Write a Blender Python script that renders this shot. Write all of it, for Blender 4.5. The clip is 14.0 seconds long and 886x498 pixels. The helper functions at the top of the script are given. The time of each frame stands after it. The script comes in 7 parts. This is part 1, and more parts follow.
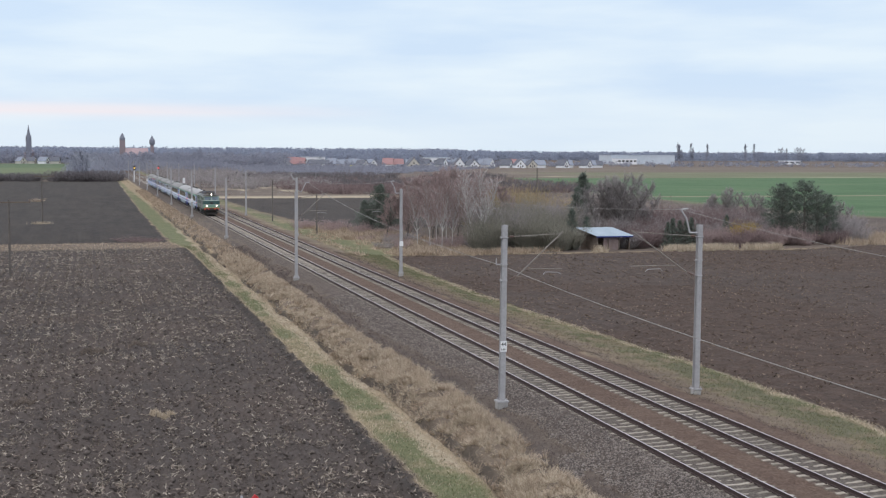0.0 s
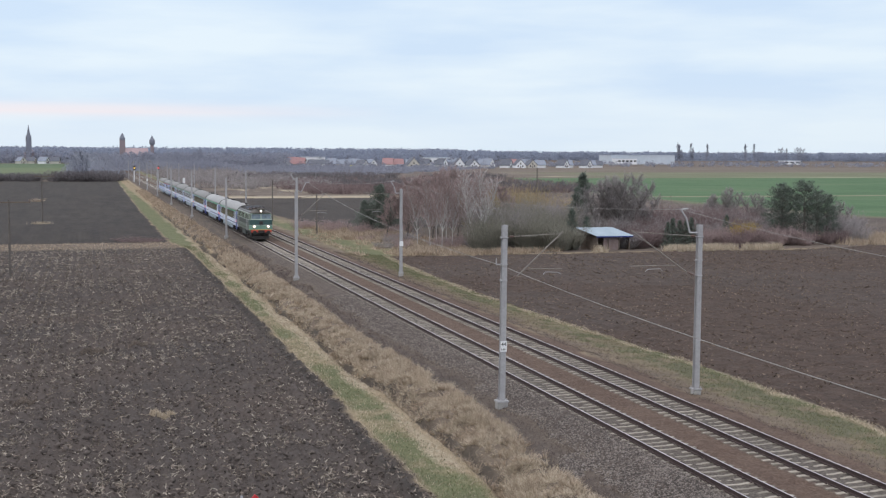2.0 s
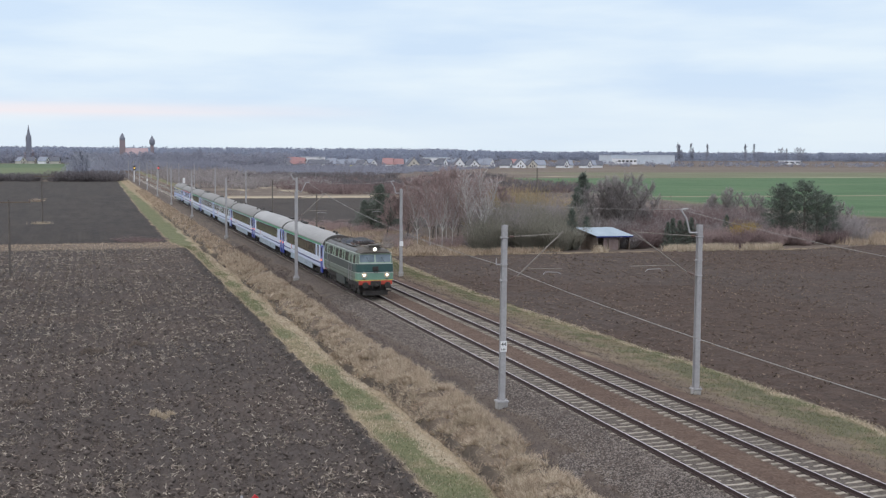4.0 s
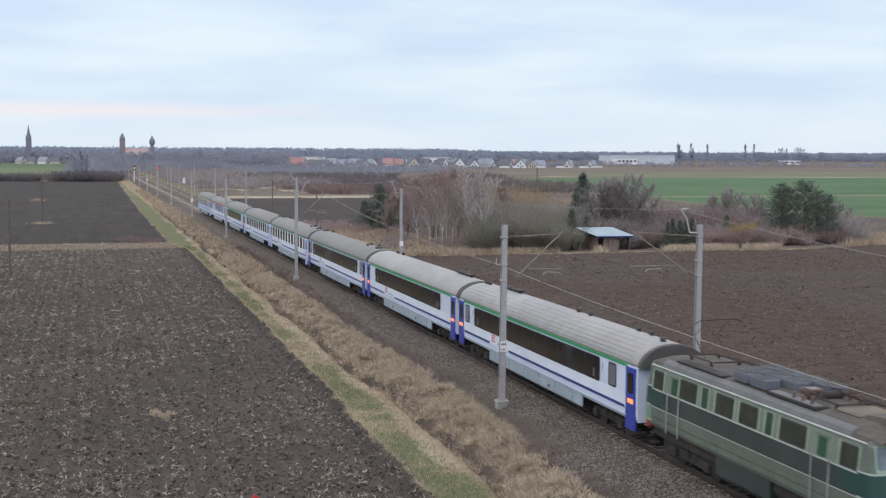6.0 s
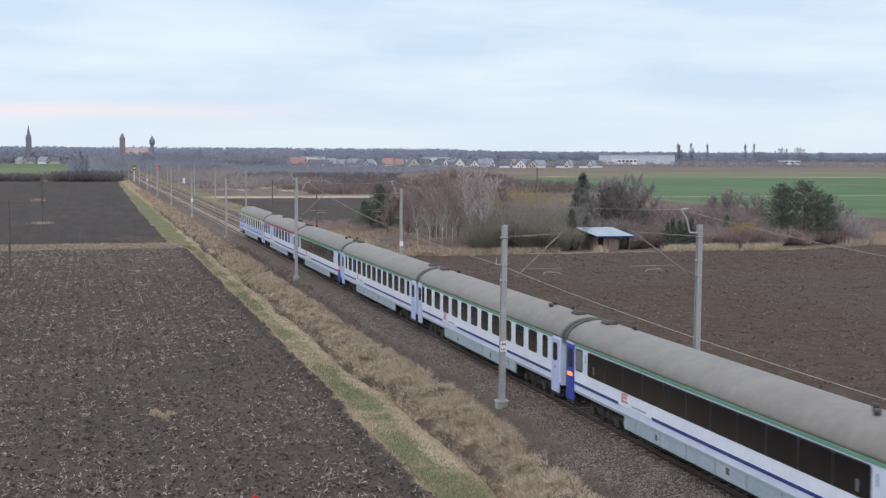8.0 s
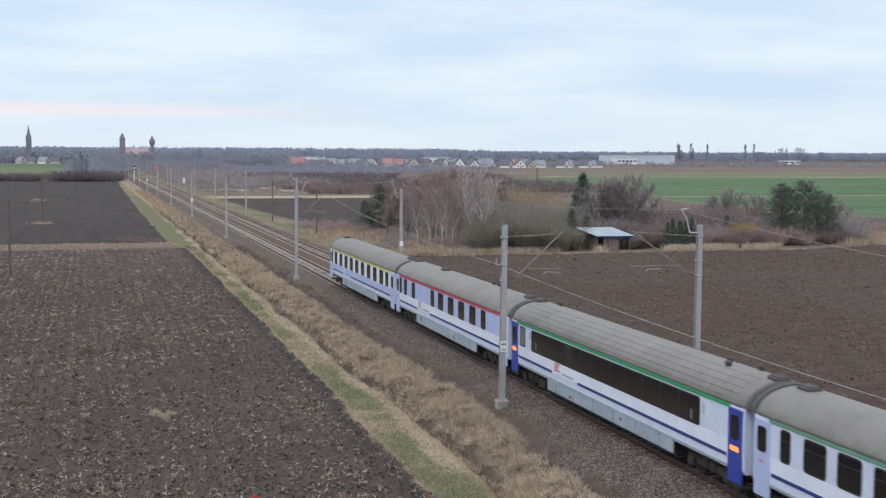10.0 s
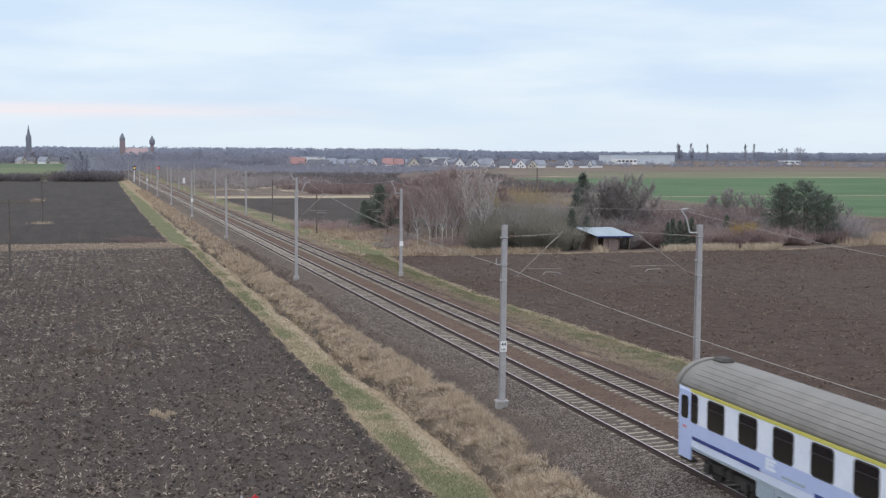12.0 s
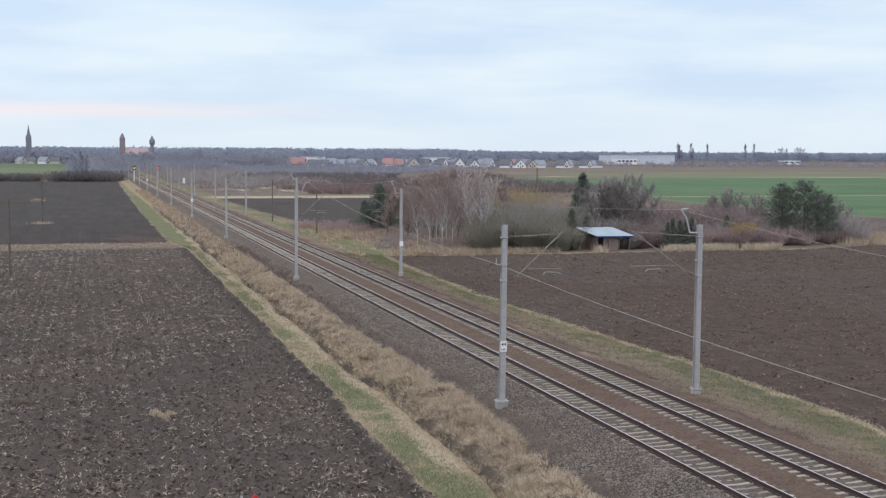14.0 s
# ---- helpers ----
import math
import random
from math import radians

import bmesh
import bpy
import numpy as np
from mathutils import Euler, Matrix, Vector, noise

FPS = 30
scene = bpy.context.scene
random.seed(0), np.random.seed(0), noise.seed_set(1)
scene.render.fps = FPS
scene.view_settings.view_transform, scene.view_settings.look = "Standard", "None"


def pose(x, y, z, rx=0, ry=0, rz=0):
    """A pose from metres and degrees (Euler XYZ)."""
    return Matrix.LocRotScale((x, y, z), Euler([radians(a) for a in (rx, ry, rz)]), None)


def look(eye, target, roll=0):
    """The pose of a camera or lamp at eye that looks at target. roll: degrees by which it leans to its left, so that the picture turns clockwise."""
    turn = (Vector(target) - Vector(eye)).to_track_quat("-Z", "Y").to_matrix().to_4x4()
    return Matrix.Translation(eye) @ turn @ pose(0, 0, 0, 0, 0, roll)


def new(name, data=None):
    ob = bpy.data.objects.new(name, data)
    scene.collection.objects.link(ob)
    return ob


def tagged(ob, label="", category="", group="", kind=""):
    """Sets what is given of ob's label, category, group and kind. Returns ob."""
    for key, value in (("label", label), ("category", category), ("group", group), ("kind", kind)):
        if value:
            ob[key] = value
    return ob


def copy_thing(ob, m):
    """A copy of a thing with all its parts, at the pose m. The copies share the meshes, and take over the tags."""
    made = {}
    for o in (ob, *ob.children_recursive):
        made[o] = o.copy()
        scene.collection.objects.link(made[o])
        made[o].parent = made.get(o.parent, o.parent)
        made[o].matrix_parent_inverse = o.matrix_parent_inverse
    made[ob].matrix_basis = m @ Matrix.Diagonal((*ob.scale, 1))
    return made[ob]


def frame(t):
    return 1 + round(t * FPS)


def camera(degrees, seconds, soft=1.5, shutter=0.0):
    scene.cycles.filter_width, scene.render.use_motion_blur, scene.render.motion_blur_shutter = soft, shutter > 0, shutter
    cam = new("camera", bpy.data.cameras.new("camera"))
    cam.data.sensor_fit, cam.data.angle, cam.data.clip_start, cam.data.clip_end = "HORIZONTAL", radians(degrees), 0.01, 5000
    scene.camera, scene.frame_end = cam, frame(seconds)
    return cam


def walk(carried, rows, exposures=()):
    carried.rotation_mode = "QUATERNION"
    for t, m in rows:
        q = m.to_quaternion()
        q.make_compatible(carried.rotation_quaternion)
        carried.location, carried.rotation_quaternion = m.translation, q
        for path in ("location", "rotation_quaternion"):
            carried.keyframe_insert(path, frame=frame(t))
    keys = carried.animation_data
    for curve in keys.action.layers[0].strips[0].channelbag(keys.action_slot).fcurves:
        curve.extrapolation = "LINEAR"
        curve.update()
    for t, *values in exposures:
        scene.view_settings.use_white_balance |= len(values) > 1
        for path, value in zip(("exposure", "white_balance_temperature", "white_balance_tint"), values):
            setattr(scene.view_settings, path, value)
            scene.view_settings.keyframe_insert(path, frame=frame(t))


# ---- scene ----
# ---------------------------------------------------------------- camera
EYE = (-21.684, 0.0, 11.320)
YAW, PITCH = 0.27776, 0.07593
AIM = (EYE[0] + math.sin(YAW) * math.cos(PITCH), math.cos(YAW) * math.cos(PITCH), EYE[2] - math.sin(PITCH))
cam = camera(39.04, 14.0, soft=1.22, shutter=0.14)
walk(cam, [(0.0, look(EYE, AIM, 0.2516)), (14.0, look(EYE, AIM, 0.2516))], exposures=[(0.0, 0.0), (14.0, 0.0)])

# ---------------------------------------------------------------- world and sun


def make_world():
    w = bpy.data.worlds.new("overcast_sky")
    scene.world = w
    w.use_nodes = True
    nt = w.node_tree
    nt.nodes.clear()
    out = nt.nodes.new("ShaderNodeOutputWorld")
    mix = nt.nodes.new("ShaderNodeMixShader")
    mix.inputs[0].default_value = 0.88
    b1 = nt.nodes.new("ShaderNodeBackground")
    b2 = nt.nodes.new("ShaderNodeBackground")
    sky = nt.nodes.new("ShaderNodeTexSky")
    sky.sky_type = "NISHITA"
    sky.sun_disc = False
    sky.sun_elevation = radians(12)
    sky.sun_rotation = radians(-60)
    nt.links.new(sky.outputs[0], b1.inputs[0])
    b1.inputs[1].default_value = 0.10
    co = nt.nodes.new("ShaderNodeTexCoord")
    mp = nt.nodes.new("ShaderNodeMapping")
    mp.inputs["Scale"].default_value = (5.0, 5.0, 32.0)
    mp.inputs["Location"].default_value = (3.1, 0.4, 0.2)
    nt.links.new(co.outputs["Generated"], mp.inputs[0])
    n = nt.nodes.new("ShaderNodeTexNoise")
    n.inputs["Scale"].default_value = 1.0
    n.inputs["Detail"].default_value = 5.0
    n.inputs["Roughness"].default_value = 0.5
    nt.links.new(mp.outputs[0], n.inputs["Vector"])
    r = nt.nodes.new("ShaderNodeValToRGB")
    r.color_ramp.elements[0].position = 0.36
    r.color_ramp.elements[0].color = (0.63, 0.775, 0.97, 1)
    r.color_ramp.elements[1].position = 0.64
    r.color_ramp.elements[1].color = (0.785, 0.895, 1.0, 1)
    nt.links.new(n.outputs[0], r.inputs[0])
    # paler veil low over the horizon
    sep = nt.nodes.new("ShaderNodeSeparateXYZ")
    nt.links.new(co.outputs["Generated"], sep.inputs[0])
    veil = nt.nodes.new("ShaderNodeMapRange")
    veil.inputs["From Min"].default_value = 0.0
    veil.inputs["From Max"].default_value = 0.055
    veil.inputs["To Min"].default_value = 0.75
    veil.inputs["To Max"].default_value = 0.0
    nt.links.new(sep.outputs["Z"], veil.inputs["Value"])
    m1 = nt.nodes.new("ShaderNodeMixRGB")
    m1.inputs["Color2"].default_value = (0.78, 0.885, 0.98, 1)
    nt.links.new(veil.outputs[0], m1.inputs["Fac"])
    nt.links.new(r.outputs[0], m1.inputs["Color1"])
    # rosy break in the cloud deck towards the west
    band = nt.nodes.new("ShaderNodeValToRGB")
    band.color_ramp.elements[0].position = 0.026
    band.color_ramp.elements[0].color = (0, 0, 0, 1)
    band.color_ramp.elements[1].position = 0.040
    band.color_ramp.elements[1].color = (0, 0, 0, 1)
    e = band.color_ramp.elements.new(0.0325)
    e.color = (1, 1, 1, 1)
    nt.links.new(sep.outputs["Z"], band.inputs[0])
    west = nt.nodes.new("ShaderNodeMapRange")
    west.inputs["From Min"].default_value = 0.24
    west.inputs["From Max"].default_value = 0.02
    west.inputs["To Max"].default_value = 0.75
    nt.links.new(sep.outputs["X"], west.inputs["Value"])
    mul = nt.nodes.new("ShaderNodeMath")
    mul.operation = "MULTIPLY"
    nt.links.new(band.outputs[0], mul.inputs[0])
    nt.links.new(west.outputs[0], mul.inputs[1])
    m2 = nt.nodes.new("ShaderNodeMixRGB")
    m2.inputs["Color2"].default_value = (0.95, 0.82, 0.86, 1)
    nt.links.new(mul.outputs[0], m2.inputs["Fac"])
    nt.links.new(m1.outputs[0], m2.inputs["Color1"])
    # the deck is thinner and whiter overhead
    high = nt.nodes.new("ShaderNodeMapRange")
    high.inputs["From Min"].default_value = 0.14
    high.inputs["From Max"].default_value = 0.55
    nt.links.new(sep.outputs["Z"], high.inputs["Value"])
    m3 = nt.nodes.new("ShaderNodeMixRGB")
    m3.inputs["Color2"].default_value = (1.18, 1.195, 1.30, 1)
    nt.links.new(high.outputs[0], m3.inputs["Fac"])
    nt.links.new(m2.outputs[0], m3.inputs["Color1"])
    nt.links.new(m3.outputs[0], b2.inputs[0])
    b2.inputs[1].default_value = 1.08
    nt.links.new(b1.outputs[0], mix.inputs[1])
    nt.links.new(b2.outputs[0], mix.inputs[2])
    nt.links.new(mix.outputs[0], out.inputs[0])


make_world()
sun = new("sun", bpy.data.lights.new("sun", "SUN"))
sun.data.energy = 0.8
sun.data.angle = radians(25)
sun.data.color = (1.0, 0.97, 0.955)
sun.matrix_world = look((0, 0, 50), (30, 35, 0))

# ---------------------------------------------------------------- helpers


def mat(name, c1, c2, scale=2.0, fine=20.0, rough=0.8, metal=0.0, bump=0.0, spread=0.18, isl=0.0, obj=0.0, emit=0.0, loose=0.0, spec=0.5):
    """Two-scale mottled paint, stone or earth; isl and obj vary it from piece to piece, loose lets light through a thin tangle."""
    m = bpy.data.materials.new(name)
    m.use_nodes = True
    nt = m.node_tree
    b = nt.nodes["Principled BSDF"]
    b.inputs["Roughness"].default_value = rough
    b.inputs["Metallic"].default_value = metal
    b.inputs["Specular IOR Level"].default_value = spec
    tc = nt.nodes.new("ShaderNodeTexCoord")
    n1 = nt.nodes.new("ShaderNodeTexNoise")
    n1.inputs["Scale"].default_value = scale
    n1.inputs["Detail"].default_value = 4
    n2 = nt.nodes.new("ShaderNodeTexNoise")
    n2.inputs["Scale"].default_value = fine
    n2.inputs["Detail"].default_value = 3
    nt.links.new(tc.outputs["Object"], n1.inputs["Vector"])
    nt.links.new(tc.outputs["Object"], n2.inputs["Vector"])
    add = nt.nodes.new("ShaderNodeMath")
    add.operation = "MULTIPLY_ADD"
    add.inputs[1].default_value = 0.45
    nt.links.new(n2.outputs[0], add.inputs[0])
    sub = nt.nodes.new("ShaderNodeMath")
    sub.operation = "MULTIPLY_ADD"
    sub.inputs[1].default_value = 0.55
    sub.inputs[2].default_value = 0.0
    nt.links.new(n1.outputs[0], sub.inputs[0])
    nt.links.new(sub.outputs[0], add.inputs[2])
    fac = add.outputs[0]
    for amount, kind in ((isl, "geo"), (obj, "obj")):
        if amount:
            src = nt.nodes.new("ShaderNodeNewGeometry" if kind == "geo" else "ShaderNodeObjectInfo")
            k = nt.nodes.new("ShaderNodeMath")
            k.operation = "MULTIPLY_ADD"
            k.inputs[1].default_value = amount
            k.inputs[2].default_value = -amount / 2
            nt.links.new(src.outputs["Random Per Island" if kind == "geo" else "Random"], k.inputs[0])
            s = nt.nodes.new("ShaderNodeMath")
            nt.links.new(fac, s.inputs[0])
            nt.links.new(k.outputs[0], s.inputs[1])
            fac = s.outputs[0]
    r = nt.nodes.new("ShaderNodeValToRGB")
    r.color_ramp.elements[0].position = 0.5 - spread
    r.color_ramp.elements[1].position = 0.5 + spread
    r.color_ramp.elements[0].color = (*c1, 1)
    r.color_ramp.elements[1].color = (*c2, 1)
    nt.links.new(fac, r.inputs[0])
    nt.links.new(r.outputs[0], b.inputs["Base Color"])
    if bump:
        bp = nt.nodes.new("ShaderNodeBump")
        bp.inputs["Strength"].default_value = min(1.0, bump)
        bp.inputs["Distance"].default_value = 0.03
        nt.links.new(n2.outputs[0], bp.inputs["Height"])
        nt.links.new(bp.outputs[0], b.inputs["Normal"])
    if loose:
        tr = nt.nodes.new("ShaderNodeBsdfTranslucent")
        nt.links.new(r.outputs[0], tr.inputs["Color"])
        mx = nt.nodes.new("ShaderNodeMixShader")
        mx.inputs[0].default_value = loose
        nt.links.new(b.outputs[0], mx.inputs[1])
        nt.links.new(tr.outputs[0], mx.inputs[2])
        nt.links.new(mx.outputs[0], nt.nodes["Material Output"].inputs["Surface"])
    if emit:
        b.inputs["Emission Color"].default_value = (*c2, 1)
        b.inputs["Emission Strength"].default_value = emit
    return m


def thing(name, label, category, at=(0, 0, 0), rz=0.0, group="", kind=""):
    e = new(name)
    e.empty_display_size = 0.3
    e.matrix_basis = pose(*at, 0, 0, rz)
    return tagged(e, label, category, group, kind)


def part(name, bm, material, parent=None, label="", smooth=False):
    me = bpy.data.meshes.new(name)
    bm.normal_update()
    bm.to_mesh(me)
    bm.free()
    for m in material if isinstance(material, (list, tuple)) else [material]:
        me.materials.append(m)
    if smooth:
        me.polygons.foreach_set("use_smooth", [True] * len(me.polygons))
    ob = new(name, me)
    ob.parent = parent
    if label:
        ob["label"] = label
    return ob


def again(ob, x, y, z, parent=None, rz=0.0):
    """One more object on the same mesh, with its sub-parts."""
    c = copy_thing(ob, pose(x, y, z, 0, 0, rz))
    c.parent = parent if parent else ob.parent
    return c


def box(bm, x0, y0, z0, x1, y1, z1, bevel=0.0, mi=0):
    vs = [bm.verts.new((x, y, z)) for z in (z0, z1) for y in (y0, y1) for x in (x0, x1)]
    fs = [bm.faces.new([vs[i] for i in q]) for q in ((0, 2, 3, 1), (4, 5, 7, 6), (0, 1, 5, 4), (2, 6, 7, 3), (0, 4, 6, 2), (1, 3, 7, 5))]
    for f in fs:
        f.material_index = mi
    if bevel:
        es = list({e for f in fs for e in f.edges})
        bmesh.ops.bevel(bm, geom=es, offset=bevel, segments=1, affect="EDGES")
    return bm


def tube(bm, p0, p1, r0, r1=None, n=8, cap=True, mi=0):
    p0, p1 = Vector(p0), Vector(p1)
    r1 = r0 if r1 is None else r1
    d = (p1 - p0).normalized()
    a = d.orthogonal().normalized()
    b = d.cross(a)
    rings = []
    for p, r in ((p0, r0), (p1, r1)):
        rings.append([bm.verts.new(p + (a * math.cos(2 * math.pi * i / n) + b * math.sin(2 * math.pi * i / n)) * r) for i in range(n)])
    for i in range(n):
        f = bm.faces.new((rings[0][i], rings[0][(i + 1) % n], rings[1][(i + 1) % n], rings[1][i]))
        f.material_index = mi
    if cap:
        for f in (bm.faces.new(rings[0][::-1]), bm.faces.new(rings[1])):
            f.material_index = mi
    return bm


def loft(bm, rings, cap=True):
    vs = [[bm.verts.new(p) for p in r] for r in rings]
    n = len(vs[0])
    for a, b in zip(vs, vs[1:]):
        for i in range(n):
            bm.faces.new((a[i], a[(i + 1) % n], b[(i + 1) % n], b[i]))
    if cap:
        bm.faces.new(vs[0][::-1])
        bm.faces.new(vs[-1])
    return bm


def B():
    return bmesh.new()


def slab(*a, bevel=0.0):
    return box(B(), *a, bevel=bevel)


def rounded(bm, x, y0, z0, y1, z1, r, depth):
    """A rounded upright plate in the plane x, standing out by depth."""
    pts = []
    for cy, cz, a0 in ((y1 - r, z1 - r, 0), (y0 + r, z1 - r, 90), (y0 + r, z0 + r, 180), (y1 - r, z0 + r, 270)):
        for k in range(3):
            a = radians(a0 + 45 * k)
            pts.append((cy + r * math.cos(a), cz + r * math.sin(a)))
    f = [bm.verts.new((x + depth, y, z)) for y, z in pts]
    b = [bm.verts.new((x, y, z)) for y, z in pts]
    s = 1 if depth > 0 else -1
    bm.faces.new(f[::s])
    n = len(f)
    for i in range(n):
        q = (b[i], b[(i + 1) % n], f[(i + 1) % n], f[i])
        bm.faces.new(q[::s])
    return bm


def mesh_np(name, verts, faces, material, parent=None, label="", category="", kind="", smooth=False):
    """An object from arrays of vertices and of triangles or quads."""
    me = bpy.data.meshes.new(name)
    verts = np.ascontiguousarray(verts, dtype=np.float32)
    faces = np.ascontiguousarray(faces, dtype=np.int32)
    k = faces.shape[1]
    me.vertices.add(len(verts))
    me.vertices.foreach_set("co", verts.ravel())
    me.loops.add(faces.size)
    me.loops.foreach_set("vertex_index", faces.ravel())
    me.polygons.add(len(faces))
    me.polygons.foreach_set("loop_start", np.arange(0, faces.size, k, dtype=np.int32))
    me.update(calc_edges=True)
    me.validate()
    if smooth:
        me.polygons.foreach_set("use_smooth", np.ones(len(me.polygons), dtype=bool))
    for m in material if isinstance(material, (list, tuple)) else [material]:
        me.materials.append(m)
    ob = new(name, me)
    ob.parent = parent
    return tagged(ob, label, category, "", kind)


def vnoise(x, y, cell, seed):
    """Smooth value noise in 0..1 on a lattice of that cell."""
    g = np.random.default_rng(seed).random((256, 256))
    u, v = np.asarray(x) / cell, np.asarray(y) / cell
    i, j = np.floor(u).astype(int), np.floor(v).astype(int)
    fu, fv = u - i, v - j
    fu, fv = fu * fu * (3 - 2 * fu), fv * fv * (3 - 2 * fv)
    i0, i1, j0, j1 = i % 256, (i + 1) % 256, j % 256, (j + 1) % 256
    return (g[i0, j0] * (1 - fu) + g[i1, j0] * fu) * (1 - fv) + (g[i0, j1] * (1 - fu) + g[i1, j1] * fu) * fv


def step(a, b, x):
    t = np.clip((x - a) / (b - a), 0, 1)
    return t * t * (3 - 2 * t)


def blades(base, way, length, width, rng):
    """Slender upright triangles: grass, straws, twigs."""
    n = len(base)
    side = np.cross(way, rng.normal(size=(n, 3)))
    side /= np.linalg.norm(side, axis=1)[:, None] + 1e-9
    w = (np.ones(n) * width)[:, None] / 2
    tip = base + way * (np.ones(n) * length)[:, None]
    v = np.stack([base - side * w, base + side * w, tip], 1).reshape(-1, 3)
    return v, np.arange(3 * n).reshape(-1, 3)


def unit(v):
    return v / (np.linalg.norm(v, axis=-1, keepdims=True) + 1e-9)


# ---------------------------------------------------------------- materials
M_TUBE = mat("dull_bracket_tube", (0.20, 0.18, 0.16), (0.33, 0.30, 0.27), 3, 14, 0.7, 0.1)
M_STEEL = mat("galvanised_steel", (0.33, 0.325, 0.335), (0.46, 0.455, 0.465), 1.5, 12, 0.55, 0.25)
M_CONC = mat("weathered_concrete", (0.27, 0.26, 0.25), (0.42, 0.41, 0.39), 2, 25, 0.9, bump=0.3, obj=0.25)
M_SLEEPER = mat("sleeper_concrete", (0.205, 0.182, 0.150), (0.375, 0.335, 0.28), 3, 30, 0.9, bump=0.3, obj=0.3, isl=0.2)
M_RUST = mat("rusty_rail_side", (0.038, 0.024, 0.023), (0.072, 0.046, 0.042), 2, 30, 0.75, 0.1)
M_RAILTOP = mat("polished_rail_head", (0.44, 0.40, 0.41), (0.56, 0.515, 0.525), 1, 10, 0.35, 0.8)
M_WIRE = mat("grey_wire", (0.27, 0.26, 0.245), (0.37, 0.355, 0.335), 2, 10, 0.6, 0.2)
M_INSUL = mat("brown_insulator", (0.10, 0.06, 0.05), (0.16, 0.10, 0.08), 4, 20, 0.3)
M_WHITE = mat("white_enamel", (0.74, 0.75, 0.76), (0.84, 0.85, 0.86), 3, 20, 0.45)
M_BLACK = mat("black_paint", (0.015, 0.015, 0.017), (0.03, 0.03, 0.032), 4, 20, 0.5)
M_RED = mat("red_paint", (0.50, 0.03, 0.04), (0.62, 0.06, 0.06), 4, 20, 0.5)
M_WOOD = mat("grey_brown_wood", (0.10, 0.075, 0.06), (0.19, 0.15, 0.12), 3, 40, 0.9, bump=0.3)
# train paints
M_BODY = mat("pale_grey_body_paint", (0.53, 0.605, 0.76), (0.64, 0.71, 0.86), 0.8, 9, 0.35)
M_BODYW = mat("white_body_paint", (0.63, 0.70, 0.83), (0.76, 0.82, 0.93), 0.6, 6, 0.35)
M_LILAC = mat("pale_blue_body_paint", (0.38, 0.47, 0.73), (0.46, 0.55, 0.82), 0.8, 9, 0.35)
M_SKIRT = mat("dusty_grey_skirt", (0.25, 0.32, 0.385), (0.38, 0.45, 0.515), 0.9, 7, 0.5)
M_LINE = mat("dark_blue_stripe", (0.018, 0.035, 0.17), (0.03, 0.05, 0.24), 2, 10, 0.35)
M_BLUE = mat("blue_door_paint", (0.02, 0.045, 0.30), (0.035, 0.065, 0.38), 2, 10, 0.35)
M_GREEN = mat("green_stripe", (0.02, 0.27, 0.10), (0.04, 0.36, 0.15), 2, 10, 0.4)
M_GREEN_F = mat("faded_green_stripe", (0.10, 0.26, 0.18), (0.17, 0.34, 0.25), 1.2, 8, 0.5)
M_YELLOW = mat("yellow_stripe", (0.50, 0.48, 0.10), (0.62, 0.58, 0.16), 2, 10, 0.4)
M_CRED = mat("crimson_stripe", (0.48, 0.02, 0.06), (0.60, 0.04, 0.09), 2, 10, 0.4)
M_ROOF_L = mat("light_grey_roof", (0.245, 0.24, 0.235), (0.345, 0.34, 0.33), 0.35, 2.2, 0.5)
M_ROOF_D = mat("sooty_grey_roof", (0.150, 0.145, 0.135), (0.215, 0.208, 0.195), 0.5, 2.5, 0.55)
M_GLASS = mat("dark_tinted_glass", (0.010, 0.009, 0.011), (0.026, 0.022, 0.024), 0.5, 3, 0.12, spec=0.3)
M_RUBBER = mat("black_rubber", (0.02, 0.02, 0.022), (0.045, 0.045, 0.05), 3, 20, 0.8)
M_UNDER = mat("dirty_underframe", (0.018, 0.016, 0.016), (0.05, 0.045, 0.042), 1.5, 12, 0.85)
M_AMBER = mat("amber_display", (1.0, 0.16, 0.03), (1.0, 0.24, 0.06), 40, 60, 0.5, emit=1.5)
M_LOCO_D = mat("dark_green_loco_paint", (0.010, 0.046, 0.044), (0.024, 0.074, 0.068), 0.8, 8, 0.4)
M_LOCO_S = mat("dull_green_side_panel", (0.022, 0.033, 0.032), (0.048, 0.060, 0.056), 0.8, 6, 0.5)
M_LOCO_L = mat("sage_green_loco_paint", (0.085, 0.112, 0.092), (0.155, 0.190, 0.158), 0.8, 8, 0.45)
M_LOCO_F = mat("light_green_front_paint", (0.13, 0.255, 0.195), (0.20, 0.335, 0.262), 0.8, 8, 0.4)
M_LOCO_R = mat("brown_grey_loco_roof", (0.048, 0.042, 0.036), (0.110, 0.098, 0.083), 0.9, 7, 0.75)
M_BOXES = mat("blue_grey_roof_boxes", (0.085, 0.095, 0.12), (0.16, 0.175, 0.215), 1.2, 9, 0.5)
M_LOCO_W = mat("olive_reflecting_glass", (0.030, 0.036, 0.028), (0.060, 0.068, 0.052), 0.6, 3, 0.15, spec=0.4)
M_LOCO_N = mat("dark_green_pane", (0.020, 0.060, 0.036), (0.045, 0.105, 0.062), 0.8, 4, 0.25)
M_LOCO_P = mat("pale_green_pillar", (0.27, 0.36, 0.27), (0.38, 0.47, 0.37), 1.2, 8, 0.5)
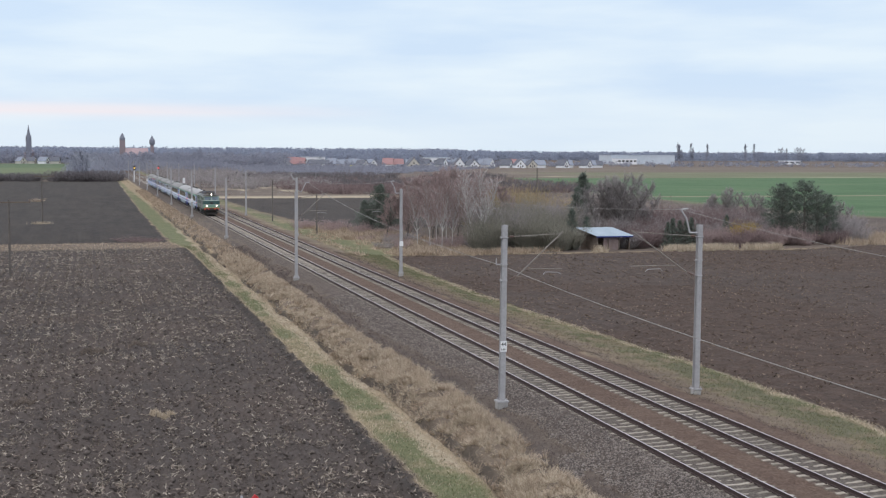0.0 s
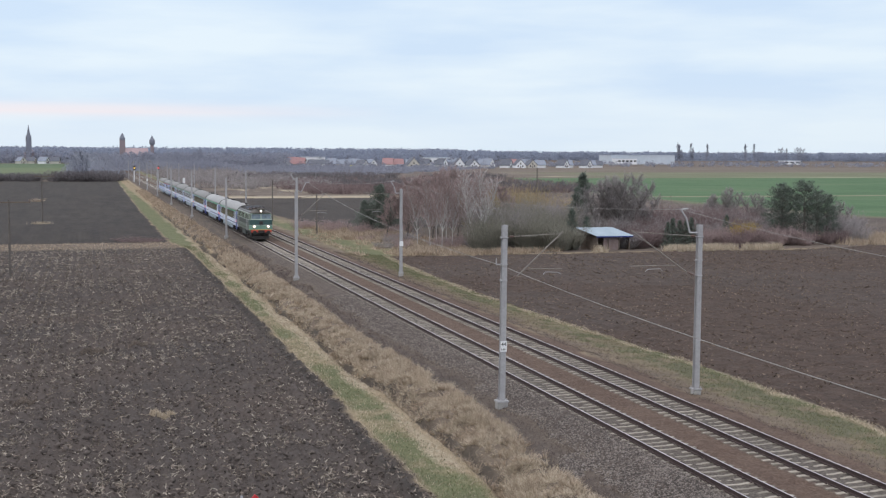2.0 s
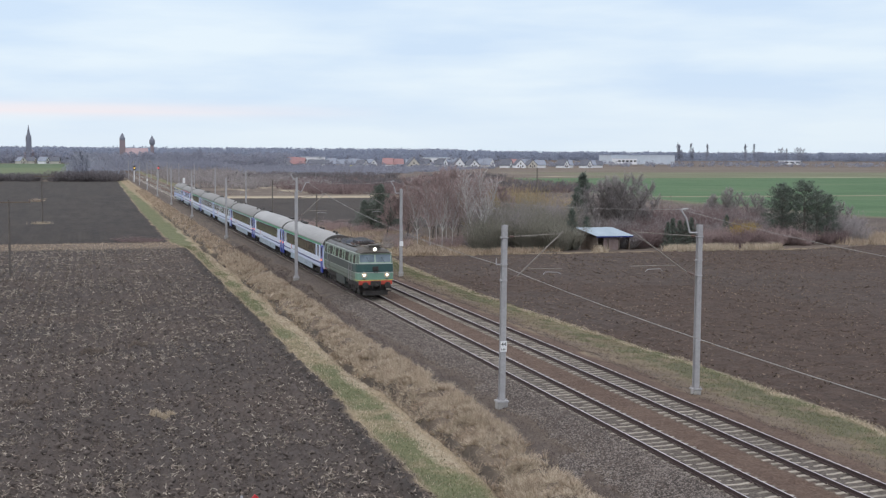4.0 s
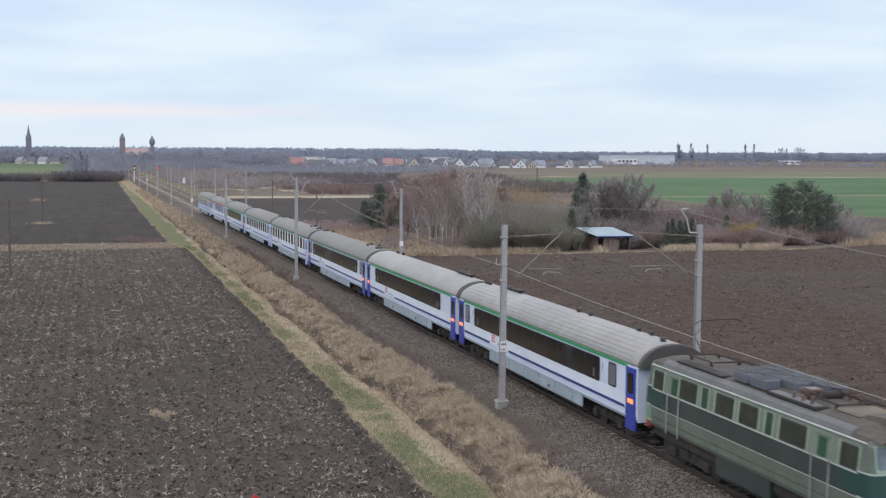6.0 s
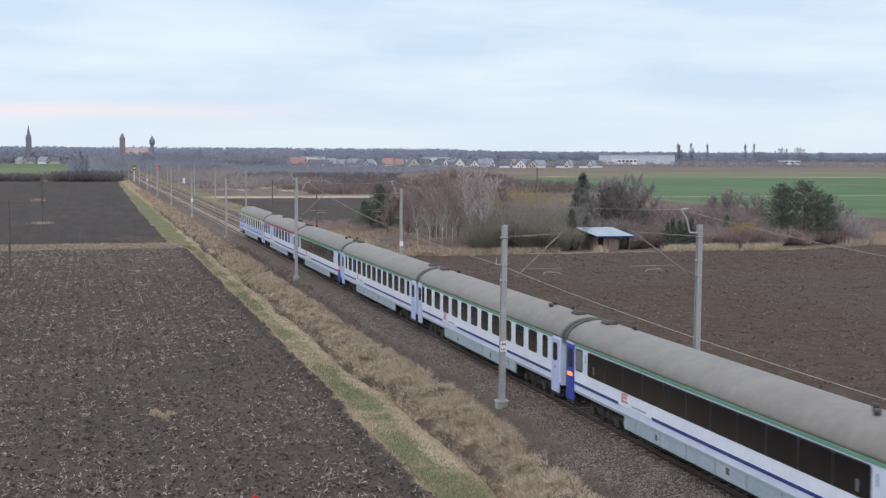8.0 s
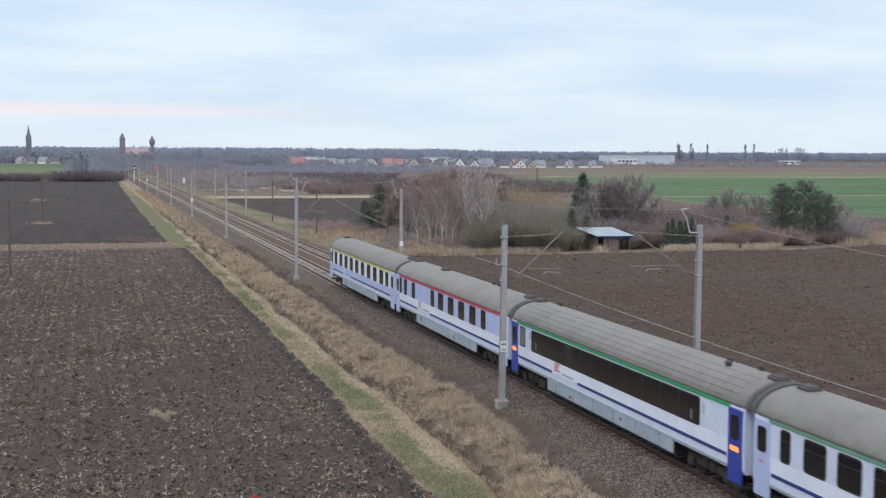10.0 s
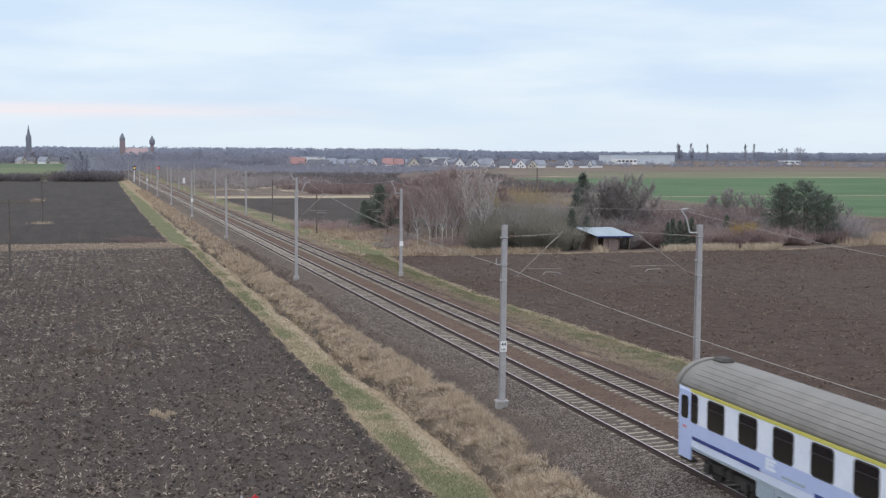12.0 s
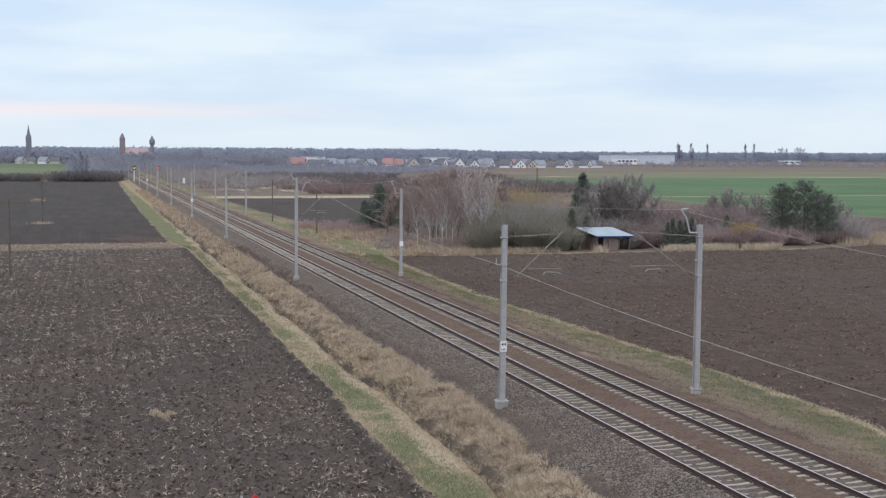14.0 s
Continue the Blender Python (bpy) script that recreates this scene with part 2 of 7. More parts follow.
M_LOCO_P2 = mat("sage_window_band", (0.125, 0.162, 0.130), (0.205, 0.25, 0.205), 0.8, 7, 0.5)
M_SAND = mat("sandy_brown_dust", (0.13, 0.11, 0.085), (0.22, 0.19, 0.15), 1.2, 8, 0.9)
M_SHOULDER = mat("grey_roof_shoulder", (0.085, 0.088, 0.09), (0.155, 0.158, 0.158), 0.7, 5, 0.6)
M_BEAM = mat("dull_red_buffer_beam", (0.36, 0.042, 0.028), (0.50, 0.075, 0.045), 2, 14, 0.55)
M_LAMP = mat("lit_headlight", (1.0, 0.93, 0.78), (1.0, 0.94, 0.80), 1, 2, 0.3, emit=14.0)
# grey-blue sky reflection is put into the glass base colour
M_SHIELD = mat("windscreen_sky_tone", (0.10, 0.135, 0.165), (0.20, 0.25, 0.29), 0.8, 3, 0.08)
M_SIG_R = mat("red_signal_light", (1.0, 0.03, 0.04), (1.0, 0.05, 0.05), 1, 2, 0.3, emit=3.5)
M_SIG_Y = mat("yellow_signal_light", (1.0, 0.45, 0.05), (1.0, 0.5, 0.07), 1, 2, 0.3, emit=3.5)
# plants and buildings
M_TAN = mat("dry_tan_grass", (0.235, 0.180, 0.128), (0.57, 0.465, 0.36), 0.9, 3, 0.95, isl=0.5, loose=0.2)
M_PALE = mat("bleached_reed", (0.37, 0.305, 0.225), (0.62, 0.53, 0.415), 0.3, 3, 0.95, isl=0.4)
M_GRASS = mat("short_green_grass", (0.100, 0.108, 0.050), (0.205, 0.205, 0.110), 0.25, 3, 0.95, isl=0.5)
M_DEADWEED = mat("dead_weed_stems", (0.082, 0.062, 0.057), (0.19, 0.148, 0.13), 0.5, 3, 0.95, isl=0.6)
M_VERGE = mat("olive_tan_grass", (0.135, 0.108, 0.066), (0.31, 0.255, 0.165), 0.5, 3, 0.95, isl=0.5)
M_STRAW = mat("straw_bits", (0.17, 0.145, 0.118), (0.45, 0.395, 0.33), 0.3, 3, 0.95, isl=0.6)
M_TWIG = mat("bare_twigs", (0.25, 0.228, 0.228), (0.42, 0.385, 0.378), 0.3, 3, 0.95, isl=0.4, loose=0.5)
M_TWIG_M = mat("maroon_brush_twigs", (0.175, 0.130, 0.128), (0.30, 0.228, 0.22), 0.3, 3, 0.95, isl=0.4, loose=0.5)
M_TWIG_R = mat("reddish_bare_twigs", (0.29, 0.222, 0.214), (0.48, 0.378, 0.36), 0.3, 3, 0.95, isl=0.4, loose=0.5)
M_TWIG_Y = mat("ochre_willow_twigs", (0.30, 0.235, 0.135), (0.46, 0.375, 0.225), 0.3, 3, 0.95, isl=0.4, loose=0.5)
M_HEDGE = mat("dark_hedge_twigs", (0.125, 0.115, 0.120), (0.22, 0.20, 0.205), 0.3, 3, 0.95, isl=0.4, loose=0.4)
M_TWIG_YB = mat("yellow_shrub_twigs", (0.30, 0.22, 0.07), (0.46, 0.34, 0.12), 0.3, 3, 0.95, isl=0.4, loose=0.4)
M_TWIG_RUST = mat("rust_red_twigs", (0.30, 0.13, 0.12), (0.42, 0.20, 0.18), 0.3, 3, 0.95, isl=0.4, loose=0.4)
M_TWIG_G = mat("olive_twigs", (0.205, 0.197, 0.163), (0.335, 0.32, 0.265), 0.3, 3, 0.95, isl=0.4, loose=0.5)
M_BARK = mat("grey_bark", (0.085, 0.075, 0.068), (0.17, 0.15, 0.135), 2, 18, 0.95, bump=0.3)
M_BIRCH = mat("white_birch_bark", (0.36, 0.345, 0.33), (0.62, 0.60, 0.575), 2, 12, 0.85)
# needle green lifted and greyed beyond its own tone, for haze
M_NEEDLE = mat("dark_green_needles", (0.098, 0.120, 0.100), (0.19, 0.22, 0.182), 0.5, 4, 0.9, isl=0.5, loose=0.3)
# distance haze is put into these two bluish base colours
M_FARWOOD = mat("hazed_far_woods", (0.28, 0.315, 0.40), (0.34, 0.375, 0.46), 0.02, 0.3, 1.0, isl=0.12, loose=0.5)
M_TOWNTREE = mat("hazed_town_trees", (0.245, 0.256, 0.310), (0.355, 0.366, 0.425), 0.03, 0.4, 1.0, isl=0.2, loose=0.5)
M_PLASTER = mat("white_plaster", (0.74, 0.75, 0.77), (0.84, 0.85, 0.87), 0.5, 5, 0.9)
M_CREAM = mat("cream_plaster", (0.50, 0.47, 0.42), (0.62, 0.59, 0.53), 0.5, 5, 0.9)
# tile red is paled to carry the haze of distance
M_TILE_R = mat("hazed_red_roof_tiles", (0.30, 0.172, 0.172), (0.38, 0.232, 0.23), 0.5, 5, 0.85)
M_TILE_D = mat("dark_roof_tiles", (0.095, 0.102, 0.125), (0.15, 0.158, 0.185), 0.5, 5, 0.8)
M_TILE_G = mat("grey_roof_tiles", (0.19, 0.215, 0.265), (0.28, 0.305, 0.355), 0.5, 5, 0.8)
# brick, nave tiles and slate: haze mixed into the colour, paler and bluer
M_BRICK = mat("hazed_old_brick", (0.23, 0.185, 0.20), (0.30, 0.245, 0.26), 0.3, 5, 0.9)
M_NAVE = mat("hazed_nave_tiles", (0.34, 0.25, 0.26), (0.42, 0.32, 0.33), 0.5, 5, 0.85)
M_SLATE = mat("hazed_dark_slate", (0.16, 0.17, 0.21), (0.21, 0.22, 0.265), 0.4, 4, 0.8)
M_CLAD = mat("pale_grey_cladding", (0.48, 0.53, 0.60), (0.60, 0.65, 0.71), 0.2, 3, 0.6)
M_SHEET = mat("pale_blue_corrugated_sheet", (0.27, 0.345, 0.40), (0.39, 0.465, 0.52), 0.6, 5, 0.45, 0.1)
M_STRAW_D = mat("dull_brown_stubble", (0.105, 0.084, 0.072), (0.25, 0.205, 0.17), 0.3, 3, 0.95, isl=0.6)
M_STRAW_W = mat("warm_brown_stubble", (0.095, 0.072, 0.056), (0.22, 0.168, 0.13), 0.3, 3, 0.95, isl=0.6)
M_VENT = mat("sooty_vent", (0.035, 0.033, 0.031), (0.08, 0.075, 0.07), 2, 12, 0.8)
M_SMALLPANE = mat("frosted_pane", (0.10, 0.105, 0.125), (0.19, 0.195, 0.22), 0.8, 4, 0.3)
M_RIM = mat("grey_rubber_rim", (0.055, 0.054, 0.052), (0.10, 0.098, 0.094), 1.5, 8, 0.85)
M_TRIM = mat("pale_trim_line", (0.36, 0.40, 0.37), (0.48, 0.52, 0.49), 2, 10, 0.5)
M_LOCO_G = mat("grimy_green_grey", (0.075, 0.085, 0.072), (0.15, 0.165, 0.14), 0.8, 6, 0.7)
M_CHROME = mat("pale_lamp_rim", (0.45, 0.43, 0.38), (0.60, 0.57, 0.50), 3, 10, 0.35, 0.4)
M_WARM = mat("lit_reflector", (0.34, 0.27, 0.17), (0.44, 0.35, 0.23), 1, 2, 0.4, emit=0.25)
M_EMBLEM = mat("faded_red_emblem", (0.48, 0.16, 0.19), (0.62, 0.32, 0.36), 3, 12, 0.5)

# ---------------------------------------------------------------- ground
def axis(*runs):
    out = []
    for a, b, s in runs:
        out.append(np.arange(a, b - 1e-6, s))
    return np.concatenate(out)


def field_edge(y):
    """West edge line of the strip beside the ploughed land."""
    return np.interp(y, [20, 43, 62, 86, 164, 178, 260, 400, 600], [-10.4, -9.95, -9.65, -9.5, -9.2, -10.7, -10.9, -10.0, -8.6])


def right_edge(y):
    """East edge of the verge."""
    return np.interp(y, [20, 44, 49, 65, 84, 100, 130, 144, 150], [11.6, 11.9, 12.5, 12.5, 11.3, 10.7, 11.6, 12.8, 13.0])


def bank_edge(y):
    """Where the ballast meets the dry grass."""
    return np.interp(y, [20, 40, 44, 48, 53, 60, 66, 73, 84, 105, 145, 250], [-5.0, -4.9, -4.65, -4.5, -4.2, -4.0, -4.15, -4.3, -4.6, -4.3, -4.1, -4.0])


def zones(X, Y):
    """Shares of each ground cover, and the height."""
    n1, n2 = vnoise(X, Y, 0.9, 11), vnoise(X, Y, 3.5, 12)
    n3 = vnoise(X, Y, 14.0, 13)
    jag = (n1 - 0.5) * 0.7 + (n2 - 0.5) * 0.9
    z = {}
    fe, re, be = field_edge(Y), right_edge(Y), bank_edge(Y)
    far_jag = jag + (n3 - 0.5) * 5
    left = step(-0.3, 0.3, fe + jag * 0.6 - X)
    strip = step(166.0, 168.5, Y + jag) * step(179.0, 176.5, Y + jag)
    left_soil = left * (1 - strip) * (1 - step(556, 566, Y + far_jag))
    yfar = 145.0 + np.maximum(X - 70, 0) * 0.35
    right_soil = step(-0.3, 0.3, X - re + jag * 0.6) * step(-0.6, 0.6, yfar - Y + jag)
    field2 = step(0, 1.5, X - np.interp(Y, [190, 215, 260, 350], [20, 15, 13, 12]) + jag) * step(198, 203, Y + far_jag * 0.5) * step(344, 341, Y + jag * 2) * step(75, 60, X + far_jag)
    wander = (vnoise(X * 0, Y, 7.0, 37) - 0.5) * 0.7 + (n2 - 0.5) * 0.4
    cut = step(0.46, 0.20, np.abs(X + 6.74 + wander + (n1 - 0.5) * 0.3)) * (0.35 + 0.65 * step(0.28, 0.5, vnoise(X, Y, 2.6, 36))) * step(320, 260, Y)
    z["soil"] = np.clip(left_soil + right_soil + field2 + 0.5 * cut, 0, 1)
    z["dark2"] = np.clip(left * step(177, 182, Y) * step(566, 556, Y) + 0.8 * field2, 0, 1)
    gx = np.interp(Y, [210, 323, 420, 580, 970], [131, 130, 140, 166, 300])
    crop = step(-3, 3, X - gx + far_jag) * step(212, 220, Y + far_jag * 0.4) * step(640, 600, Y + far_jag)
    fallow = step(-3, 3, X - gx + far_jag) * step(625, 650, Y + far_jag) * step(1180, 1120, Y + far_jag * 3)
    fallow = fallow * (1 - 0.8 * step(230, 300, X) * step(840, 780, Y + far_jag))
    crop = crop + 0.5 * step(230, 300, X) * step(615, 640, Y + far_jag) * step(840, 780, Y + far_jag)
    crop = crop * (1 - 0.7 * step(334, 336, Y + jag) * step(343, 340, Y + jag))
    crop_l = step(-8, -16, X) * step(600, 640, Y) * step(1450, 1410, Y)
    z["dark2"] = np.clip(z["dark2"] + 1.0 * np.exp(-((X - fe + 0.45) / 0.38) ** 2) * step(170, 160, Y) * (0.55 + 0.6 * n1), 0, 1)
    # shade of the ditch painted in here, over the bare soil of its cut
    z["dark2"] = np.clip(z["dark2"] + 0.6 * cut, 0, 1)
    z["warm"] = right_soil * (0.55 + 0.45 * step(0.35, 0.6, n3))
    z["crop"] = np.clip(crop + 0.75 * crop_l, 0, 1)
    scrub = step(186, 260, Y) * step(10, 16, X) * (1 - crop)
    scrub = np.maximum(scrub, step(145.4, 147.0, Y) * step(15, 19, X) * (1 - crop))
    scrub = np.maximum(scrub, step(1000, 1100, Y))
    scrub = np.maximum(scrub, step(-12, -20, X) * step(560, 575, Y) * (1 - crop_l))
    z["scrub"] = np.maximum(scrub, 0.85 * cut) * (1 - z["soil"])
    green_l = step(0.0, 0.5, X - fe) * step(-7.4, -8.2, X + jag * 0.8) * (0.34 + 0.66 * step(0.30, 0.58, 0.5 * vnoise(X * 0.6, Y, 5.0, 21) + 0.3 * vnoise(X, Y, 1.3, 23) + 0.2 * vnoise(X, Y, 0.5, 24)))
    green_l = green_l + (0.35 + 0.5 * vnoise(X, Y, 6.0, 27)) * step(0.0, 0.5, X - fe) * step(-7.0, -8.0, X) * step(170, 190, Y) * step(420, 300, Y)
    green_r = step(7.6, 9.6, X + jag * 1.6) * step(0.8, 0.0, X - re) * (0.30 + 0.85 * step(0.30, 0.58, 0.55 * vnoise(X, Y * 0.4, 4.0, 22) + 0.45 * vnoise(X, Y, 1.0, 26)))
    green_p = step(120, 130, Y) * step(205, 190, Y) * step(9.5, 11, X) * step(22, 17, X) * 0.6 * step(0.35, 0.7, n3 * 0.3 + n2 * 0.4 + n1 * 0.3)
    z["green"] = np.clip(green_l + green_r + green_p, 0, 1) * (1 - z["soil"])
    weedy = step(2.1, 0.9, X - be + jag) * step(-0.75, 0.1, X - be + jag * 0.6) * step(0.20, 0.46, 0.6 * vnoise(X, Y * 0.5, 2.2, 25) + 0.4 * n1) * step(320, 200, Y)
    z["dark2"] = np.clip(z["dark2"] + 0.42 * weedy, 0, 1)
    z["scrub"] = np.maximum(z["scrub"], weedy)
    z["gravel"] = (1 - 0.75 * weedy) * step(-0.25, 0.25, X - be + jag * 0.5) * step(7.0, 6.1, X + jag * 1.3)
    z["red"] = 0.72 * np.clip(step(0.95, 1.35, X) * step(2.95, 2.6, X) + step(5.0, 5.5, X) * step(7.8, 6.6, X + jag), 0, 1)
    z["pale"] = np.clip(step(343, 346, Y + jag * 2) * step(372, 352, Y + jag * 6) * step(9, 14, X) * step(100, 70, X)
                        + (0.45 + 0.5 * n2) * step(0.1, 0.5, X - re + 0.75 + jag) * step(0.5, 0.1, X - re) * step(146, 140, Y)
                        + 0.09 * fallow + 0.5 * step(334, 336, Y + jag) * step(343, 340, Y + jag) * step(120, 126, X) * step(260, 230, X)
                        + 0.75 * step(0.0, 0.3, X + 8.15 + (n2 - 0.5) * 1.1) * step(0.1, -0.3, X + 7.25 + (n1 - 0.5) * 0.5) * step(0.3, 0.6, n2 * 0.5 + vnoise(X, Y, 5.5, 28) * 0.5) * step(260, 180, Y)
                        + step(0.62, 0.74, n3 * 0.5 + n2 * 0.5) * step(360, 420, Y) * step(15, 30, X) * step(900, 600, Y), 0, 1)
    z["dust"] = np.clip(step(0.80, 0.70, np.abs(X)) + step(0.80, 0.70, np.abs(X - 3.982)), 0, 1) * (0.6 + 0.4 * n2)
    edge_r = step(6.2, 6.9, X + jag) * step(9.6, 7.2, X + jag * 3.0)
    z["scrub"] = np.maximum(z["scrub"], 0.75 * edge_r)
    z["scrub"] = np.maximum(z["scrub"], 0.45 * step(6.2, 6.9, X + jag) * step(0.0, -1.5, X - re + jag) * step(150, 140, Y))
    z["scrub"] = np.maximum(z["scrub"], 0.8 * strip * left)
    z["scrub"] = np.maximum(z["scrub"], 0.78 * step(-6.5, -6.2, X) * step(0.2, -0.1, X - be) * step(300, 200, Y))
    # heights
    far = step(150, 500, Y)
    prof = np.interp(X + np.where((X > -8) & (X < -6), wander, 0), [-60, -9.3, -8.0, -7.3, -6.92, -6.72, -6.38, -5.6, -4.6, -3.3, -2.1, -1.5, -1.15, -0.86, 5.1, 5.5, 6.1, 7.2, 9.0, 11.5, 13.5, 80],
                     [-1.25, -1.15, -1.17, -1.26, -1.58, -1.70, -1.18, -0.95, -0.75, -0.62, -0.27, -0.14, -0.14, -0.205, -0.205, -0.20, -0.27, -0.45, -0.6, -0.8, -0.95, -1.0])
    prof = prof * (1 - far) + (np.where((X > -5) & (X < 8), prof, -1.1)) * far
    h = prof + (n2 - 0.5) * 0.10 * (1 - z["gravel"])
    rng = np.random.default_rng(5)
    rough = rng.random(X.shape)
    clod = (vnoise(X, Y, 0.42, 31) - 0.5) * 0.16 + (vnoise(X, Y, 0.22, 32) - 0.5) * 0.11 + (rough - 0.5) * 0.05
    rows = 0.10 * np.sin(X * 2 * math.pi / 0.76 + (n2 - 0.5) * 1.2)
    h = h + z["soil"] * (clod + rows * np.where(X < 0, 1, 0.4)) * step(250, 140, Y)
    # soil thrown up along the strip
    h = h + 0.22 * np.exp(-((X - fe + 0.45) / 0.35) ** 2) * (0.5 + n1) * step(170, 160, Y)
    h = h + (1 - z["soil"]) * (1 - z["gravel"]) * (vnoise(X, Y, 0.5, 33) - 0.5) * 0.12
    h = h + z["gravel"] * (rough - 0.5) * 0.05
    mound = (vnoise(X, Y, 1.5, 34) - 0.5) * 0.42 + (vnoise(X, Y, 0.6, 35) - 0.5) * 0.36 + (vnoise(X, Y, 0.33, 38) - 0.5) * 0.16
    h = h + mound * np.exp(-((X + 5.6) / 0.8) ** 2)
    return z, h


def ground_material():
    m = bpy.data.materials.new("field_and_ballast_ground")
    m.use_nodes = True
    nt = m.node_tree
    b = nt.nodes["Principled BSDF"]
    b.inputs["Roughness"].default_value = 0.95
    b.inputs["Specular IOR Level"].default_value = 0.2
    tc = nt.nodes.new("ShaderNodeTexCoord")

    def tex(kind, scale, detail=4, stretch=None):
        n = nt.nodes.new(kind)
        n.inputs["Scale"].default_value = scale
        if kind == "ShaderNodeTexNoise":
            n.inputs["Detail"].default_value = detail
        if stretch:
            mp = nt.nodes.new("ShaderNodeMapping")
            mp.inputs["Scale"].default_value = stretch
            nt.links.new(tc.outputs["Object"], mp.inputs[0])
            nt.links.new(mp.outputs[0], n.inputs["Vector"])
        else:
            nt.links.new(tc.outputs["Object"], n.inputs["Vector"])
        return n

    def ramp(src, stops):
        r = nt.nodes.new("ShaderNodeValToRGB")
        while len(r.color_ramp.elements) < len(stops):
            r.color_ramp.elements.new(0.5)
        for e, (p, c) in zip(r.color_ramp.elements, stops):
            e.position = p
            e.color = (*c, 1)
        nt.links.new(src, r.inputs[0])
        return r.outputs[0]

    def blend(f, a, c, mode="MIX"):
        x = nt.nodes.new("ShaderNodeMixRGB")
        x.blend_type = mode
        if isinstance(f, float):
            x.inputs["Fac"].default_value = f
        else:
            nt.links.new(f, x.inputs["Fac"])
        nt.links.new(a, x.inputs["Color1"])
        nt.links.new(c, x.inputs["Color2"])
        return x.outputs[0]

    def layer(name):
        a = nt.nodes.new("ShaderNodeAttribute")
        a.attribute_name = name
        return a.outputs["Fac"]

    big = tex("ShaderNodeTexNoise", 0.09, 5).outputs[0]
    mid = tex("ShaderNodeTexNoise", 0.8, 5).outputs[0]
    fine = tex("ShaderNodeTexNoise", 6.0, 5).outputs[0]
    grit = tex("ShaderNodeTexNoise", 22.0, 3).outputs[0]
    stones = tex("ShaderNodeTexVoronoi", 14.0)
    acres = tex("ShaderNodeTexNoise", 0.012, 4, (1.0, 3.0, 1.0)).outputs[0]
    tan = blend(0.5, ramp(mid, [(0.3, (0.19, 0.145, 0.09)), (0.7, (0.36, 0.285, 0.185))]), ramp(fine, [(0.3, (0.15, 0.12, 0.075)), (0.7, (0.40, 0.32, 0.22))]))
    col = tan
    green = blend(0.5, ramp(mid, [(0.3, (0.088, 0.104, 0.050)), (0.7, (0.160, 0.178, 0.088))]), ramp(fine, [(0.3, (0.085, 0.092, 0.045)), (0.7, (0.22, 0.21, 0.13))]))
    col = blend(layer("green"), col, green)
    # scrub ramp is greyed a little to take in the far haze
    scrub = blend(0.45, ramp(acres, [(0.36, (0.082, 0.069, 0.064)), (0.52, (0.135, 0.112, 0.098)), (0.66, (0.19, 0.158, 0.128))]), ramp(mid, [(0.3, (0.075, 0.058, 0.050)), (0.7, (0.18, 0.14, 0.11))]))
    col = blend(layer("scrub"), col, scrub)
    col = blend(layer("pale"), col, ramp(fine, [(0.3, (0.30, 0.245, 0.17)), (0.7, (0.46, 0.40, 0.30))]))
    crop = blend(0.5, ramp(acres, [(0.36, (0.060, 0.118, 0.055)), (0.55, (0.085, 0.155, 0.075)), (0.68, (0.135, 0.165, 0.095))]), ramp(big, [(0.3, (0.058, 0.112, 0.056)), (0.7, (0.10, 0.16, 0.080))]))
    col = blend(layer("crop"), col, crop)
    soil = blend(0.55, ramp(mid, [(0.3, (0.050, 0.042, 0.039)), (0.7, (0.100, 0.084, 0.075))]), ramp(fine, [(0.28, (0.034, 0.029, 0.028)), (0.72, (0.132, 0.111, 0.099))]))
    soil = blend(0.25, soil, ramp(big, [(0.35, (0.050, 0.045, 0.044)), (0.65, (0.120, 0.088, 0.070))]))
    col = blend(layer("soil"), col, soil)
    col = blend(layer("warm"), col, blend(0.5, ramp(mid, [(0.3, (0.040, 0.029, 0.025)), (0.7, (0.096, 0.069, 0.056))]), ramp(fine, [(0.28, (0.033, 0.024, 0.021)), (0.72, (0.128, 0.094, 0.076))])))
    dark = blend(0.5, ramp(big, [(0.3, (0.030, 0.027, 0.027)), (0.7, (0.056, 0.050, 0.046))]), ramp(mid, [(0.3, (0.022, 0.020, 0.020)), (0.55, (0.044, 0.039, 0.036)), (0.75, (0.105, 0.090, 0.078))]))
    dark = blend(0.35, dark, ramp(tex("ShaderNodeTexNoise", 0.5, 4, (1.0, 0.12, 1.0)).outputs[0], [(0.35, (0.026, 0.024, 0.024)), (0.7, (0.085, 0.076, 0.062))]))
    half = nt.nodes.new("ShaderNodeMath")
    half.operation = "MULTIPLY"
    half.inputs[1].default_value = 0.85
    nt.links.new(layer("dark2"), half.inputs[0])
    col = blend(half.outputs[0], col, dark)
    gravel = ramp(stones.outputs["Color"], [(0.1, (0.050, 0.039, 0.034)), (0.5, (0.102, 0.083, 0.072)), (0.9, (0.21, 0.175, 0.152))])
    gravel = blend(0.4, gravel, ramp(mid, [(0.3, (0.070, 0.055, 0.047)), (0.7, (0.128, 0.104, 0.089))]))
    red = blend(0.5, ramp(stones.outputs["Color"], [(0.1, (0.060, 0.036, 0.027)), (0.9, (0.185, 0.122, 0.088))]), ramp(mid, [(0.3, (0.090, 0.055, 0.041)), (0.7, (0.160, 0.108, 0.079))]))
    gravel = blend(layer("red"), gravel, red)
    gravel = blend(layer("dust"), gravel, ramp(stones.outputs["Color"], [(0.1, (0.070, 0.060, 0.052)), (0.9, (0.165, 0.145, 0.126))]))
    col = blend(layer("gravel"), col, gravel)
    nt.links.new(col, b.inputs["Base Color"])
    bp = nt.nodes.new("ShaderNodeBump")
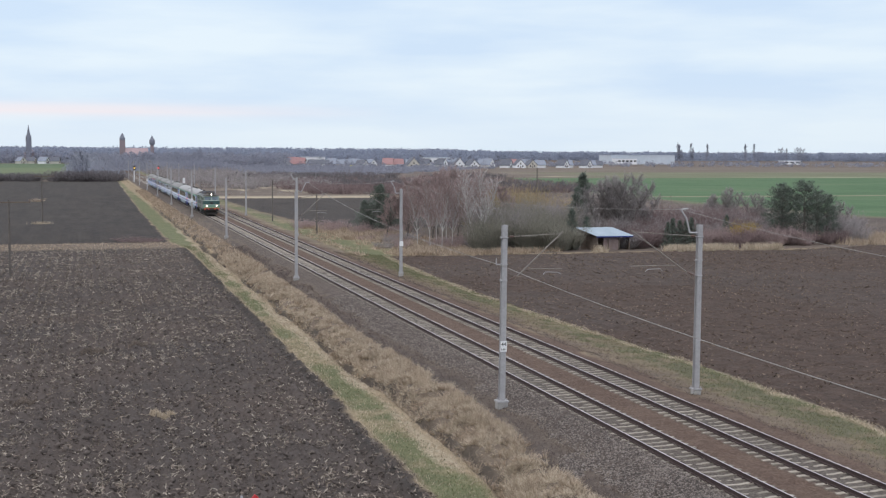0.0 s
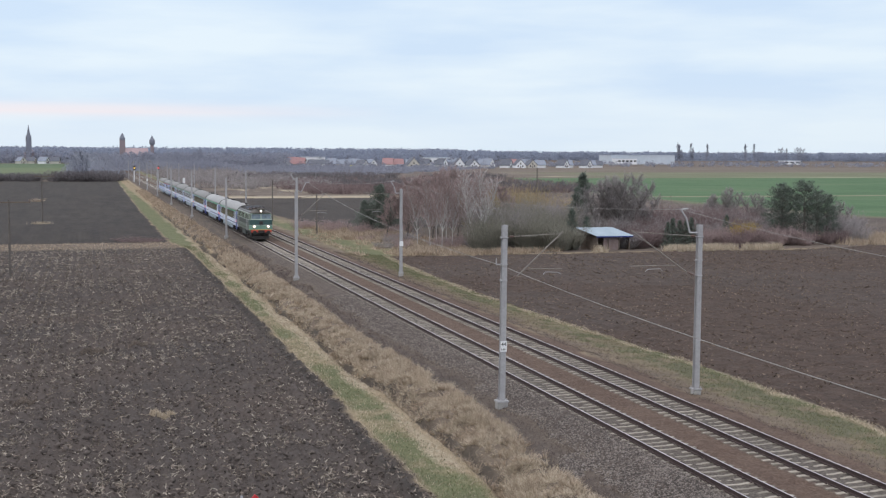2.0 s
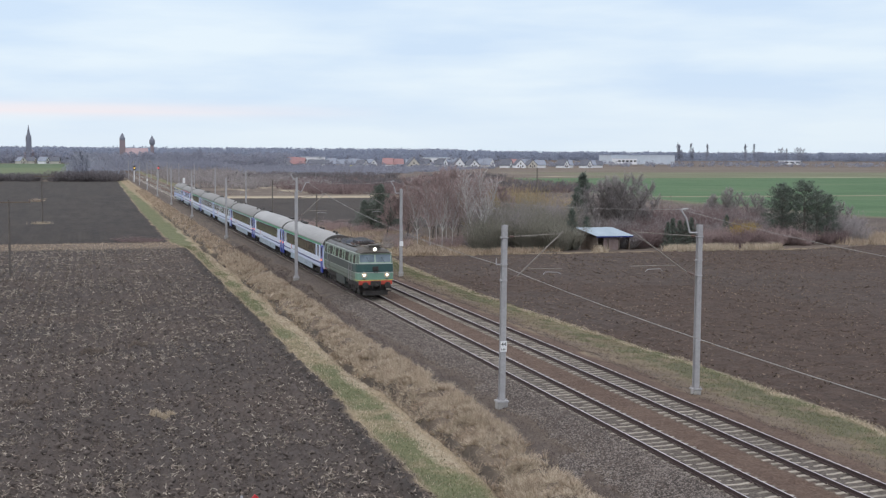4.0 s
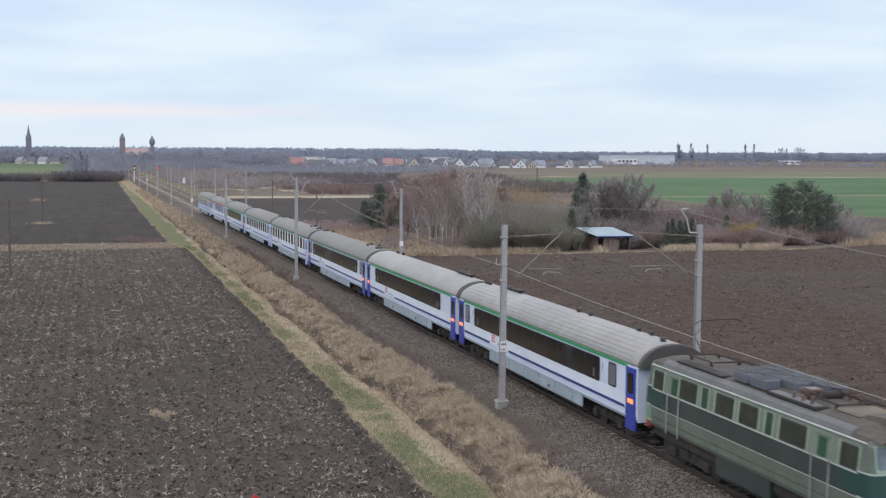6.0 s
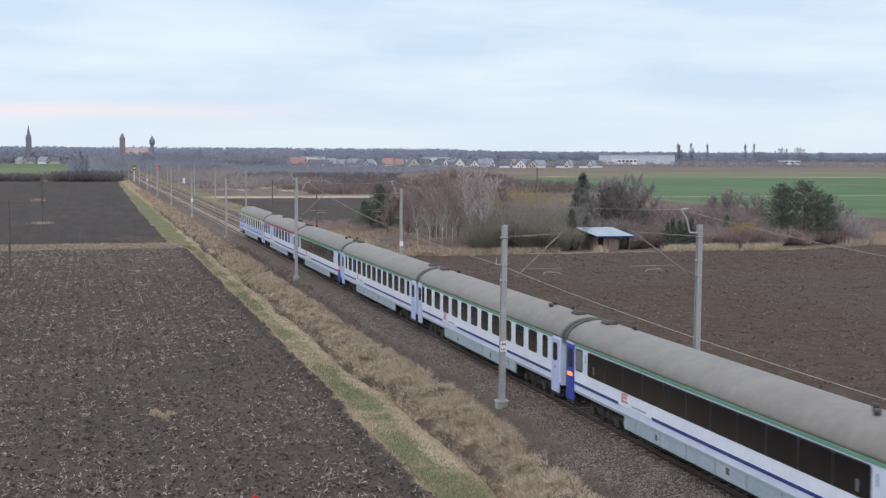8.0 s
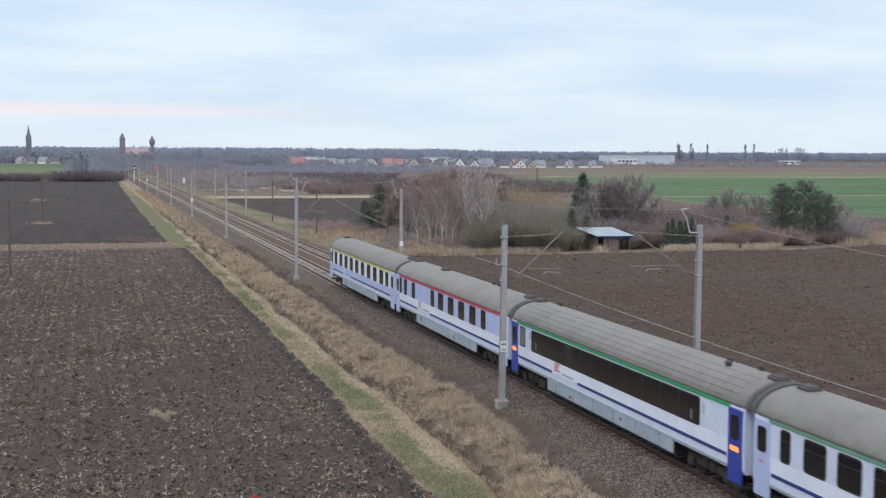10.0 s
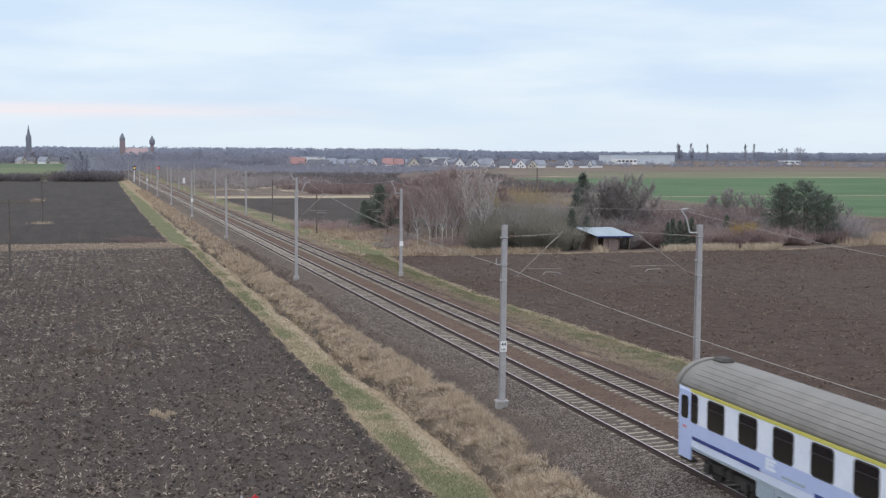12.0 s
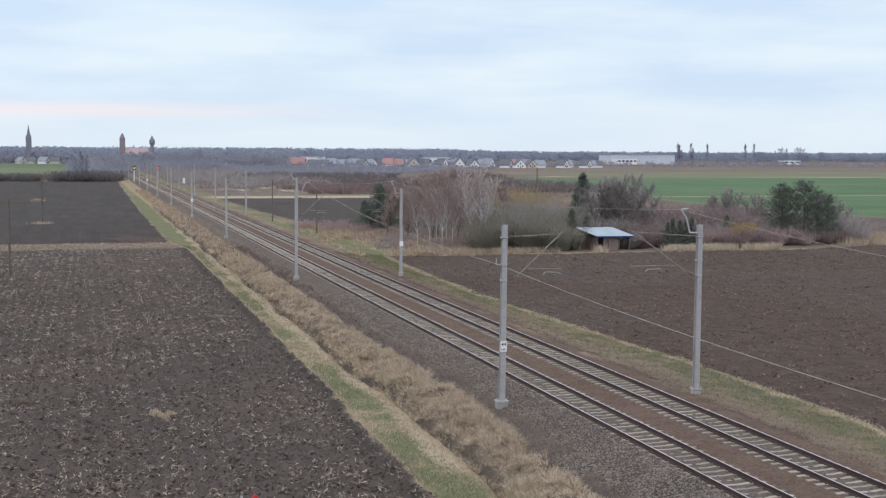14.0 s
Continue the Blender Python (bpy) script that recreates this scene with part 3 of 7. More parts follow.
    bp.inputs["Strength"].default_value = 0.8
    bp.inputs["Distance"].default_value = 0.05
    hsum = nt.nodes.new("ShaderNodeMath")
    nt.links.new(fine, hsum.inputs[0])
    nt.links.new(grit, hsum.inputs[1])
    nt.links.new(hsum.outputs[0], bp.inputs["Height"])
    nt.links.new(bp.outputs[0], b.inputs["Normal"])
    return m


def grow(a, s, k, end):
    out = [a]
    while out[-1] < end:
        out.append(out[-1] + s)
        s *= k
    return np.array(out)


def make_ground():
    xs = np.concatenate([-grow(36.0, 1.0, 1.16, 3500)[::-1][:-1], axis((-36, -10.6, 0.2), (-10.6, 14.0, 0.17), (14, 90, 0.55)), grow(90.0, 1.2, 1.12, 4200)])
    ys = np.concatenate([-grow(0.0, 4.0, 1.3, 400)[::-1], axis((2, 36, 2.0), (36, 110, 0.2), (110, 185, 0.36), (185, 360, 1.4)), grow(360.0, 3.0, 1.035, 4800)])
    X, Y = np.meshgrid(xs, ys)
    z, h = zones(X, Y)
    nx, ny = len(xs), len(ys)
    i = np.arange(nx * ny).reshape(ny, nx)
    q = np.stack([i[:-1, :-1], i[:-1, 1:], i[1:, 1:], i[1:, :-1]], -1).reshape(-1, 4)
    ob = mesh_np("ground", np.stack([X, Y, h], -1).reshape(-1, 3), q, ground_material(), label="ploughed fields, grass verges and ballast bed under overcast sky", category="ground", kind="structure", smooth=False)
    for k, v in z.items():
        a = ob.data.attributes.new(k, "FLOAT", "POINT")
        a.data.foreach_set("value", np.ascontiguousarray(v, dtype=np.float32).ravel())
    return ob


make_ground()


def height_at(x, y):
    z, h = zones(np.asarray([x], float), np.asarray([y], float))
    return float(h[0])


def heights(x, y):
    return zones(np.asarray(x, float), np.asarray(y, float))


# ---------------------------------------------------------------- tracks
def rail_mesh(y0, y1):
    """Flat-bottom rail: foot, web and a polished head."""
    half = [(0.070, -0.172), (0.070, -0.158), (0.014, -0.138), (0.010, -0.050), (0.036, -0.036), (0.036, -0.006), (0.028, 0.0)]
    ring = half + [(-x, z) for x, z in reversed(half)]
    bm = B()
    loft(bm, [[(x, y0, z) for x, z in ring], [(x, y1, z) for x, z in ring]])
    bm.normal_update()
    for f in bm.faces:
        c = f.calc_center_median()
        if c.z > -0.002 and abs(f.normal.y) < 0.5:
            f.material_index = 1
    return bm


def sleeper_mesh():
    bm = B()
    rings = []
    for x, w, t in ((-1.25, 0.11, -0.17), (-0.95, 0.125, -0.160), (-0.45, 0.11, -0.17), (-0.25, 0.095, -0.195), (0.25, 0.095, -0.195), (0.45, 0.11, -0.17), (0.95, 0.125, -0.160), (1.25, 0.11, -0.17)):
        rings.append([(x, -w, -0.30), (x, w, -0.30), (x, w * 0.86, t), (x, -w * 0.86, t)])
    return loft(bm, rings)


def make_track(name, xc, first, label):
    tr = thing(name, label, "railway track", (xc, 0, 0), kind="structure")
    r1 = part("rail", rail_mesh(-60, 800), [M_RUST, M_RAILTOP], tr, "rusty rail with a bright worn head")
    r1.location.x = -0.7535
    again(r1, 0.7535, 0, 0)
    s = part("sleeper", sleeper_mesh(), M_SLEEPER, tr)
    s.location = (0, first, 0)
    clip = B()
    for rx in (-0.7535, 0.7535):
        for d in (-0.11, 0.11):
            box(clip, rx + d - 0.04, -0.06, -0.165, rx + d + 0.04, 0.06, -0.125, bevel=0.012)
    part("rail_clip", clip, M_RUST, s)
    rng = np.random.default_rng(int(xc) + 3)
    for k in range(1, 150):
        again(s, rng.normal(0, 0.012), first + 0.6 * k, rng.normal(0, 0.006), rz=rng.normal(0, 0.25))
    # the sleepers further along, too small to tell apart
    src = s.data
    v = np.array([w.co for w in src.vertices])
    f = np.array([list(p.vertices) for p in src.polygons if len(p.vertices) == 4])
    ys = np.arange(first + 90.0, 640, 0.6)
    ys = np.concatenate([ys, np.arange(-30, first - 0.1, 0.6)])
    V = (v[None] + np.stack([np.zeros_like(ys), ys, np.zeros_like(ys)], 1)[:, None]).reshape(-1, 3)
    F = (f[None] + (np.arange(len(ys)) * len(v))[:, None, None]).reshape(-1, 4)
    mesh_np("far_sleepers", V, F, M_SLEEPER, tr, kind="stuff")
    return tr


make_track("railway_track", 0.0, 30.2, "near track with concrete sleepers in grey ballast")
make_track("railway_track", 3.982, 30.0, "second track with concrete sleepers in reddish ballast")


# ---------------------------------------------------------------- overhead line
def hbeam(bm, z0, z1, w0, w1):
    t = 0.03

    def ring(w, z):
        a, d = w / 2, w / 2
        pts = [(-a, -d), (a, -d), (a, -d + t), (t / 2, -d + t), (t / 2, d - t), (a, d - t), (a, d), (-a, d), (-a, d - t), (-t / 2, d - t), (-t / 2, -d + t), (-a, -d + t)]
        return [(x, y, z) for x, y in pts]
    return loft(bm, [ring(w0, z0), ring(w1, z1)])


def strand(bm, pts, r, n=5):
    for a, b in zip(pts, pts[1:]):
        tube(bm, a, b, r, n=n, cap=False)


def mast(x, y, side, top=8.0, horn=False, lean=0.0, label="", plate=""):
    """A steel line mast; side is the way its bracket points."""
    g = -0.62 if side > 0 else -0.52
    e = thing("catenary_mast", label or "grey steel overhead line mast on concrete footing", "mast", (x, y, 0), group="overhead line masts")
    f = 0.25 if side > 0 else 0.20
    part("footing", slab(-f, -f, g - 0.3, f, f, g + 0.36, bevel=0.04), M_CONC, e, "weathered concrete footing")
    post = hbeam(B(), g + 0.36, top, 0.265, 0.235)
    p = part("post", post, M_STEEL, e)
    bs = B()
    box(bs, -f - 0.03, -f - 0.03, g + 0.36, f + 0.03, f + 0.03, g + 0.42)
    for sx in (-0.2, 0.2):
        for sy in (-0.17, 0.17):
            tube(bs, (sx * 0.85, sy, g + 0.42), (sx * 0.85, sy, g + 0.52), 0.025, n=6)
    part("base_plate", bs, M_STEEL, e)
    for zz in (top - 0.6, 6.2, 5.45):
        part("clamp", slab(-0.155, -0.155, zz - 0.03, 0.155, 0.155, zz + 0.03, bevel=0.01), M_STEEL, e)
    reach = 2.85 if side > 0 else 3.6
    s = side
    tip = (s * reach, 0, 7.62)
    part("stay_tube", tube(B(), (s * 0.45, 0, top - 0.55), tip, 0.020, n=6), M_TUBE, e)
    part("bracket_tube", tube(B(), (s * 0.62, 0, 5.62), (tip[0] + s * 0.06, 0, 7.72), 0.028, n=8), M_TUBE, e)
    for a, b in (((s * 0.15, 0, top - 0.56), (s * 0.48, 0, top - 0.55)), ((s * 0.17, 0, 5.42), (s * 0.66, 0, 5.66))):
        bm = B()
        tube(bm, a, b, 0.02, n=6)
        av, bv = Vector(a), Vector(b)
        for k in range(4):
            c = av.lerp(bv, 0.35 + 0.16 * k)
            tube(bm, c, c + (bv - av).normalized() * 0.035, 0.062, 0.05, n=8)
        part("insulator", bm, M_INSUL, e, "brown ribbed insulator")
    arm = B()
    tube(arm, (s * 1.25, 0, 5.98), (s * (reach + 0.06), 0, 5.97), 0.018, n=6)
    part("registration_tube", arm, M_TUBE, e)
    st = B()
    strand(st, [(s * 1.95, 0, 5.70), (s * 2.05, 0, 5.82), (s * 2.7, 0, 5.80), (s * 2.85, 0, 5.70)], 0.016, 6)
    part("steady_arm", st, M_STEEL, e)
    if horn:
        hb = B()
        strand(hb, [(s * 0.12, 0, top - 0.4), (s * 0.52, 0, top - 0.4), (s * 0.72, 0, top + 0.3), (s * 1.02, 0, top + 0.72), (s * 0.66, 0, top + 0.78)], 0.045, 8)
        part("feeder_horn", hb, M_STEEL, e)
    if plate:
        pl = part("number_plate", slab(-0.155, -0.16, 2.12, 0.155, -0.15, 2.62), M_WHITE, e, "white plate with black figures")
        cu = bpy.data.curves.new("figures", "FONT")
        cu.body = plate
        cu.size = 0.25
        cu.align_x = "CENTER"
        cu.extrude = 0.004
        tx = new("figures", cu)
        tx.data.materials.append(M_BLACK)
        tx.parent = pl
        tx.matrix_basis = pose(0, -0.165, 2.39, 90, 0, 0)
        for bx, bz, bw in ((-0.10, 2.19, 0.04), (0.0, 2.19, 0.045), (0.07, 2.19, 0.03)):
            part("figure_bar", slab(bx * 0.9 - bw / 2, -0.166, bz, bx * 0.9 + bw / 2, -0.158, bz + 0.08), M_BLACK, pl)
    e.matrix_basis = pose(x, y, 0, 0, lean, 0)
    return e


MAST_Y = [55.0, 115.7, 175.0, 234.0, 292.0, 350.0, 410.0, 470.0, 530.0, 590.0]
mast(-3.1, 55.0, 1, 8.05, lean=0.5, plate="44", label="grey steel overhead line mast with white plate 44")
m2 = mast(-2.95, 115.7, 1, 7.75, label="grey steel overhead line mast with a feeder crosspiece")
mast(6.95, 55.0, -1, 7.95, horn=True, lean=0.3, label="grey steel overhead line mast with feeder horn")
mr = mast(7.35, 116.6, -1, 7.95, horn=True, label="grey steel overhead line mast with small white plate")
part("number_plate", slab(-0.18, -0.185, 2.45, 0.18, -0.175, 2.95), M_WHITE, mr, "small white plate")
for k, yy in enumerate(MAST_Y[2:]):
    a = mast(-3.1, yy, 1, 7.9)
    if k in (1, 4):
        part("number_plate", slab(-0.2, -0.18, 2.3, 0.2, -0.17, 2.95), M_WHITE, a, "small white plate")
    mast(6.95, yy + 1.0, -1, 7.95, horn=(k < 2))
mast(-3.1, -5.0, 1, 8.0)
mast(6.95, -5.0, -1, 7.95, horn=True)
# crosspiece on the second mast
cp = B()
strand(cp, [(0.0, 0, 7.7), (0.0, 0, 9.0)], 0.06, 8)
strand(cp, [(-0.5, 0, 9.35), (-0.18, 0, 8.95), (0.1, 0, 8.95)], 0.04, 6)
strand(cp, [(0.1, 0, 7.9), (0.5, 0, 7.75), (0.95, 0, 8.62), (1.25, 0, 8.62)], 0.045, 6)
part("crosspiece", cp, M_STEEL, m2)
bk = B()
strand(bk, [(-3.1, 55.0, 6.2), (-3.42, 55.0, 6.2), (-3.42, 55.0, 6.5)], 0.025, 6)


def wire(label, spans, r):
    """One sagging wire through its supports: spans of (start, end, sag)."""
    bm = B()
    for a, b, sag in spans:
        a, b = Vector(a), Vector(b)
        pts = []
        for k in range(15):
            t = k / 14
            p = a.lerp(b, t)
            p.z -= 4 * sag * t * (1 - t)
            pts.append(p)
        strand(bm, pts, r)
    ob = part("overhead_wire", bm, M_WIRE)
    tagged(ob, label, "wire", "overhead wires")
    return ob


W1 = [(-3.3, -5.0, 6.2), (-3.3, 55.0, 6.2)]
wire("thick grey feeder cable slung between the masts", [(W1[0], W1[1], 0.72), (W1[1], (-1.85, 115.7, 8.62), 0.62), ((-1.85, 115.7, 8.62), (-2.4, 175.0, 8.2), 0.7), ((-2.4, 175.0, 8.2), (-2.4, 234.0, 8.2), 0.7)], 0.013)
wire("grey feeder wire on the mast horns", [((6.0, -4.0, 8.7), (5.95, 55.0, 8.7), 1.25), ((5.95, 55.0, 8.7), (6.4, 116.6, 8.7), 0.75), ((6.4, 116.6, 8.7), (6.0, 176.0, 8.6), 0.8), ((6.0, 176.0, 8.6), (6.0, 235.0, 8.6), 0.8)], 0.012)
tagged(part("wire_bracket", bk, M_STEEL), "small grey steel bracket holding the feeder cable", "bracket")

# ---------------------------------------------------------------- train
NOSE0, SPEED = 228.80, 33.365


def make_bogie(parent, y):
    bo = B()
    for s in (-1, 1):
        box(bo, s * 1.0 - 0.09, -1.75, 0.42, s * 1.0 + 0.09, 1.75, 0.72, bevel=0.04)
        for a in (-1.28, 1.28):
            box(bo, s * 1.12 - 0.12, a - 0.2, 0.34, s * 1.12 + 0.12, a + 0.2, 0.66, bevel=0.04)
        tube(bo, (s * 1.05, -0.3, 0.5), (s * 1.05, -0.3, 0.95), 0.14, n=8)
        tube(bo, (s * 1.05, 0.3, 0.5), (s * 1.05, 0.3, 0.95), 0.14, n=8)
    box(bo, -1.0, -0.35, 0.45, 1.0, 0.35, 0.8)
    bg = part("bogie", bo, M_UNDER, parent, "dirty black bogie")
    bg.location.y = y
    first = None
    for a in (-1.28, 1.28):
        for s in (-0.75, 0.75):
            if first is None:
                w = B()
                tube(w, (-0.065, 0, 0), (0.065, 0, 0), 0.46, n=20)
                tube(w, (-0.09, 0, 0), (0.09, 0, 0), 0.14, n=10)
                first = part("wheel", w, M_UNDER, bg)
                first.location = (s, a, 0.46)
            else:
                again(first, s, a, 0.46, bg)
    return bg


def coach(label, hl, style, roof, stripe, doors, ribs, upper, lower, win, vents, band=(0, 0), small=()):
    """A passenger coach standing on the rails, its middle at the origin, running towards -y."""
    e = thing("passenger_coach", label, "train coach", group="coaches of the train")
    side = [(1.33, 0.98), (1.40, 1.12), (1.412, 1.9), (1.412, 2.7), (1.385, 3.16)]
    ring = side + [(-x, z) for x, z in reversed(side)]
    bm = B()
    loft(bm, [[(x * k, y, z) for x, z in ring] for y, k in ((-hl, 0.985), (-hl + 0.12, 1), (hl - 0.12, 1), (hl, 0.985))])
    part("body", bm, M_BODY, e)
    # roof with drooping ends
    arc = [(1.395, 3.15), (1.375, 3.26), (1.325, 3.39), (1.24, 3.52), (1.12, 3.645), (0.96, 3.76), (0.76, 3.865), (0.52, 3.95), (0.26, 4.00), (0.08, 4.015)]
    aring = arc + [(-x, z) for x, z in reversed(arc)]
    rm = B()
    loft(rm, [[(x * k, y, 3.15 + (z - 3.15) * kz) for x, z in aring] for y, k, kz in ((-hl - 0.02, 0.97, 0.93), (-hl + 0.25, 1, 1), (hl - 0.25, 1, 1), (hl + 0.02, 0.97, 0.93))])
    rf = part("roof", rm, roof, e, smooth=True)
    if ribs:
        for k in range(ribs):
            a = 0.18 + 0.64 * k / max(1, ribs - 1)
            for s in (-1, 1):
                i = a * (len(arc) - 1)
                j = min(int(i), len(arc) - 2)
                f = i - j
                x = s * (arc[j][0] * (1 - f) + arc[j + 1][0] * f)
                z = arc[j][1] * (1 - f) + arc[j + 1][1] * f
                part("roof_seam", slab(x - 0.016, -hl + 0.75, z - 0.015, x + 0.016, hl - 0.75, z + 0.009), roof, rf)
    for vy, vx, kind in vents:
        v = B()
        if kind == 0:
            tube(v, (vx, vy, 3.85), (vx, vy, 4.12), 0.10, n=10)
            tube(v, (vx, vy, 4.10), (vx, vy, 4.17), 0.15, 0.11, n=10)
        elif kind == 1:
            box(v, vx - 0.26, vy - 0.40, 3.90, vx + 0.26, vy + 0.40, 4.15, bevel=0.09)
        else:
            box(v, vx - 0.10, vy - 0.10, 3.90, vx + 0.10, vy + 0.10, 4.12)
            box(v, vx - 0.24, vy - 0.20, 4.10, vx + 0.24, vy + 0.20, 4.20, bevel=0.04)
        part("roof_vent", v, M_VENT, rf, "sooty roof ventilator")
    uf = slab(-1.2, -hl + 0.3, 0.86, 1.2, hl - 0.3, 1.02)
    # dark slab added in place of the shadow below the floor
    box(uf, -1.12, -6.2, 0.32, 1.12, 6.2, 0.87)
    part("underframe", uf, M_UNDER, e, "dirty underframe with a dark slab added for shade")
    rng = np.random.default_rng(len(label))
    for s in (-1, 1):
        x = s * 1.412
        o = s * 0.012
        # colour fields
        if upper:
            part("upper_band", slab(*sorted((x, x + s * 0.006))[:1], -hl + 1.15, 1.98, max(x, x + s * 0.006), hl - 1.15, 3.02), upper, e)
        if lower:
            part("lower_band", slab(min(x, x + s * 0.006), -hl + 1.05, 1.40, max(x, x + s * 0.006), hl - 1.05, 1.97), lower, e)
        part("eave_stripe", slab(min(x * 0.985, x + o), -hl + 0.95, 3.04, max(x * 0.985, x + o), hl - 0.95, 3.15), stripe, e, "coloured stripe under the roof edge")
        for y0, y1 in ((hl - 5.7, hl - 1.12), (-hl + 1.12, hl - 8.8)):
            part("side_stripe", slab(min(x * 0.995, x + o), y0, 1.42 - 0.04, max(x * 0.995, x + o), y1, 1.50), M_LINE, e, "dark blue line along the side")
        # skirt with hatches between the bogies
        sk = part("side_skirt", slab(min(s * 1.30, s * 1.395), -6.4, 0.52, max(s * 1.30, s * 1.395), 6.4, 1.06, bevel=0.02), M_SKIRT, e, "dusty grey skirt panel")
        for k in range(6):
            yy = -5.3 + 2.12 * k
            part("skirt_joint", slab(min(s * 1.39, s * 1.398), yy - 0.012, 0.54, max(s * 1.39, s * 1.398), yy + 0.012, 1.05), M_UNDER, sk)
        for k in range(4):
            hy = -5.0 + 3.1 * k + rng.uniform(-0.9, 0.9)
            hz = rng.uniform(0.62, 0.78)
            part("hatch", slab(min(s * 1.39, s * 1.402), hy - rng.uniform(0.06, 0.16), hz, max(s * 1.39, s * 1.402), hy + 0.1, hz + rng.uniform(0.1, 0.24)), M_RIM if k % 2 else M_SKIRT, sk)
        part("sill_strip", slab(min(x * 0.995, x + s * 0.008), -hl + 1.05, 1.06, max(x * 0.995, x + s * 0.008), hl - 1.05, 1.13), M_SKIRT, e, "dusty strip along the sill")
        # emblem
        em = part("emblem", rounded(B(), x, hl - 6.22, 1.54, hl - 6.04, 1.93, 0.03, s * 0.014), M_BODYW if stripe is M_YELLOW else M_EMBLEM, e, "small faded emblem")
        for zz, ln in ((1.83, 0.46), (1.70, 0.34), (1.55, 0.42)):
            part("emblem_stroke", slab(min(x, x + s * 0.012), hl - 6.21 - ln, zz, max(x, x + s * 0.012), hl - 6.21, zz + 0.10), M_BODYW if stripe is M_YELLOW else M_EMBLEM, em)
        part("lettering_bar", slab(min(x, x + o), hl - 8.3, 1.50, max(x, x + o), hl - 7.0, 1.58), M_SKIRT, e)
        # doors at both ends
        for d in (-1, 1):
            ya, yb = sorted((d * (hl - 0.10), d * (hl - 1.02)))
            dr = part("door", slab(min(s * 1.35, x + s * 0.022), ya, 0.62, max(s * 1.35, x + s * 0.022), yb, 3.06, bevel=0.015), doors[0] if d < 0 else doors[1], e, "folding entrance door")
            part("door_window", rounded(B(), x + s * 0.022, ya + 0.2, 2.05, yb - 0.2, 2.85, 0.1, s * 0.012), M_GLASS, dr)
            if doors[0] is M_LILAC:
                part("display", slab(min(x + s * 0.02, x + s * 0.034), ya + 0.34, 1.70, max(x + s * 0.02, x + s * 0.034), yb - 0.34, 1.80), M_EMBLEM, dr, "small dull red destination display")
            else:
                part("display", slab(min(x + s * 0.02, x + s * 0.034), ya + 0.20, 1.66, max(x + s * 0.02, x + s * 0.034), yb - 0.20, 1.83), M_AMBER, dr, "lit amber destination display")
            part("door_step", slab(min(s * 1.1, s * 1.38), ya + 0.05, 0.50, max(s * 1.1, s * 1.38), yb - 0.05, 0.60), M_UNDER, dr)
        # windows
        if style == "strip":
            y0, y1 = band
            bd = part("window_band", rounded(B(), x, y0, 1.96, y1, 2.98, 0.12, s * 0.010), M_RUBBER, e, "continuous dark window band")
            n = 11
            wd = (y1 - y0) / n
            first = None
            for k in range(n):
                a = y0 + k * wd + 0.03
                if first is None:
                    first = part("window_pane", rounded(B(), 0, 0, 2.0, wd - 0.06, 2.94, 0.08, s * 0.008), M_GLASS, bd)
                    first.location = (x + s * 0.010, a, 0)
                else:
                    again(first, x + s * 0.010, a, 0, bd)
            for q in (y0 + 0.55, y1 - 0.75):
                part("window_sticker", rounded(B(), x + s * 0.018, q, 2.10, q + 0.13, 2.46, 0.04, s * 0.004), M_SMALLPANE, bd, "pale sticker on the glass")
            for q in (y0 - 0.32, y1 + 0.18):
                part("notice_bars", slab(min(x, x + s * 0.008), q, 2.45, max(x, x + s * 0.008), q + 0.12, 2.82), M_SKIRT, e)
            for yc in small:
                sw = part("small_window", rounded(B(), x, yc - 0.40, 2.0, yc + 0.40, 2.96, 0.1, s * 0.012), M_RUBBER, e)
                part("pane", rounded(B(), x + s * 0.012, yc - 0.33, 2.06, yc + 0.33, 2.90, 0.08, s * 0.006), M_SMALLPANE, sw)
        else:
            first = {}
            for yc, w in win:
                if w not in first:
                    fr = part("window", rounded(B(), 0, -w / 2 - 0.05, 1.97, w / 2 + 0.05, 3.0, 0.13, s * 0.012), M_RUBBER, e, "rounded window in a black seal")
                    part("pane", rounded(B(), s * 0.012, -w / 2, 2.02, w / 2, 2.66, 0.10, s * 0.006), M_GLASS, fr)
                    part("vent_pane", rounded(B(), s * 0.012, -w / 2, 2.69, w / 2, 2.95, 0.08, s * 0.006), M_GLASS, fr)
                    fr.location = (x, yc, 0)
                    first[w] = fr
                else:
                    again(first[w], x, yc, 0, e)
    for d in (-1, 1):
        y0, y1 = sorted((d * (hl + 0.0), d * (hl + 0.27)))
        rim = B()
        loft(rim, [[(x * k, y0 + (y1 - y0) * q, 3.15 + (z - 3.15) * k) for x, z in aring] for q, k in ((0.0, 0.99), (0.15, 1.02), (0.85, 1.02), (1.0, 0.97))])
        part("end_rim", rim, roof if stripe is M_YELLOW and d > 0 else M_RIM, e, "dark rim around the coach end")
        part("gangway_bellows", slab(-0.72, y0, 1.05, 0.72, y1, 3.35, bevel=0.06), M_RUBBER, e, "black rubber gangway")
        bf = B()
        for s in (-0.87, 0.87):
            tube(bf, (s, d * (hl - 0.1), 1.05), (s, d * (hl + 0.22), 1.05), 0.09, n=8)
            tube(bf, (s, d * (hl + 0.22), 1.05), (s, d * (hl + 0.28), 1.05), 0.24, n=12)
        part("buffers", bf, M_UNDER, e)
        make_bogie(e, d * 8.75)
        tank = slab(-1.2, d * 4.4 - 1.3, 0.30, 1.2, d * 4.4 + 1.3, 0.55, bevel=0.06)
        part("underfloor_box", tank, M_UNDER, e)
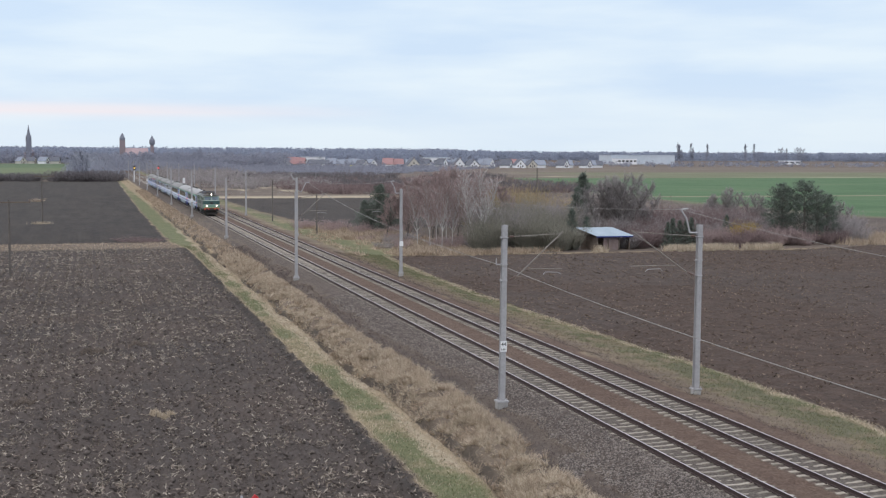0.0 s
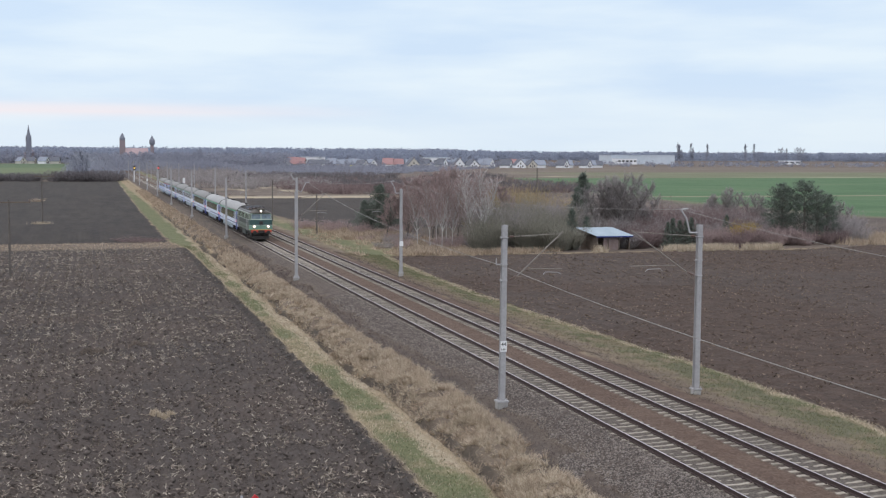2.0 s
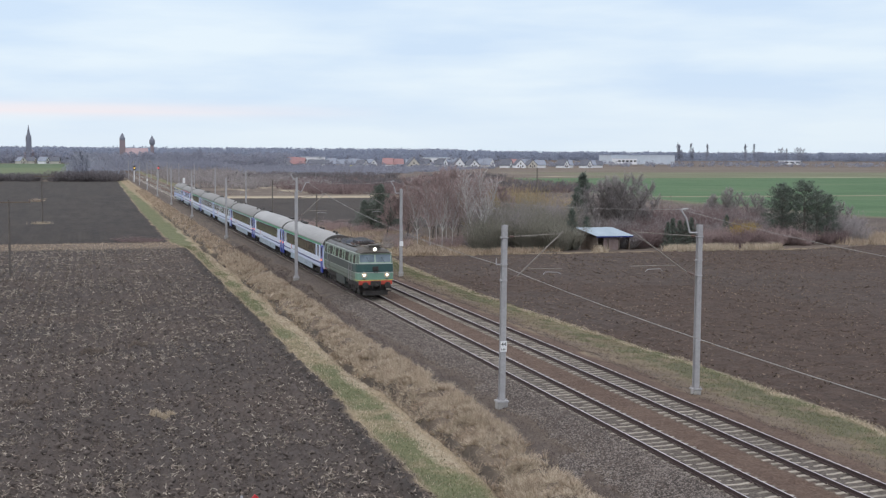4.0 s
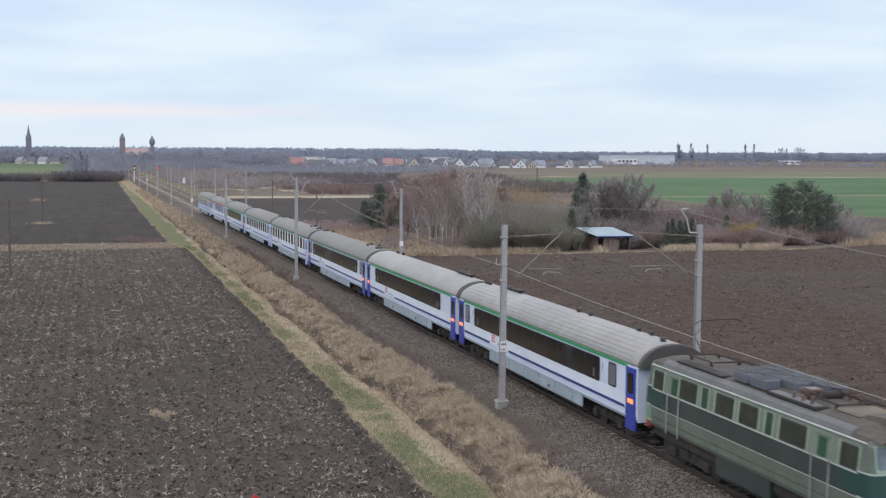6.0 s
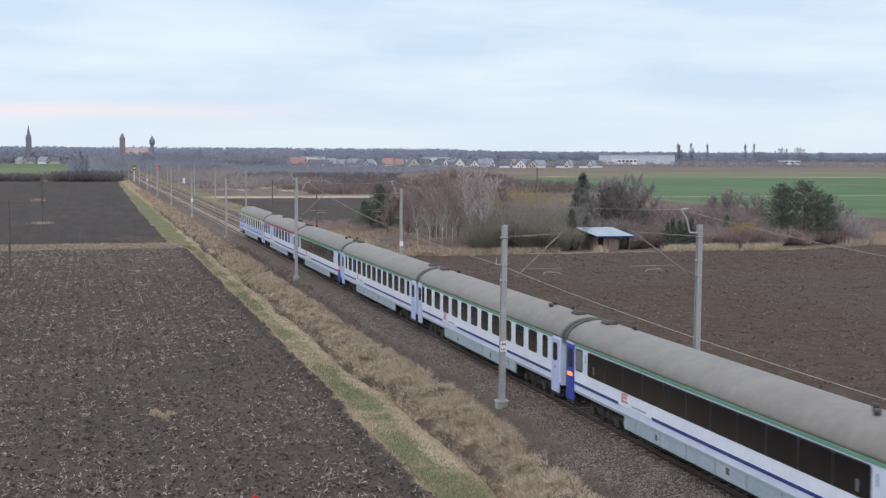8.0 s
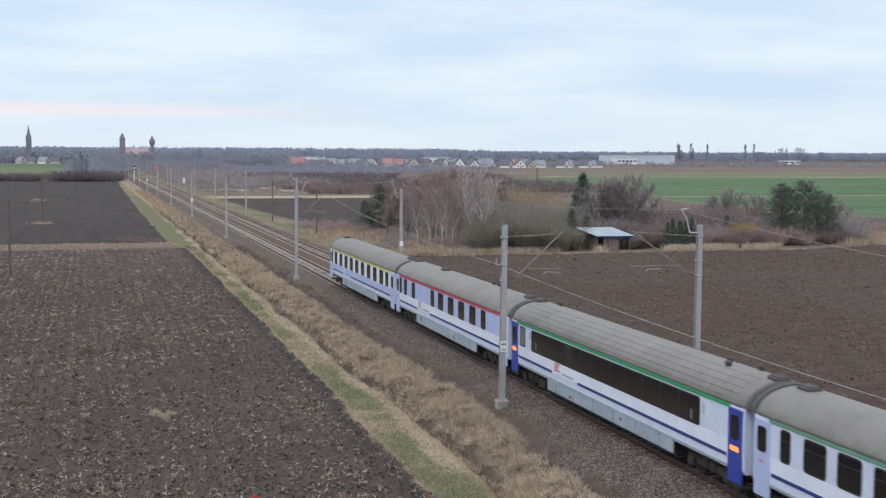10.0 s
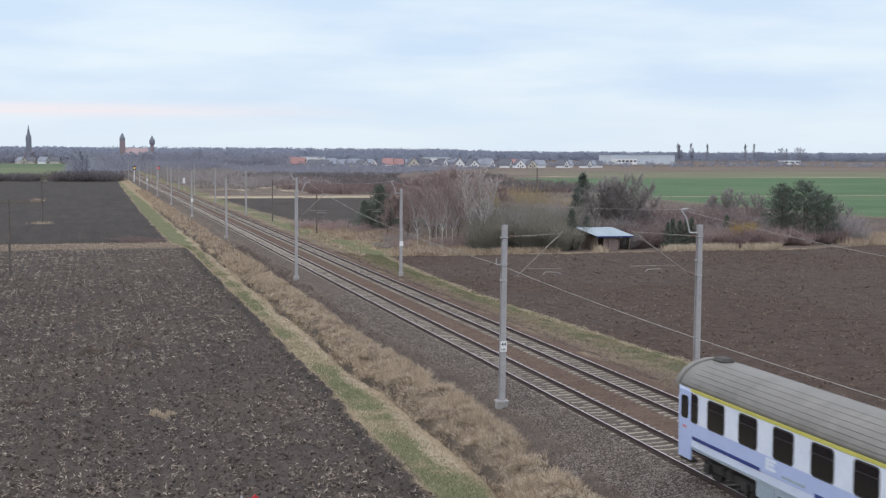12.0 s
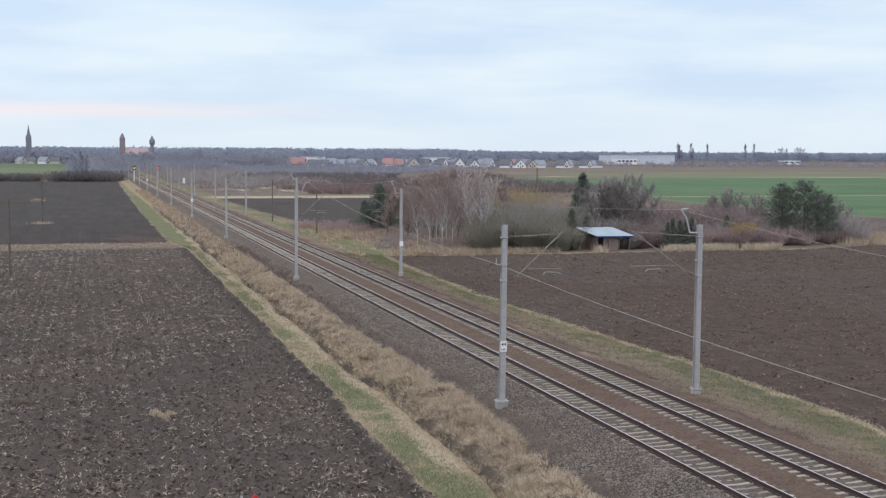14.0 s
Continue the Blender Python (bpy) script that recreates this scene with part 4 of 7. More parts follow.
    return e


def spread(n, first, pitch, w):
    return [(first + pitch * k, w) for k in range(n)]


VENTS_A = [(-9.5, 0.35, 0), (-8.3, 0.35, 0), (-3.2, 0.3, 0), (-1.8, 0.3, 0), (-11.3, 0.0, 0), (6.2, 0.25, 2), (6.9, 0.25, 2), (7.6, 0.25, 2), (8.3, 0.25, 2), (9.0, 0.25, 2), (11.2, 0, 0), (10.6, 0, 0)]
VENTS_B = [(-11.2, 0.0, 1), (-9.3, 0.45, 0), (-8.3, -0.25, 0), (-7.6, 0.2, 0), (11.2, 0.0, 1), (9.3, 0.35, 0)]
VENTS_C = [(-11.2, 0.0, 1), (11.2, 0.0, 1), (-10.2, 0.3, 0)]
VENTS_F = VENTS_C[:2] + [(4.4, 0.0, 1), (-4.3, 0.3, 0), (-5.3, 0.3, 0)]
VENTS_D = [(-7.0, 0.25, 2), (-7.8, 0.25, 2), (-8.6, 0.25, 2), (-9.4, 0.25, 2), (7.4, 0.3, 0), (9.0, 0.3, 0)]
WIN_C = spread(11, -8.93, 1.87, 1.1) + [(11.2, 0.5), (-10.6, 0.6)]
WIN_D = spread(11, -8.6, 1.72, 1.1) + [(10.2, 0.5), (-10.2, 0.6)]
WIN_G = [(10.69, 0.62)] + spread(9, -7.9, 2.12, 1.1) + [(-9.6, 0.8)]
WIN_F = [(10.6, 0.72), (9.2, 0.72), (7.1, 0.72), (2.47, 0.72), (0.62, 1.1), (-1.53, 1.1), (-3.66, 1.1), (-5.8, 1.1), (-7.75, 0.75)]


def loco():
    """An electric locomotive, its headlights at the origin's plane, running towards -y."""
    e = thing("electric_locomotive", "dark green electric locomotive with sage bands and lit headlights", "locomotive")
    y0, y1 = 0.02, 14.3
    prof = [(1.40, 1.22), (1.47, 1.36), (1.49, 2.1), (1.47, 2.75), (1.40, 3.42), (1.30, 3.56)]
    ring = prof + [(-x, z) for x, z in reversed(prof)]

    def at(y, k, lift=0.0):
        return [(x * k, y + (max(0.0, z - 2.1) * lift), z) for x, z in ring]
    bm = B()
    loft(bm, [at(y0, 0.90, 0.16), at(y0 + 0.10, 0.955, 0.13), at(y0 + 0.26, 0.99, 0.08), at(y0 + 0.6, 1), at(y1 - 0.6, 1), at(y1 - 0.22, 0.985, -0.08), at(y1, 0.90, -0.16)])
    part("body", bm, M_LOCO_L, e)
    # roof
    arc = [(1.36, 3.52), (1.28, 3.66), (1.0, 3.80), (0.55, 3.88), (0.2, 3.90)]
    aring = arc + [(-x, z) for x, z in reversed(arc)]
    rm = B()
    loft(rm, [[(x * k, y, 3.52 + (z - 3.52) * kz) for x, z in aring] for y, k, kz in ((0.08, 0.90, 0.35), (0.5, 0.98, 0.75), (1.3, 1, 1), (y1 - 1.3, 1, 1), (y1 - 0.5, 0.98, 0.75), (y1 - 0.08, 0.9, 0.35))])
    rf = part("roof", rm, M_LOCO_R, e, "weathered brown-grey roof")
    # roof gear
    for sx, y_first, count in ((-0.72, 6.9, 2), (0.02, 6.3, 3), (0.74, 5.4, 4)):
        for k in range(count):
            yy = y_first + 1.12 * k
            rb = part("resistor_box", slab(sx - 0.30, yy - 0.46, 3.84, sx + 0.30, yy + 0.46, 4.16, bevel=0.03), M_BOXES, rf, "blue-grey resistor box")
            for q in range(4):
                part("cooling_fin", slab(sx - 0.31, yy - 0.38 + 0.22 * q, 3.92, sx + 0.31, yy - 0.34 + 0.22 * q, 4.19), M_SHOULDER, rb)
    part("roof_walkway", slab(-1.12, 3.4, 3.80, -0.62, 6.2, 3.90, bevel=0.02), M_UNDER, rf, "dark slatted walkway")
    part("walkway_cover", slab(-1.06, 3.5, 3.90, -0.70, 6.1, 3.915), M_SHOULDER, rf)
    part("roof_walkway", slab(-1.12, 9.0, 3.80, -0.70, 12.4, 3.87, bevel=0.02), M_UNDER, rf, "dark slatted walkway")
    part("roof_hatch", slab(-0.62, 1.9, 3.84, 0.62, 3.1, 3.95, bevel=0.05), M_SAND, rf, "sandy brown roof hatch")
    part("cable_drum", tube(B(), (-0.25, 4.6, 3.98), (0.55, 4.6, 3.98), 0.14, n=10), M_UNDER, rf)
    part("switch_gear", slab(-0.3, 5.1, 3.86, 0.3, 5.6, 4.08, bevel=0.04), M_INSUL, rf)
    for yc in (3.9, 11.6):
        pg = B()
        for s in (-0.55, 0.55):
            tube(pg, (s, yc - 0.9, 4.02), (s, yc + 0.9, 4.02), 0.032, n=6)
            for d in (-0.75, 0.75):
                tube(pg, (s, yc + d, 3.8), (s, yc + d, 4.0), 0.06, n=8)
        for d in (-0.9, 0.9):
            tube(pg, (-0.6, yc + d, 4.02), (0.6, yc + d, 4.02), 0.032, n=6)
        base = part("pantograph", pg, M_RUST, rf, "rusty brown folded pantograph")
        ar = B()
        raised = yc > 8
        z1, z2, kx = (5.45, 4.75, yc + 0.75) if raised else (4.22, 4.14, yc + 1.25)
        for s in (-0.5, 0.5):
            tube(ar, (s, yc - 0.2, 4.05), (s * 0.9, kx, z2), 0.018, n=6)
            tube(ar, (s * 0.9, kx, z2), (s * 0.8, yc - 0.25, z1), 0.014, n=6)
        strand(ar, [(-0.95, yc - 0.25, z1 - 0.12), (-0.7, yc - 0.25, z1), (0.7, yc - 0.25, z1), (0.95, yc - 0.25, z1 - 0.12)], 0.02, 6)
        part("pantograph_arm", ar, M_RUST, base)
    for s in (-0.9, 0.75):
        for k in range(3):
            part("roof_insulator", tube(B(), (s, 3.9 + 0.5 * k, 3.8), (s, 3.9 + 0.5 * k, 4.1), 0.07, 0.04, n=8), M_INSUL, rf)
    part("roof_pipe", tube(B(), (0.95, 2.0, 3.93), (0.95, 12.0, 3.93), 0.035, n=6), M_UNDER, rf)
    # brow with the top lamp
    br = B()
    loft(br, [[(-0.30 * k, y, 3.58), (0.30 * k, y, 3.58), (0.24 * k, y, z), (-0.24 * k, y, z)] for y, z, k in ((0.26, 3.98, 1.0), (0.42, 4.08, 1.5), (1.7, 4.0, 2.2))])
    loft(br, [[(-0.48, y, z), (0.48, y, z), (0.42, y, z + 0.09), (-0.42, y, z + 0.09)] for y, z in ((0.30, 4.06), (0.9, 4.09))])
    brow = part("lamp_housing", br, M_LOCO_R, e)
    part("lamp_rim", tube(B(), (0, 0.17, 3.82), (0, 0.30, 3.82), 0.175, 0.19, n=16), M_CHROME, brow)
    part("top_lamp", tube(B(), (0, 0.14, 3.82), (0, 0.25, 3.82), 0.095, n=14), M_LAMP, brow, "lit round top headlight")
    part("horn", tube(B(), (0.5, 0.35, 3.92), (0.5, 0.8, 3.95), 0.05, n=8), M_UNDER, brow)
    # paint on the sides
    for s in (-1, 1):
        def plate(name, a, b, z0, z1, m, out=0.012, label="", r=0.02, par=e):
            bmx = B()
            rounded(bmx, 0, a, z0, b, z1, r, s * out)
            for v in bmx.verts:
                v.co.x += s * np.interp(v.co.z, [1.22, 1.36, 2.1, 2.75, 3.42], [1.40, 1.47, 1.49, 1.47, 1.40])
            return part(name, bmx, m, par, label)
        plate("window_strip", 0.66, y1 - 0.66, 2.655, 3.42, M_LOCO_P2, 0.008, "pale sage band between the windows")
        plate("side_panel", 0.66, y1 - 0.66, 1.98, 2.62, M_LOCO_S, 0.010, "dull dark green panel")
        plate("lower_strip", 0.66, y1 - 0.66, 1.24, 1.62, M_LOCO_G, 0.010, "grimy lower side")
        plate("trim_line", 0.66, y1 - 0.66, 2.61, 2.655, M_TRIM, 0.020, "pale trim line", r=0.01)
        plate("trim_line", 0.66, y1 - 0.66, 1.955, 1.985, M_TRIM, 0.016, "pale trim line", r=0.01)
        part("gutter", tube(B(), (s * 1.385, 0.45, 3.50), (s * 1.385, y1 - 0.45, 3.50), 0.035, n=6), M_TRIM, e)
        sh = B()
        loft(sh, [[(s * 1.375, yy, 3.53), (s * 1.295, yy, 3.68), (s * 1.09, yy, 3.785), (s * 1.06, yy, 3.76), (s * 1.25, yy, 3.64), (s * 1.33, yy, 3.52)] for yy in (1.2, y1 - 1.2)])
        part("roof_shoulder", sh, M_SHOULDER, rf, "grey roof shoulder", smooth=False)
        for a, b, z0, z1 in ((0.72, 1.56, 2.68, 3.34), (3.28, 4.75, 2.68, 3.36), (6.06, 7.22, 2.68, 3.36), (7.60, 8.82, 2.68, 3.36), (10.15, 11.45, 2.68, 3.36), (12.75, 13.55, 2.68, 3.34), (5.20, 5.58, 2.68, 3.36), (9.36, 9.80, 2.68, 3.36)):
            w = plate("side_window", a, b, z0, z1, M_RUBBER, 0.014, "dark side window", r=0.05)
            plate("pane", a + 0.05, b - 0.05, z0 + 0.05, z1 - 0.05, M_LOCO_N if b - a < 0.5 else M_LOCO_W, 0.022, r=0.04, par=w)
            for q in (a - 0.09, b + 0.03):
                plate("pillar", q, q + 0.06, 2.67, 3.38, M_LOCO_P, 0.026, "pale green window pillar", r=0.01, par=w)
        for a, b in ((0.64, 1.58), (y1 - 1.58, y1 - 0.64)):
            plate("cab_belt", a, b, 2.06, 2.60, M_LOCO_D, 0.016, "dark green belt on the cab side")
        for a in (2.10, y1 - 2.80):
            d = plate("cab_door", a, a + 0.7, 1.26, 3.34, M_LOCO_L, 0.02, "sage green cab door")
            plate("door_window", a + 0.14, a + 0.56, 2.70, 3.26, M_LOCO_N, 0.028, r=0.05, par=d)
            for g in (a - 0.1, a + 0.8):
                part("handrail", tube(B(), (s * 1.56, g, 1.2), (s * 1.52, g, 2.7), 0.022, n=6), M_STEEL, d)
    # front and rear
    for d, yb in ((-1, y0), (1, y1)):
        def face(name, x0, z0, x1, z1, m, out, label="", par=e, r=0.04):
            bmf = B()
            rounded(bmf, 0, x0, z0, x1, z1, r, out)
            for v in bmf.verts:
                xo, yo, zo = v.co
                v.co = (yo, yb + d * xo - d * (max(0.0, zo - 2.1) * 0.16), zo)
            if d > 0:
                bmesh.ops.reverse_faces(bmf, faces=bmf.faces)
            return part(name, bmf, m, par, label)
        def wrap(name, z0, z1, m, out, label):
            """A painted band round the rounded nose."""
            bw = B()
            rows = []
            for zz in (z0, z1):
                xp = np.interp(zz, [1.22, 1.36, 2.1, 2.75, 3.42], [1.40, 1.47, 1.49, 1.47, 1.40])
                half = []
                for q, k, lift, push in ((0.66, 1.0, 0.0, 0.0), (0.40, 1.0, 0.05, 0.0), (0.26, 0.992, 0.08, 0.3), (0.10, 0.96, 0.13, 0.7), (0.0, 0.905, 0.16, 1.0), (-0.03, 0.5, 0.16, 1.0), (-0.04, 0.0, 0.16, 1.0)):
                    half.append((xp * k + out, q + max(0.0, zz - 2.1) * lift - out * push))
                full = half + [(-x, q) for x, q in reversed(half[:-1])]
                rows.append([bw.verts.new((x, yb - d * q, zz)) for x, q in full])
            for i in range(len(rows[0]) - 1):
                q4 = (rows[0][i], rows[0][i + 1], rows[1][i + 1], rows[1][i])
                bw.faces.new(q4 if d > 0 else q4[::-1])
            return part(name, bw, m, e, label, smooth=True)
        wrap("front_belt", 2.04, 2.69, M_LOCO_D, 0.024, "dark green belt round the nose")
        wrap("front_line", 1.985, 2.04, M_TRIM, 0.030, "pale line between the greens")
        wrap("front_trim", 2.69, 2.745, M_TRIM, 0.030, "pale line under the windscreens")
        wrap("front_apron", 1.45, 1.985, M_LOCO_F, 0.024, "light green lower front")
        wrap("yellow_line", 1.40, 1.45, M_YELLOW, 0.030, "dull yellow line over the buffer beam")
        sf = face("windscreen_frame", -1.29, 2.74, 1.29, 3.50, M_LOCO_P, 0.012, "pale green window surround")
        for x0, x1 in ((-1.24, -0.045), (0.045, 1.24)):
            face("windscreen", x0, 2.82, x1, 3.42, M_SHIELD, 0.020, "windscreen coloured grey-blue like reflected sky", sf, 0.07)
        wp = B()
        for wx in (-0.45, 0.75):
            tube(wp, (wx, yb + d * 0.03 - d * 0.10, 2.78), (wx - 0.25, yb + d * 0.03 - d * 0.16, 3.25), 0.014, n=5)
        part("wiper", wp, M_BLACK, sf)
        box_b = B()
        box(box_b, -0.24, min(yb, yb + d * 0.08), 2.10, 0.24, max(yb, yb + d * 0.08), 2.50, bevel=0.04)
        for hx in (-0.14, 0.16):
            strand(box_b, [(hx, yb + d * 0.06, 2.42), (hx * 1.2, yb + d * 0.16, 2.2), (hx * 0.6, yb + d * 0.10, 1.98)], 0.03, 6)
        part("front_socket_box", box_b, M_UNDER, e)
        bb = slab(-1.33, min(yb - d * 0.15, yb + d * 0.13), 1.06, 1.33, max(yb - d * 0.15, yb + d * 0.13), 1.38, bevel=0.03)
        beam = part("buffer_beam", bb, M_BEAM, e, "dull red buffer beam")
        for s in (-0.88, 0.88):
            bf = B()
            tube(bf, (s, yb + d * 0.1, 1.06), (s, yb + d * 0.42, 1.06), 0.13, n=10)
            tube(bf, (s, yb + d * 0.42, 1.06), (s, yb + d * 0.5, 1.06), 0.26, 0.24, n=16)
            part("buffer", bf, M_UNDER, beam)
            lh = B()
            tube(lh, (s * 1.03, yb - d * 0.1, 1.83), (s * 1.03, yb + d * 0.10, 1.83), 0.25, 0.235, n=18)
            hl = part("headlight", lh, M_CHROME, e, "round headlight with pale rim")
            part("reflector", tube(B(), (s * 1.03, yb + d * 0.09, 1.83), (s * 1.03, yb + d * 0.112, 1.83), 0.185, n=16), M_WARM if d < 0 else M_GLASS, hl)
            part("lens", tube(B(), (s * 1.03, yb + d * 0.09, 1.83), (s * 1.03, yb + d * 0.12, 1.83), 0.085, n=16), M_LAMP if d < 0 else M_GLASS, hl)
            part("tail_lamp", tube(B(), (s * 1.03, yb, 1.50), (s * 1.03, yb + d * 0.06, 1.50), 0.07, n=10), M_INSUL, e)
        ck = B()
        box(ck, -0.14, min(yb, yb + d * 0.4), 0.92, 0.14, max(yb, yb + d * 0.4), 1.14, bevel=0.03)
        for hx in (-0.5, -0.3, 0.35, 0.55):
            strand(ck, [(hx, yb + d * 0.14, 1.05), (hx, yb + d * 0.26, 0.8), (hx * 0.9, yb + d * 0.2, 0.55)], 0.03, 6)
        box(ck, -0.42, min(yb + d * 0.1, yb + d * 0.17), 0.95, 0.42, max(yb + d * 0.1, yb + d * 0.17), 1.36, bevel=0.02)
        part("coupler", ck, M_UNDER, beam)
        pl = B()
        loft(pl, [[(x, yb + d * q, z) for x, q, z in ((-1.0, -0.05, zz), (0, 0.20, zz), (1.0, -0.05, zz), (0, 0.12, zz))] for zz in (0.24, 0.60)])
        part("rail_guard", pl, M_UNDER, e)
        for s in (-1, 1):
            st = B()
            box(st, s * 1.2 - 0.16, min(yb + d * -0.25, yb - d * 0.6), 0.5, s * 1.2 + 0.16, max(yb - d * 0.25, yb - d * 0.6), 0.56)
            box(st, s * 1.2 - 0.16, min(yb + d * -0.25, yb - d * 0.6), 0.85, s * 1.2 + 0.16, max(yb - d * 0.25, yb - d * 0.6), 0.9)
            part("step", st, M_UNDER, e)
    ub = slab(-1.25, 0.4, 0.85, 1.25, y1 - 0.4, 1.24)
    # dark block added to fill the shaded gap under the frame
    box(ub, -1.08, 0.9, 0.34, 1.08, y1 - 0.9, 0.86)
    part("underframe", ub, M_UNDER, e)
    for yy in (3.2, 11.1):
        make_bogie(e, yy)
    for s in (-1, 1):
        part("equipment_box", slab(min(s * 1.0, s * 1.38), 5.4, 0.55, max(s * 1.0, s * 1.38), 8.9, 1.2, bevel=0.04), M_LOCO_S, e, "grimy equipment box under the body")
    return e


TRAIN = []


def make_train():
    blue, pale = (M_BLUE, M_BLUE), (M_LILAC, M_LILAC)
    TRAIN.append((loco(), 0.0))
    TRAIN.append((coach("white coach with dark window band, green stripe and ribbed roof", 12.0, "strip", M_ROOF_L, M_GREEN, blue, 6, None, M_BODYW, None, VENTS_A, (-8.38, 9.04), (-9.65, 10.3)), 27.13))
    TRAIN.append((coach("white coach with dark window band and smooth grey roof", 11.8, "strip", M_ROOF_L, M_GREEN, blue, 0, None, M_BODYW, None, VENTS_D, (-8.56, 9.0)), 51.54))
    TRAIN.append((coach("long white open coach with dark window band, plain roof", 12.65, "strip", M_ROOF_D, M_GREEN_F, blue, 0, None, M_BODYW, None, VENTS_B, (-9.79, 10.15), (11.1, -11.0)), 76.66))
    TRAIN.append((coach("pale compartment coach with eleven windows and green stripe", 12.5, "win", M_ROOF_D, M_GREEN_F, pale, 0, M_BODYW, M_BODYW, WIN_C, VENTS_B), 102.5))
    TRAIN.append((coach("pale compartment coach with close-set windows and green stripe", 12.1, "win", M_ROOF_D, M_GREEN_F, pale, 0, M_BODY, M_BODYW, WIN_D, VENTS_C), 127.73))
    TRAIN.append((coach("white coach with dark window band and blue end doors", 11.5, "strip", M_ROOF_D, M_GREEN, blue, 5, None, M_BODYW, None, VENTS_B, (-8.48, 8.6), (9.84,)), 151.92))
    TRAIN.append((coach("pale blue dining coach with crimson stripe and sooty roof", 11.8, "win", M_ROOF_D, M_CRED, pale, 0, M_LILAC, M_BODYW, WIN_F, VENTS_F), 175.78))
    TRAIN.append((coach("white and pale blue first class coach with yellow stripe", 11.85, "win", M_ROOF_D, M_YELLOW, pale, 6, M_BODYW, M_LILAC, WIN_G, VENTS_C), 199.97))


make_train()


# ---------------------------------------------------------------- grass and straw
def scatter(n, x0, x1, y0, y1, rng, near=1.0):
    """Ground points, thicker towards the near end where near is above 1."""
    u = rng.random(n) ** near
    return rng.uniform(x0, x1, n), y0 + (y1 - y0) * u


def lawn(name, label, n, box4, material, length, width, keep, seed, near=1.0, lean=0.45, far_wide=0.0):
    rng = np.random.default_rng(seed)
    x, y = scatter(n, *box4, rng, near)
    z, h = heights(x, y)
    k = keep(x, y, z, rng)
    x, y, h = x[k], y[k], h[k]
    way = unit(np.stack([rng.normal(0, lean, len(x)), rng.normal(0, lean, len(x)), np.ones(len(x))], 1))
    ln = rng.uniform(*length, len(x))
    wd = rng.uniform(*width, len(x)) + far_wide * np.clip(y - 50, 0, 200)
    v, f = blades(np.stack([x, y, h - 0.03], 1), way, ln, wd, rng)
    return mesh_np(name, v, f, material, label=label, category="grass", kind="stuff")


def on_bank(x, y, z, rng):
    be = bank_edge(y)
    tuft = vnoise(x, y, 1.1, 51) * 0.6 + vnoise(x, y, 0.45, 52) * 0.4
    lip = -6.5 - 0.35 * (vnoise(x, y, 1.5, 34) - 0.35)
    return (x < be + 0.35 * rng.random(len(x))) & (x > lip) & (z["soil"] < 0.15 + 0.5 * rng.random(len(x))) & (rng.random(len(x)) < np.clip((tuft - 0.40) * 5.0, 0.04, 1))


lawn("dry_bank_grass", "matted tan dry grass along the railway bank", 120000, (-7.6, -3.4, 34, 130), M_TAN, (0.10, 0.34), (0.014, 0.036), on_bank, 61, 1.5, 1.4, 0.0004)
lawn("dry_bank_grass", "tan dry grass along the distant railway bank", 30000, (-7.6, -3.4, 130, 420), M_TAN, (0.25, 0.7), (0.05, 0.10), on_bank, 62, 1.4, 0.5, 0.0003)
lawn("pale_grass_tips", "bleached grass clumps on the bank", 120000, (-6.8, -4.0, 34, 150), M_PALE, (0.10, 0.36), (0.014, 0.036), lambda x, y, z, r: on_bank(x, y, z, r) & (vnoise(x, y, 1.5, 34) * 0.7 + vnoise(x, y, 0.5, 58) * 0.3 > 0.47), 63, 1.5, 0.9, 0.0004)


def tussocks(name, label, n, box4, material, keep, seed, size, per, near=1.5):
    """Clumps of bent dry grass, each a small fountain of blades."""
    rng = np.random.default_rng(seed)
    x, y = scatter(n, *box4, rng, near)
    z, h = heights(x, y)
    k = keep(x, y, z, rng)
    x, y, h = x[k], y[k], h[k]
    big = rng.uniform(*size, len(x))
    i = np.repeat(np.arange(len(x)), per)
    m = len(i)
    a = rng.uniform(0, 2 * math.pi, m)
    out = rng.random(m) ** 0.7
    base = np.stack([x[i] + np.cos(a) * out * big[i] * 0.22, y[i] + np.sin(a) * out * big[i] * 0.22, h[i] - 0.03], 1)
    way = unit(np.stack([np.cos(a) * out * 1.1, np.sin(a) * out * 1.1, 1.05 - 0.75 * out], 1) + rng.normal(0, 0.16, (m, 3)))
    v, f = blades(base, way, big[i] * rng.uniform(0.6, 1.1, m), rng.uniform(0.016, 0.034, m) + 0.0004 * np.clip(y[i] - 50, 0, 200), rng)
    mesh_np(name, v, f, material, label=label, category="grass", kind="stuff")


def on_bank_clump(x, y, z, rng):
    be = bank_edge(y)
    return (x < be + 0.3 * rng.random(len(x))) & (x > -6.85) & (z["soil"] < 0.5) & (rng.random(len(x)) < np.clip(4.0 * (0.6 * vnoise(x, y, 1.2, 59) + 0.4 * vnoise(x, y, 0.5, 60) - 0.38), 0.05, 1))


tussocks("bank_tussocks", "bleached tussocks of bent grass on the bank", 7000, (-6.95, -3.6, 34, 150), M_PALE, on_bank_clump, 77, (0.22, 0.50), 26)
tussocks("bank_tussocks", "brown tussocks of bent grass on the bank", 5200, (-6.95, -3.6, 34, 150), M_TAN, on_bank_clump, 78, (0.22, 0.55), 26)
tussocks("ditch_tussocks", "pale grass hanging over the ditch edge", 1500, (-8.2, -6.9, 34, 150), M_PALE, lambda x, y, z, r: (z["pale"] > 0.25) & (r.random(len(x)) < 0.8), 79, (0.10, 0.24), 18)


